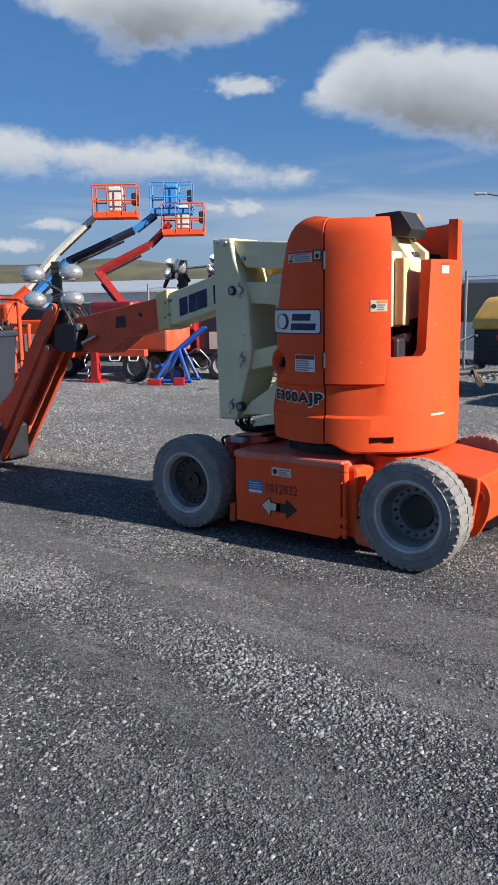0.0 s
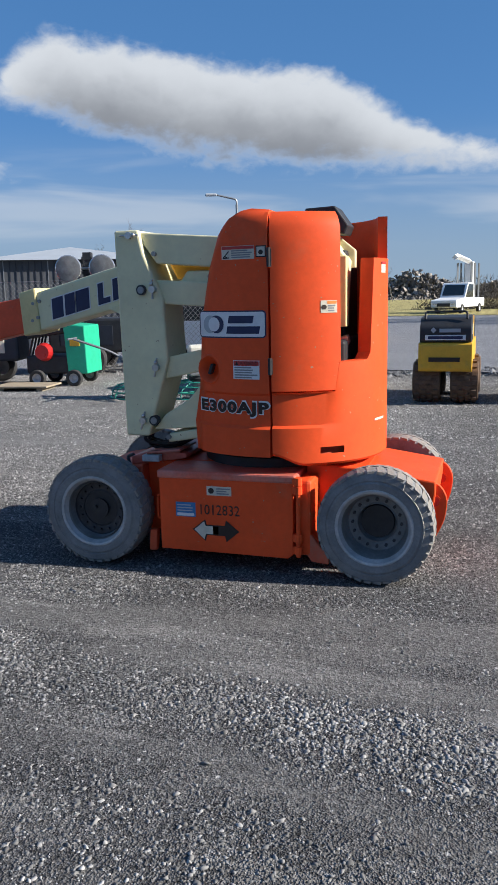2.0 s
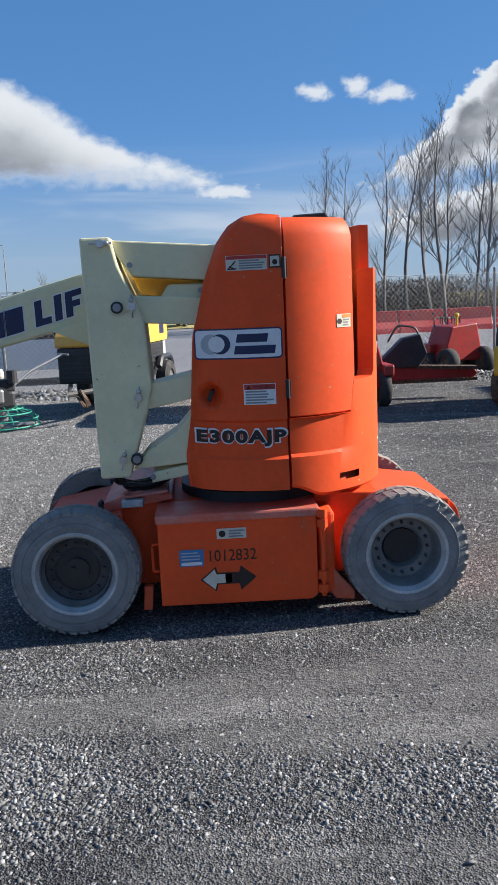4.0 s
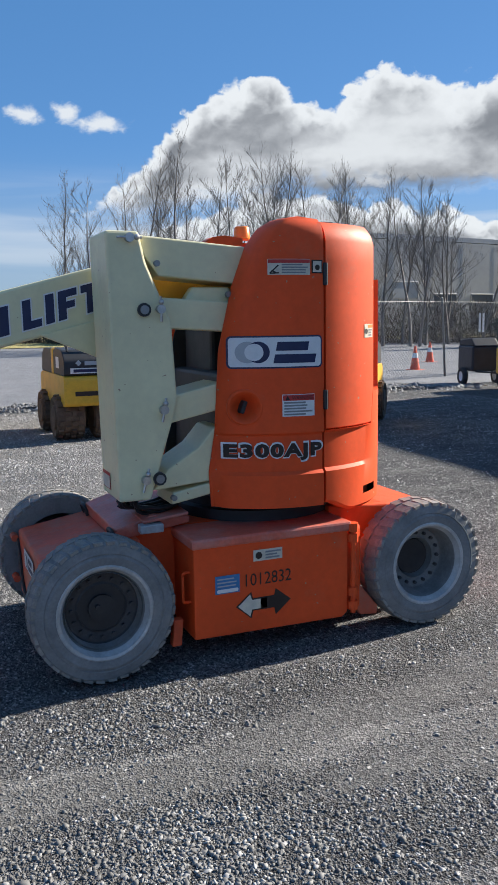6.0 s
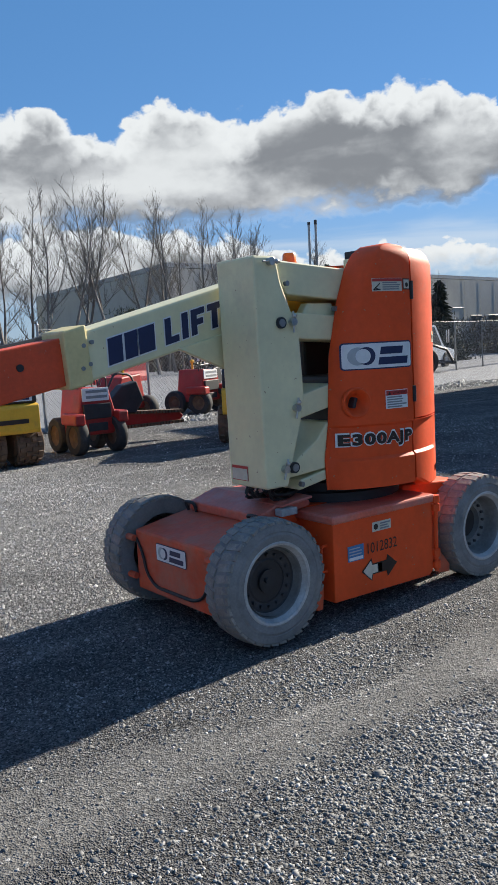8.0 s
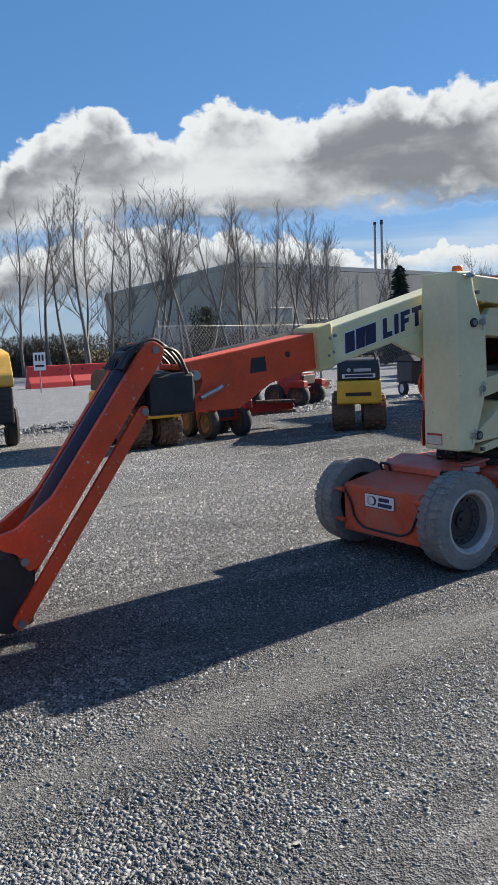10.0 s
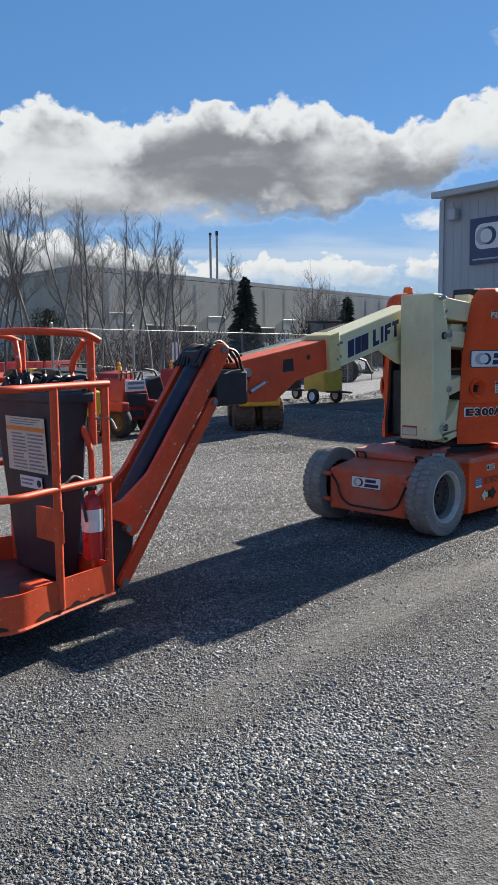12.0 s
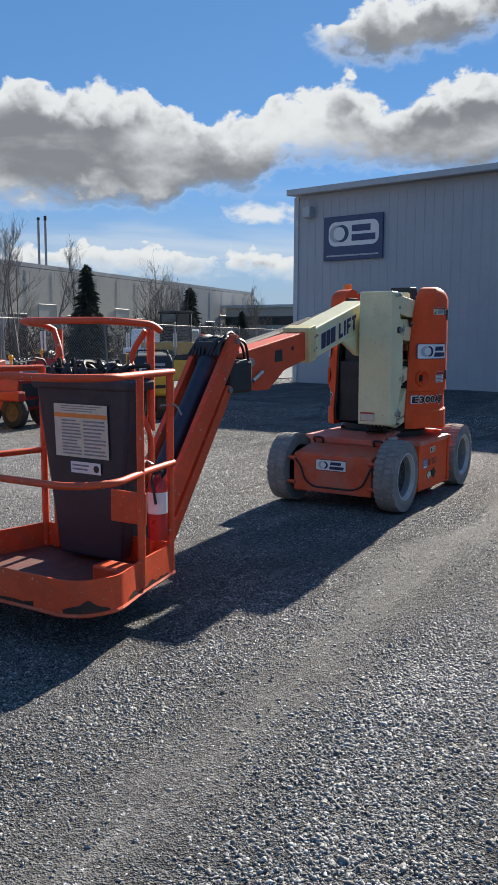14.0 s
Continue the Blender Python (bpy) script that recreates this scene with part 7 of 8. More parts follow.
def trencher(at, turn, chain=True):
    """Red ride-on trencher with its digging boom to one side."""
    t = thing("trencher", "dark red ride-on trencher with a muddy digging chain", "trencher", group="red trenchers", at=at, turn=turn)
    bm = BM()
    prism(bm, [(-0.45, 0.28), (0.45, 0.28), (0.42, 0.62), (0.30, 0.95), (-0.30, 1.0), (-0.38, 0.62)], -0.32, 0.32, "y", 0.03)
    part("body", bm, "red", t, "red steel body")
    bm = BM()
    box(bm, -0.30, 0.30, -0.36, -0.30, 0.52, 0.74, 0.01)
    box(bm, -0.2, 0.22, -0.345, -0.33, 0.34, 0.46, 0.005)
    part("grille", bm, "black", t)
    bm = BM()
    box(bm, -0.30, 0.28, -0.336, -0.318, 0.78, 0.97, 0.004)
    part("board", bm, "white", t, "white board with plain bars")
    bm = BM()
    for z in (0.82, 0.90):
        box(bm, -0.22, 0.24, -0.342, -0.334, z, z + 0.04)
    part("board_bar", bm, "bar_grey", t)
    bm = BM()
    for x in (-0.22, -0.08, 0.08, 0.2):
        tube(bm, rounded([(x - 0.03, -0.15, 0.98), (x - 0.03, -0.15, 1.12), (x + 0.05, -0.12, 1.15), (x + 0.06, -0.1, 1.0)], 0.04), 0.012, 5)
    tube(bm, rounded([(-0.30, -0.2, 0.95), (-0.34, -0.25, 1.08), (0.3, -0.25, 1.12), (0.33, -0.2, 0.95)], 0.06), 0.014, 6)
    part("lever", bm, "black", t)
    for x in (-0.42, 0.42):
        for y in (-0.28, 0.35):
            small_wheel(t, x, y, 0.27, 0.27, 0.2, "x", "tyre_black", "rust")
    bm = BM()
    box(bm, -0.58, -0.36, -0.5, 0.0, 0.45, 0.62, 0.03)
    box(bm, 0.36, 0.58, -0.5, 0.0, 0.45, 0.62, 0.03)
    pieces("fender", bm, "red", t)
    bm = BM()
    tube(bm, [(0.1, 0.2, 0.95), (0.1, 0.2, 1.15)], 0.025, 8)
    ball(bm, (0.1, 0.2, 1.16), 0.05, u=8, v=6)
    part("lamp", bm, "yellow", t)
    if chain:
        bm = BM()
        prism(bm, [(0.4, 0.30), (0.5, 0.52), (2.5, 0.46), (2.62, 0.36), (2.5, 0.28)], 0.35, 0.45, "y", 0.015)
        part("digging_boom", bm, "red", t, "long red digging boom")
        bm = BM()
        for i in range(26):
            x = 0.55 + 0.08 * i
            for z in (0.52 - 0.025 * i / 8, 0.27):
                box(bm, x - 0.03, x + 0.03, 0.30, 0.50, z - 0.02, z + 0.03)
        tagged(part("digging_chain", bm, "rust", t), kind="stuff")
        bm = BM()
        prism(bm, [(0.5, 0.6), (1.0, 0.95), (1.35, 1.0), (1.5, 0.7), (1.3, 0.5), (0.6, 0.5)], 0.2, 0.42, "y", 0.02)
        tube(bm, rounded([(0.7, 0.3, 0.9), (0.9, 0.3, 1.15), (1.3, 0.3, 1.1), (1.4, 0.3, 0.8)], 0.1), 0.02, 6)
        part("engine", bm, "black", t)
    return t


def compressor(at, turn):
    c = thing("air_compressor", "towable air compressor with yellow hood and black body", "compressor", at=at, turn=turn)
    bm = BM()
    prism(bm, rounded_outline([(-1.0, 1.02), (-0.98, 1.18), (-0.6, 1.52), (0.75, 1.60), (1.0, 1.42), (1.05, 1.02)], 0.10), -0.62, 0.62, "y", 0.06)
    part("hood", bm, "yellow_tarp", c, "yellow moulded hood")
    bm = BM()
    box(bm, -0.98, 0.80, -0.60, 0.60, 0.48, 1.02, 0.03)
    part("body", bm, "black", c, "black louvred body")
    bm = BM()
    for i in range(6):
        box(bm, -0.85, 0.55, -0.615, -0.60, 0.56 + 0.07 * i, 0.585 + 0.07 * i)
        box(bm, -0.995, -0.98, -0.52, 0.52, 0.56 + 0.07 * i, 0.585 + 0.07 * i)
    tagged(part("louvre", bm, "bin", c), kind="stuff")
    bm = BM()
    box(bm, 0.80, 1.02, -0.58, 0.58, 0.72, 1.02, 0.02)
    part("end_panel", bm, "siding_trim", c)
    bm = BM()
    box(bm, 0.50, 0.78, -0.625, -0.605, 1.14, 1.4, 0.004)
    part("badge_panel", bm, "navy", c)
    for s in (-1, 1):
        small_wheel(c, 0.55, s * 0.68, 0.35, 0.35, 0.2, "y", "tyre_black", "rim_mid")
        bm = BM()
        tube(bm, rounded([(0.12, s * 0.68, 0.62), (0.25, s * 0.68, 0.76), (0.85, s * 0.68, 0.76), (0.98, s * 0.68, 0.60)], 0.1), 0.05, 6)
        part("mudguard", bm, "bin", c)
    bm = BM()
    tube(bm, [(-0.9, -0.45, 0.45), (-2.2, 0, 0.45), (-0.9, 0.45, 0.45)], 0.04, 6)
    part("drawbar", bm, "black", c)
    bm = BM()
    tube(bm, [(-1.40, -0.15, 0.85), (-1.25, -0.22, 0.45), (-1.20, -0.24, 0.02)], 0.03, 8)
    box(bm, -1.27, -1.13, -0.31, -0.17, 0.0, 0.02, 0.004)
    part("jack", bm, "galv", c, "galvanised jack stand")
    bm = BM()
    ball(bm, (-1.43, -0.15, 0.93), 0.045)
    part("jack_knob", bm, "extred", c)
    bm = BM()
    rng = random.Random(6)
    for i in range(5):
        tube(bm, rounded([(-2.0, -0.1, 0.5), (-1.95 + rng.uniform(-0.1, 0.1), -0.2, 0.3), (-1.8 + rng.uniform(-0.1, 0.1), -0.1, 0.2), (-1.7, 0.1, 0.42)], 0.1), 0.012, 5)
    part("chain", bm, "rust", c)
    return c


def light_tower(at, turn, mast=1.0, bowls=((-0.35, 2.2), (0.35, 2.2)), label="folded towable light tower with silver lamp bowls", slim=False):
    t = thing("light_tower", label, "light tower", group="light towers", at=at, turn=turn)
    bm = BM()
    box(bm, -0.8, 0.8, -0.5, 0.5, 0.45, 1.15, 0.05)
    part("cabinet", bm, "black", t)
    bm = BM()
    box(bm, -0.55, 0.55, -0.505, -0.49, 0.6, 1.0, 0.01)
    part("panel", bm, "bin", t)
    for s in (-1, 1):
        small_wheel(t, 0.1, s * 0.6, 0.32, 0.32, 0.18, "y", "tyre_black", "rim")
    bm = BM()
    box(bm, -0.09, 0.09, -0.09, 0.09, 1.1, 2.5, 0.01)
    for k in range(9):
        box(bm, -0.11, 0.11, -0.11, -0.09, 1.15 + 0.15 * k, 1.21 + 0.15 * k)
    part("mast", bm, "black", t, "black lattice mast")
    bm = BM()
    tube(bm, [(bowls[0][0], -0.1, bowls[0][1]), (bowls[-1][0], -0.1, bowls[-1][1])], 0.03, 6)
    part("cross_arm", bm, "galv", t)
    for x, z in bowls:
        b = part_empty("lamp", t)
        if slim:
            for k, (ox, tilt) in enumerate(((-0.14, 35), (0.16, -30), (0.02, 8))):
                q = Matrix.Translation((x + ox, -0.2 - 0.1 * k, z - 0.12 + 0.12 * k)) @ Matrix.Rotation(radians(tilt), 4, "Y") @ Matrix.Rotation(radians(20), 4, "X")
                bm = BM()
                lathe(bm, [(0.001, -0.13), (0.06, -0.12), (0.13, -0.05), (0.17, 0.05), (0.165, 0.05), (0.12, -0.03), (0.001, -0.08)], q, 18)
                part("bowl", bm, "silver", b, smooth=50)
                bm = BM()
                cyl(bm, q @ Vector((0, 0, -0.13)), q @ Vector((0, 0, -0.36)), 0.05, 0.04, 10)
                part("socket", bm, "black", b)
            continue
        if len(bowls) == 2:
            q = Matrix.Translation((x, -0.2, z)) @ Matrix.Rotation(radians(90), 4, "X")
            bm = BM()
            lathe(bm, [(0.255, 0.10), (0.275, 0.09), (0.26, 0.0), (0.17, -0.14), (0.001, -0.19)], q, 28)
            part("bowl", bm, "silver", b, smooth=50)
            bm = BM()
            lathe(bm, [(0.255, 0.10), (0.15, 0.115), (0.001, 0.12)], q, 28)
            part("lens", bm, "rim_mid", b, "dull grey lens", smooth=50)
            bm = BM()
            cyl(bm, (x, 0.0, z), (x, 0.16, z), 0.08, n=10)
            part("socket", bm, "black", b)
            continue
        bm = BM()
        ball(bm, (x, -0.25, z), 0.27, 1, 0.8, 0.72, 18, 12)
        part("bowl", bm, "silver", b, smooth=60)
        bm = BM()
        cyl(bm, (x, -0.05, z), (x, 0.1, z), 0.1, n=10)
        part("socket", bm, "black", b)
    bm = BM()
    tube(bm, [(0.8, -0.3, 0.5), (1.9, 0, 0.5), (0.8, 0.3, 0.5)], 0.035, 6)
    cyl(bm, (1.7, 0, 0.0), (1.7, 0, 0.75), 0.035, n=8)
    part("drawbar", bm, "black", t)
    return t


def far_boom(at, colour, arm_colour, elbow, tip, basket_at, turn, bcol, label):
    """A raised boom lift standing farther back; all points are in world metres."""
    b = thing("boom_lift", label, "boom lift", group="raised boom lifts", at=(0, 0, 0))
    x, y, z = at
    bm = BM()
    box(bm, x - 1.1, x + 1.1, y - 0.6, y + 0.6, 0.45, 0.9, 0.06)
    part("chassis", bm, colour, b)
    bm = BM()
    box(bm, x - 0.8, x + 0.9, y - 0.65, y + 0.65, 0.92, 1.62, 0.12)
    part("hood", bm, colour, b)
    for sx in (-0.8, 0.8):
        for sy in (-0.6, 0.6):
            small_wheel(b, x + sx, y + sy, 0.4, 0.4, 0.28, "y", "tyre_black", "rim")
    for k, (p, q, w) in enumerate((((x, y, 1.5), elbow[0], 0.13), (elbow[0], elbow[1], 0.11), (elbow[1], tip, 0.09))):
        bm = BM()
        tube(bm, [p, q], w, 4)
        part("boom_section", bm, arm_colour[k], b)
        bm = BM()
        off = Vector((0, 0, -w * 1.5))
        tube(bm, [Vector(p).lerp(Vector(q), 0.15) + off, Vector(p).lerp(Vector(q), 0.85) + off], w * 0.35, 6)
        part("ram", bm, "black", b)
    c = part_empty("basket", b)
    bx, by, bz = basket_at
    R = Matrix.Translation((bx, by, bz)) @ Matrix.Rotation(radians(turn), 4, "Z")
    W, D = 0.58, 0.30
    bm = BM()
    g = box(bm, -W, W, -D, D, -0.03, 0.13, 0.02)
    moved(bm, lambda v: R @ v)
    part("floor", bm, bcol, c)
    for zz in (0.42, 0.82):
        bm = BM()
        tube(bm, [R @ Vector(v) for v in ((-W, -D, zz), (W, -D, zz), (W, D, zz), (-W, D, zz))], 0.02, 5, closed=True)
        part("rail", bm, bcol, c)
    for px in (-W, -W / 3, W / 3, W):
        for py in (-D, D):
            bm = BM()
            tube(bm, [R @ Vector((px, py, 0.05)), R @ Vector((px, py, 0.82))], 0.017, 5)
            part("post", bm, bcol, c)
    bm = BM()
    box(bm, -0.2, 0.18, -0.15, 0.2, 0.15, 0.8, 0.05)
    moved(bm, lambda v: R @ v)
    part("console", bm, "skyblue" if bcol == "skyblue" else "tankwhite", c)
    bm = BM()
    box(bm, 0.45, 0.6, -0.3, 0.1, 0.3, 0.6, 0.03)
    moved(bm, lambda v: R @ v)
    part("control_box", bm, "black", c)
    return b


def generator(at, turn):
    g = thing("generator", "green and black portable welder generator with red engine", "generator", at=at, turn=turn)
    bm = BM()
    prism(bm, [(0.18, 0.22), (0.55, 0.22), (0.52, 1.08), (0.12, 1.12)], -0.4, 0.4, "y", 0.02)
    part("panel_case", bm, "green", g, "green control case")
    bm = BM()
    box(bm, 0.24, 0.42, -0.415, -0.40, 0.72, 0.84, 0.004)
    part("sticker", bm, "yellow", g)
    bm = BM()
    box(bm, -0.62, 0.2, -0.38, 0.38, 0.22, 0.55, 0.04)
    prism(bm, [(-0.60, 0.85), (0.15, 0.95), (0.12, 1.16), (-0.2, 1.2), (-0.58, 1.05)], -0.36, 0.36, "y", 0.04)
    for i in range(5):
        tube(bm, [(-0.6, -0.3 + 0.15 * i, 0.5), (-0.45, -0.3 + 0.15 * i, 1.0)], 0.02, 5)
    part("engine", bm, "black", g, "black engine block")
    bm = BM()
    cyl(bm, (-0.25, -0.38, 0.62), (-0.25, -0.52, 0.62), 0.17, 0.13, 16)
    part("recoil_starter", bm, "extred", g)
    for x in (-0.4, 0.3):
        for s in (-1, 1):
            small_wheel(g, x, s * 0.42, 0.15, 0.15, 0.1)
    bm = BM()
    box(bm, -0.9, 0.1, -1.25, -0.55, 0.06, 0.09, 0.004)
    tagged(part("plywood_sheet", bm, "wood"), "weathered plywood sheet lying on the gravel", "board").matrix_basis = pose(*at, 0, 0, turn)
    bm = BM()
    box(bm, -0.8, -0.7, -1.2, -0.6, 0.0, 0.06)
    box(bm, -0.1, 0.0, -1.2, -0.6, 0.0, 0.06)
    tagged(part("timber_block", bm, "wood"), "short timber blocks under the plywood", "timber").matrix_basis = pose(*at, 0, 0, turn)


def trowel(at, turn):
    t = thing("power_trowel", "power trowel with green guard rings and black engine", "power trowel", group="power trowels", at=at, turn=turn)
    for k, (r, z) in enumerate(((0.52, 0.04), (0.50, 0.13), (0.42, 0.21), (0.30, 0.27))):
        bm = BM()
        tube(bm, [(r * math.cos(2 * math.pi * i / 28), r * math.sin(2 * math.pi * i / 28), z) for i in range(28)], 0.011, 5, closed=True)
        part("guard_ring", bm, "teal", t)
    for i in range(8):
        a = 2 * math.pi * i / 8
        bm = BM()
        tube(bm, [(0.52 * math.cos(a), 0.52 * math.sin(a), 0.04), (0.47 * math.cos(a), 0.47 * math.sin(a), 0.17), (0.16 * math.cos(a), 0.16 * math.sin(a), 0.30)], 0.010, 5)
        part("spoke", bm, "teal", t)
    bm = BM()
    box(bm, -0.18, 0.18, -0.15, 0.15, 0.28, 0.52, 0.04)
    cyl(bm, (-0.05, -0.2, 0.45), (-0.05, 0.2, 0.45), 0.14, n=14)
    box(bm, -0.12, 0.2, -0.12, 0.12, 0.5, 0.68, 0.03)
    part("engine", bm, "black", t)
    bm = BM()
    cyl(bm, (0, 0, 0.1), (0, 0, 0.34), 0.09, 0.13, 12)
    box(bm, -0.2, 0.0, -0.24, -0.1, 0.36, 0.56, 0.03)
    part("gearbox", bm, "galv", t)
    bm = BM()
    box(bm, -0.16, 0.12, 0.05, 0.2, 0.66, 0.82, 0.05)
    part("fuel_tank", bm, "tankwhite", t, "milky white fuel tank")
    bm = BM()
    cyl(bm, (0.16, -0.12, 0.62), (0.16, -0.12, 0.80), 0.075, n=14)
    tube(bm, rounded([(-0.1, -0.1, 0.6), (-0.3, -0.15, 0.72), (-0.25, -0.1, 0.9)], 0.08), 0.022, 6)
    pieces("air_filter", bm, "black", t)
    bm = BM()
    tube(bm, rounded([(0.0, 0.1, 0.4), (-0.35, 0.3, 0.8), (-0.55, 0.35, 1.02)], 0.1), 0.022, 6)
    tube(bm, [(-0.55, 0.18, 1.02), (-0.55, 0.55, 1.05)], 0.02, 6)
    part("lift_bar", bm, "black", t)
    bm = BM()
    tube(bm, rounded([(0.1, 0, 0.5), (0.5, 0.1, 0.75), (1.05, 0.2, 0.95)], 0.1), 0.02, 6)
    tube(bm, [(1.05, 0.0, 0.95), (1.05, 0.42, 0.95)], 0.016, 6)
    part("handle", bm, "galv", t)
    bm = BM()
    for i in range(4):
        box(bm, 0.06, 0.44, -0.05, 0.05, 0.02, 0.03, 0, Matrix.Rotation(0.15, 4, "X"))
        bmesh.ops.rotate(bm, verts=bm.verts, matrix=Matrix.Rotation(math.pi / 2, 3, "Z"))
    part("blade", bm, "galv", t)
    return t


def tilt_stand(at, turn):
    s = thing("tow_dolly", "blue and red tubular towing dolly", "dolly", at=at, turn=turn)
    bm = BM()
    for y in (-0.3, 0.3):
        tube(bm, [(-0.45, y, 0.12), (0.5, y, 0.12)], 0.045, 6)
        tube(bm, [(-0.4, y, 0.12), (0.0, y * 0.6, 0.75), (0.75, y * 0.3, 1.35)], 0.045, 6)
        tube(bm, [(0.45, y, 0.12), (0.15, y * 0.5, 0.85)], 0.04, 6)
    tube(bm, [(-0.4, -0.3, 0.45), (-0.4, 0.3, 0.45)], 0.04, 6)
    part("frame", bm, "blue", s, "blue tubular frame")
    bm = BM()
    box(bm, -0.6, -0.25, -0.36, -0.2, 0.0, 0.16, 0.03)
    box(bm, 0.05, 0.35, -0.36, -0.22, 0.0, 0.2, 0.03)
    pieces("foot", bm, "extred", s)
    for y in (-0.15, 0.15):
        small_wheel(s, 0.1, y, 0.25, 0.2, 0.1, "y", "tyre_black", "blue")
    bm = BM()
    tube(bm, rounded([(0.3, 0, 0.7), (0.6, -0.1, 0.9), (0.9, 0.1, 0.5), (0.6, 0.2, 0.3), (0.4, 0.1, 0.6)], 0.2), 0.018, 6)
    part("hose", bm, "galv", s)
    return s


def jack_trailer(at, turn):
    """The nose of a small trailer: red jack post with a chain, and an orange cross beam."""
    t = thing("trailer_nose", "red trailer jack post with a chain and orange beam", "trailer", at=at, turn=turn)
    bm = BM()
    prism(bm, [(-0.09, 0.06), (0.09, 0.06), (0.07, 0.95), (-0.05, 0.95)], -0.06, 0.06, "y", 0.01)
    box(bm, -0.2, 0.2, -0.14, 0.14, 0.0, 0.06, 0.01)
    part("jack_post", bm, "extred", t)
    bm = BM()
    box(bm, 0.05, 1.15, 0.02, 0.16, 0.52, 0.66, 0.01)
    part("beam", bm, "orange_worn", t)
    bm = BM()
    tube(bm, rounded([(0.35, 0.0, 0.53), (0.37, -0.02, 0.44), (0.58, -0.02, 0.44), (0.6, 0.0, 0.53)], 0.03), 0.014, 6)
    tube(bm, rounded([(0.8, 0.0, 0.53), (0.82, -0.02, 0.44), (1.0, -0.02, 0.44), (1.02, 0.0, 0.53)], 0.03), 0.014, 6)
    pieces("grab_bar", bm, "white_paint", t)
    bm = BM()
    for k in range(14):
        z, o = 0.75 - 0.05 * k, 0.05 * math.sin(k * 0.7)
        d = Vector((0.02, 0, 0.03)) if k % 2 else Vector((0, 0.02, 0.03))
        c = Vector((-0.17 + o, -0.05, max(0.03, z)))
        tube(bm, [c - d, c + d], 0.009, 5)
    tagged(part("chain", bm, "galv", t), kind="stuff")
    for y in (0.35, 1.1):
        small_wheel(t, 0.75, y, 0.3, 0.3, 0.2, "y", "tyre_black", "rim_mid")
    bm = BM()
    box(bm, 0.1, 1.5, 0.3, 1.25, 0.6, 1.15, 0.05)
    part("body", bm, "orange_dusty", t)
    return t


def car(at, turn, paint, name="parked_car", label="", tall=1.45, length=4.4, pick=False):
    c = thing(name, label, "car" if not pick else "truck", at=at, turn=turn)
    L, W = length / 2, 0.88
    bm = BM()
    if pick:
        side = [(-L, 0.45), (L, 0.45), (L, 0.95), (L * 0.45, 1.08), (L * 0.22, tall), (-L * 0.20, tall), (-L * 0.25, 1.05), (-L, 1.05)]
    else:
        side = [(-L, 0.35), (L, 0.35), (L, 0.75), (L * 0.55, 0.95), (L * 0.20, tall), (-L * 0.50, tall - 0.02), (-L * 0.92, 0.98), (-L, 0.9)]
    prism(bm, rounded_outline(side, 0.10), -W, W, "y", 0.06)
    part("body", bm, paint, c)
    bm = BM()
    if pick:
        q = [(L * 0.40, 1.10), (L * 0.19, tall - 0.1), (-L * 0.16, tall - 0.1), (-L * 0.16, 1.10)]
    else:
        q = [(L * 0.46, 0.98), (L * 0.17, tall - 0.09), (-L * 0.47, tall - 0.1), (-L * 0.80, 1.0)]
    prism(bm, q, -W - 0.006, W + 0.006, "y", 0.02)
    part("side_window", bm, "glass", c)
    bm = BM()
    a, b = (side[3], side[4])
    lo = (a[0] + (b[0] - a[0]) * 0.15, a[1] + (b[1] - a[1]) * 0.15)
    hi = (a[0] + (b[0] - a[0]) * 0.85, a[1] + (b[1] - a[1]) * 0.85)
    n = Vector((b[1] - a[1], 0, a[0] - b[0])).normalized() * 0.015
    bm.faces.new([bm.verts.new(p) for p in ((lo[0] + n.x, -W * 0.85, lo[1] + n.z), (lo[0] + n.x, W * 0.85, lo[1] + n.z), (hi[0] + n.x, W * 0.8, hi[1] + n.z), (hi[0] + n.x, -W * 0.8, hi[1] + n.z))])
    part("windscreen", bm, "glass", c)
    for x in (-L * 0.62, L * 0.62):
        for s in (-1, 1):
            small_wheel(c, x, s * W * 0.94, 0.34, 0.34, 0.22)
    for s in (-1, 1):
        bm = BM()
        box(bm, L - 0.05, L + 0.02, s * W * 0.7 - 0.14, s * W * 0.7 + 0.14, 0.66, 0.80, 0.02)
        part("headlight", bm, "silver", c)
        bm = BM()
        box(bm, -L - 0.02, -L + 0.05, s * W * 0.75 - 0.1, s * W * 0.75 + 0.1, 0.7, 0.9, 0.02)
        part("tail_light", bm, "extred", c)
    bm = BM()
    box(bm, L - 0.02, L + 0.03, -0.45, 0.45, 0.52, 0.74, 0.01)
    part("grille", bm, "black", c)
    return c


def bucket_truck(at, turn):
    c = car(at, turn, "white_paint", "utility_truck", "white utility truck with a lattice drill mast behind the cab", 2.1, 6.5, True)
    bm = BM()
    box(bm, -2.6, -2.2, -0.3, 0.3, 1.0, 3.6, 0.04)
    tube(bm, [(-2.4, 0, 3.6), (0.5, 0, 3.9), (1.0, 0, 3.8)], 0.2, 4)
    part("boom", bm, "white_paint", c)
    bm = BM()
    for x in (-3.0, -2.0, -1.2):
        tube(bm, [(x, -0.5, 1.0), (x, -0.5, 3.5)], 0.07, 4)
        tube(bm, [(x, 0.5, 1.0), (x, 0.5, 3.5)], 0.07, 4)
    part("rack", bm, "galv", c)


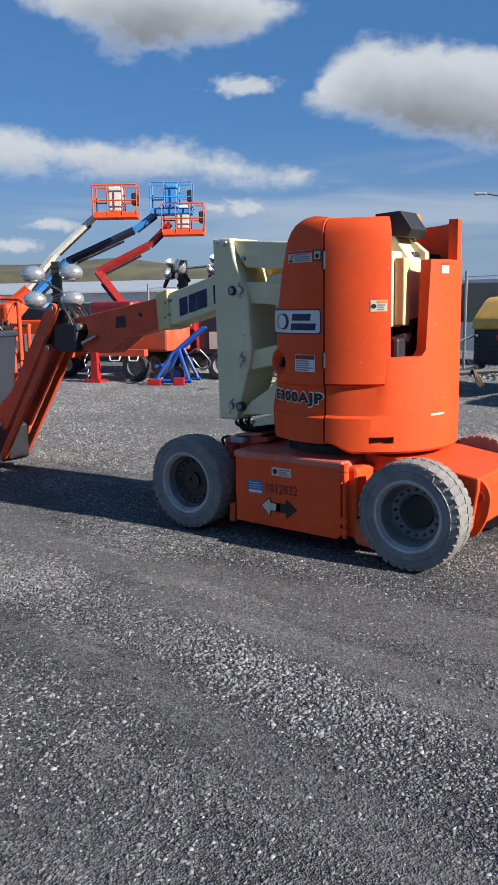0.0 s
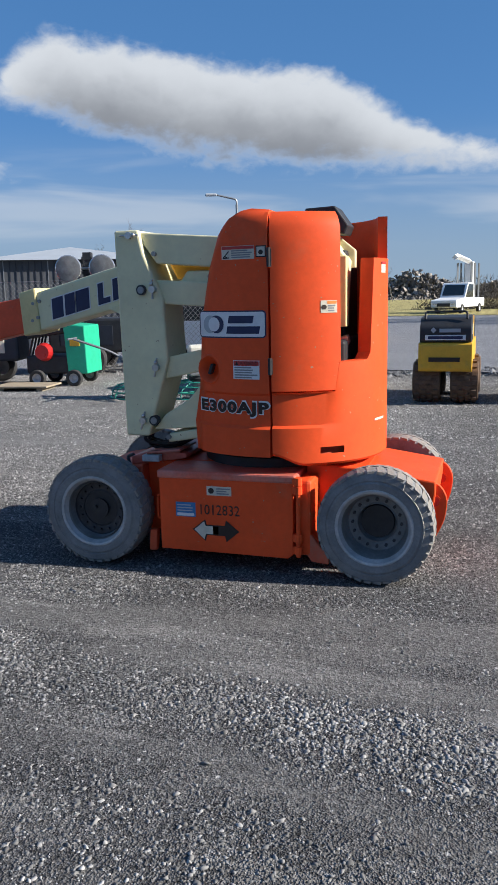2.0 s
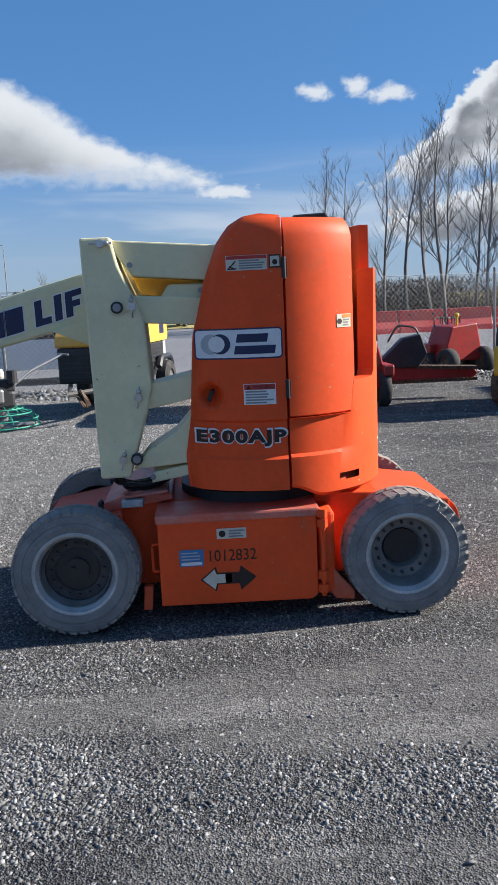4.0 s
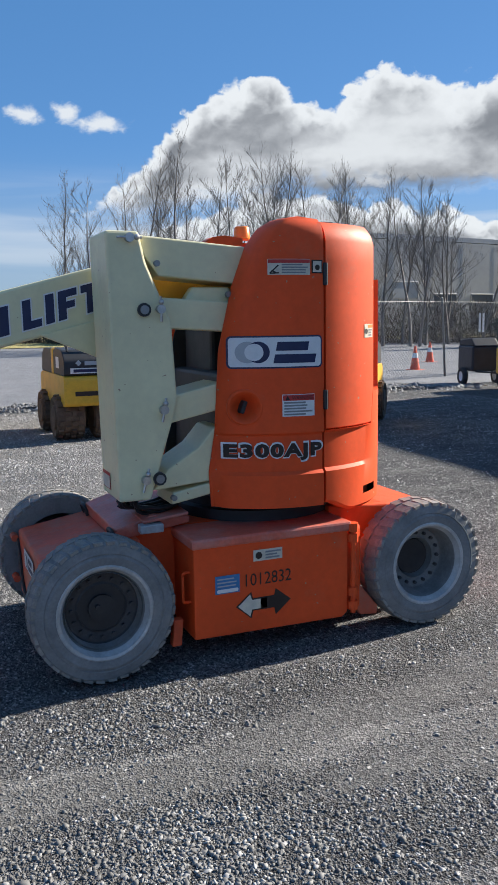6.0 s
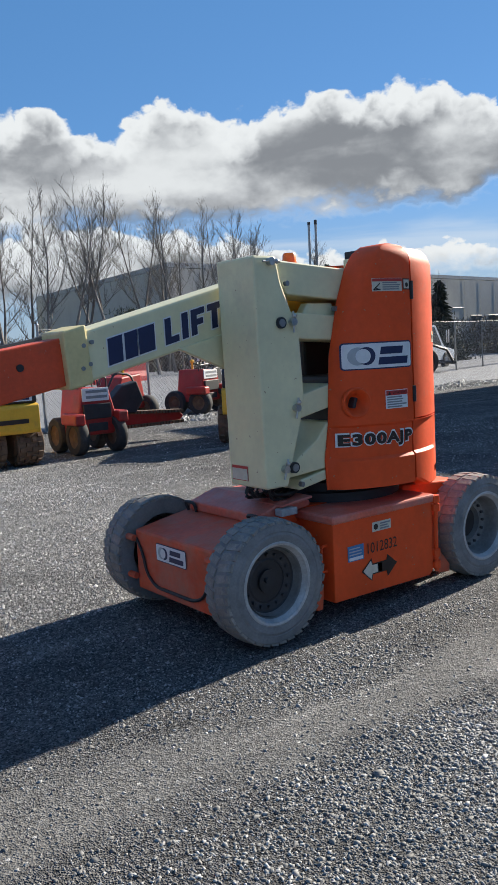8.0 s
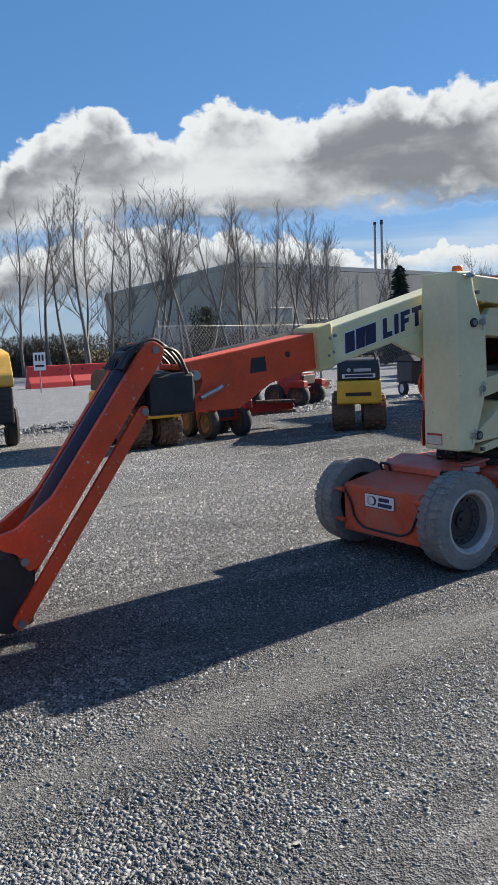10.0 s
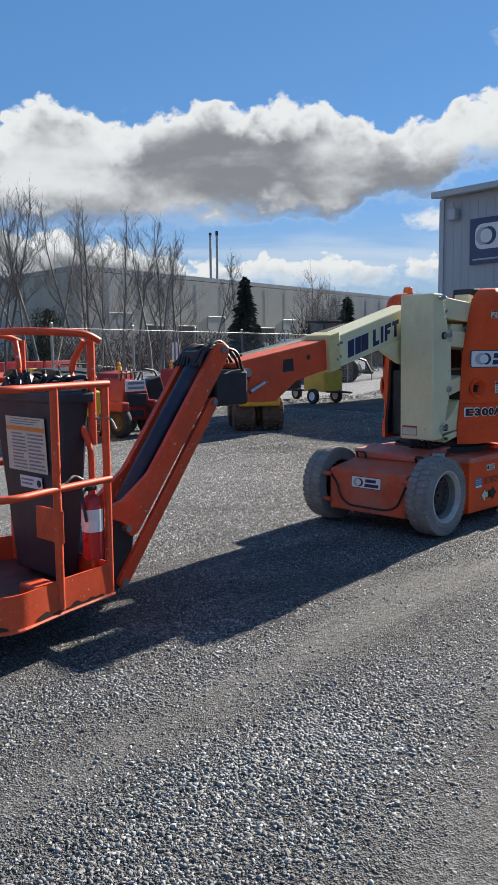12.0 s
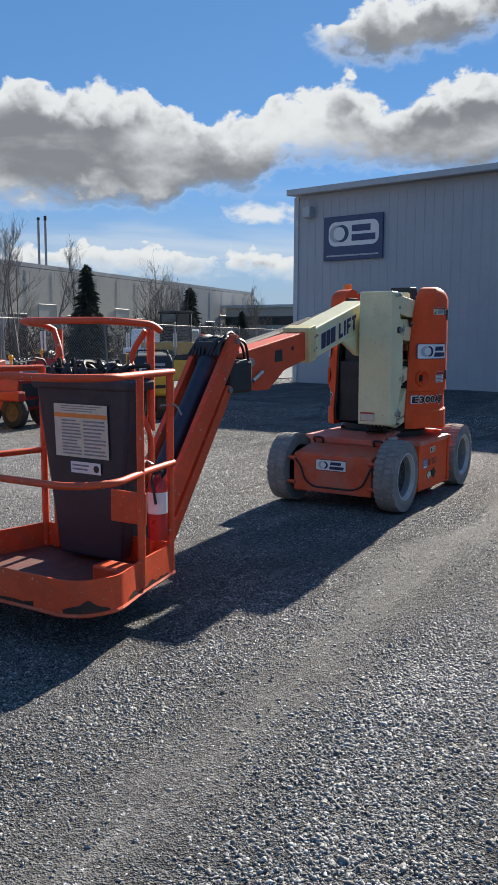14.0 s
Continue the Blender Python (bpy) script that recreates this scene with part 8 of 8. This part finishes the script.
def cone_thing():
    c = thing("traffic_cone", "orange traffic cone with a white band", "traffic cone", group="traffic cones")
    bm = BM()
    box(bm, -0.2, 0.2, -0.2, 0.2, 0, 0.04, 0.01)
    lathe(bm, [(0.15, 0.04), (0.12, 0.2), (0.03, 0.72), (0.001, 0.73)], Matrix(), 14)
    part("cone", bm, "cone", c, smooth=50)
    bm = BM()
    lathe(bm, [(0.093, 0.38), (0.065, 0.53)], Matrix(), 14)
    part("band", bm, "white_paint", c, smooth=50)
    return c


def barrier_thing():
    b = thing("barrier", "red plastic road barrier", "barrier", group="barriers")
    bm = BM()
    prism(bm, [(-0.28, 0), (0.28, 0), (0.24, 0.25), (0.10, 0.5), (0.08, 0.95), (-0.08, 0.95), (-0.10, 0.5), (-0.24, 0.25)], -0.95, 0.95, "x", 0.02)
    part("shell", bm, "barrier", b)
    bm = BM()
    for x in (-0.5, 0.5):
        cyl(bm, (x, -0.09, 0.75), (x, 0.09, 0.75), 0.05, n=10)
    part("opening", bm, "black", b)
    return b


def street_lamp(at, turn, h=5.2, arm=0.75):
    s = thing("street_lamp", "thin pale steel street lamp with a curved arm", "street lamp", at=at, turn=turn)
    bm = BM()
    cyl(bm, (0, 0, 0), (0, 0, h - 0.3), 0.07, 0.045, 8)
    part("pole", bm, "galv", s)
    bm = BM()
    tube(bm, rounded([(0, 0, h - 0.32), (0, 0, h - 0.12), (-arm, 0, h + 0.05)], 0.25), 0.035, 6)
    part("arm", bm, "galv", s)
    bm = BM()
    box(bm, -arm - 0.35, -arm + 0.05, -0.09, 0.09, h + 0.0, h + 0.09, 0.03)
    part("lantern", bm, "siding_trim", s)


def cart(at, turn, body="orange_dusty", rimcol="rim"):
    c = thing("welder_cart", "towable welder cart with an orange cabinet and white wheels", "cart", group="towable carts", at=at, turn=turn)
    bm = BM()
    box(bm, -0.55, 0.55, -0.45, 0.45, 0.45, 1.25, 0.05)
    part("cabinet", bm, body, c)
    bm = BM()
    box(bm, -0.4, 0.3, -0.46, -0.445, 0.6, 0.95, 0.005)
    part("panel", bm, "offwhite", c)
    bm = BM()
    prism(bm, [(-0.6, 1.25), (0.6, 1.25), (0.5, 1.42), (-0.3, 1.5)], -0.4, 0.4, "y", 0.03)
    part("top", bm, "black", c)
    for s in (-1, 1):
        small_wheel(c, -0.1, s * 0.55, 0.28, 0.28, 0.15, "y", "tyre_black", rimcol)
    bm = BM()
    tube(bm, [(-0.5, -0.3, 0.45), (-1.5, 0, 0.45), (-0.5, 0.3, 0.45)], 0.035, 6)
    part("drawbar", bm, "black", c)
    return c


def skid_steer(at, turn):
    s = thing("backhoe", "yellow backhoe with a glazed cab and loader frame", "backhoe", at=at, turn=turn)
    bm = BM()
    box(bm, -1.3, 0.9, -0.7, 0.7, 0.6, 1.3, 0.06)
    part("body", bm, "yellow_dull", s)
    bm = BM()
    for x in (-0.38, 0.38):
        for y in (-0.6, 0.6):
            tube(bm, [(x, y, 1.3), (x * 0.9, y, 2.5)], 0.05, 4)
    box(bm, -0.45, 0.45, -0.7, 0.7, 2.48, 2.58, 0.03)
    part("cab_frame", bm, "black", s)
    bm = BM()
    box(bm, -0.36, 0.36, -0.58, 0.58, 1.32, 2.45)
    part("cab_glass", bm, "glass", s)
    for x in (-0.9, 0.7):
        for y in (-0.75, 0.75):
            small_wheel(s, x, y, 0.5, 0.5, 0.35, "y", "tyre_black", "rim_dark")
    bm = BM()
    for y in (-0.6, 0.6):
        tube(bm, [(0.8, y, 1.2), (1.7, y, 0.9), (2.0, y, 0.4)], 0.06, 4)
    tube(bm, [(2.0, -0.7, 0.4), (2.0, 0.7, 0.4)], 0.06, 4)
    part("loader_arm", bm, "black", s)


def sign_stand(at, turn):
    s = thing("lot_sign", "small white lot sign with dark bars on a steel post", "sign", at=at, turn=turn)
    bm = BM()
    cyl(bm, (0, 0, 0), (0, 0, 1.5), 0.025, n=6)
    part("post", bm, "galv", s)
    bm = BM()
    box(bm, -0.22, 0.22, -0.03, -0.01, 0.85, 1.5, 0.003)
    part("board", bm, "white", s)
    bm = BM()
    for x in (-0.12, 0.0, 0.12):
        box(bm, x - 0.035, x + 0.035, -0.036, -0.03, 1.2, 1.42)
    box(bm, -0.16, 0.16, -0.036, -0.03, 0.98, 1.05)
    part("bar", bm, "blackprint", s)


trench_roller((0.75, 7.6, 0), 0)
trench_roller((4.65, 6.7, 0), -40)
trencher((2.2, 7.5, 0), 0).scale = (0.74, 1, 1)
trencher((7.0, 11.6, 0), 25)
trencher((4.9, 11.4, 0), 200, False)
compressor((-1.49, 8.8, 0), 78)
light_tower((-6.8, 10.9, 0), 15, bowls=((-0.35, 2.17), (0.35, 2.17)))
light_tower((-11.9, 7.6, 0), 30, bowls=((-0.45, 2.22), (-0.45, 1.66), (0.42, 2.24), (0.42, 1.66)), label="towable light tower with silver lamp bowls at two heights")
light_tower((-9.9, 9.6, 0), 20, bowls=((-0.1, 2.3), (0.95, 2.36)), label="towable light tower with slim flood heads", slim=True)
far_boom((-16.0, 9.2, 0), "orange", ("orange", "tankwhite", "tankwhite"), ((-15.5, 9.6, 2.0), (-15.0, 10.1, 2.84)), (-14.15, 11.0, 3.95), (-13.73, 11.3, 3.84), 37, "orange", "orange boom lift with a pale raised boom")
far_boom((-16.6, 10.2, 0), "skyblue", ("skyblue", "navy_cyl", "skyblue"), ((-15.5, 11.0, 2.75), (-14.05, 12.25, 3.58)), (-13.5, 12.8, 4.15), (-13.25, 13.0, 4.03), 37, "skyblue", "blue boom lift with a dark raised boom")
far_boom((-13.9, 11.6, 0), "red", ("red", "red", "red"), ((-14.8, 11.5, 2.45), (-13.7, 12.45, 3.15)), (-13.25, 12.9, 3.75), (-12.93, 13.1, 3.44), 37, "orange", "red boom lift with an orange basket")
generator((-6.2, 8.7, 0), 8)
trowel((-3.85, 6.9, 0), 190)
trowel((-2.95, 7.0, 0), 30)
tilt_stand((-7.7, 6.85, 0), 20).scale = (0.8, 0.8, 0.8)
jack_trailer((-9.5, 6.45, 0), 12)
cart((-7.6, 8.6, 0), 15, "bin")
cart((-9.6, 8.9, 0), 35, "extred")
cart((-10.9, 6.6, 0), 10, "orange")
cart((10.7, 9.9, 0), 80, "yellow_arm", "white_paint").scale = (0.75, 0.75, 0.72)
cart((10.9, 11.5, 0), 75, "bin", "white_paint").scale = (0.75, 0.75, 0.72)
skid_steer((20.3, 17.6, 0), -20)
car((-4.4, 14.0, 0), 2, "car_silver", label="silver parked car behind the fence", length=6.0, tall=1.95)
car((-4.5, 21.6, 0), 12, "car_silver", "parked_suv", "silver parked estate car on the asphalt", 1.75, 4.8)
car((-3.7, 22.0, 0), 80, "car_red", label="dark red parked car on the asphalt")
car((10.2, 54.0, 0), 95, "car_silver", "parked_pickup", "grey parked pickup on the asphalt", 1.8, 5.0, True)
car((21.3, 19.6, 0), 30, "white_paint", "parked_pickup", "white parked pickup beyond the fence", 1.85, 5.2, True)
car((24.5, 20.6, 0), 15, "car_silver", "parked_van", "pale parked van beyond the fence", 1.9, 5.0)
bucket_truck((-1.2, 55.0, 0), -105)
street_lamp((-7.5, 23.6, 0), 20, 5.0)
street_lamp((-18.3, 77.5, 0), 0, 8.0, 1.2)
street_lamp((18.0, 60.0, 0), 0, 7.5, 1.4)
sign_stand((5.4, 25.0, 0), -10)
cn = cone_thing()
cn.matrix_basis = pose(15.5, 19.8, 0)
for x, y in ((12.6, 16.5), (13.2, 34.5), (34, 27.5), (33.5, 25.5), (12.4, 33.8), (14.2, 35), (30.5, 25)):
    copy_thing(cn, pose(x, y, 0))
br = barrier_thing()
br.matrix_basis = pose(7.1, 28.8, 0, 0, 0, 5)
for x, y, a in ((9.1, 29.0, 5), (11.2, 29.2, 4), (13.3, 29.4, 6), (15.4, 29.7, 8)):
    copy_thing(br, pose(x, y, 0, 0, 0, a))
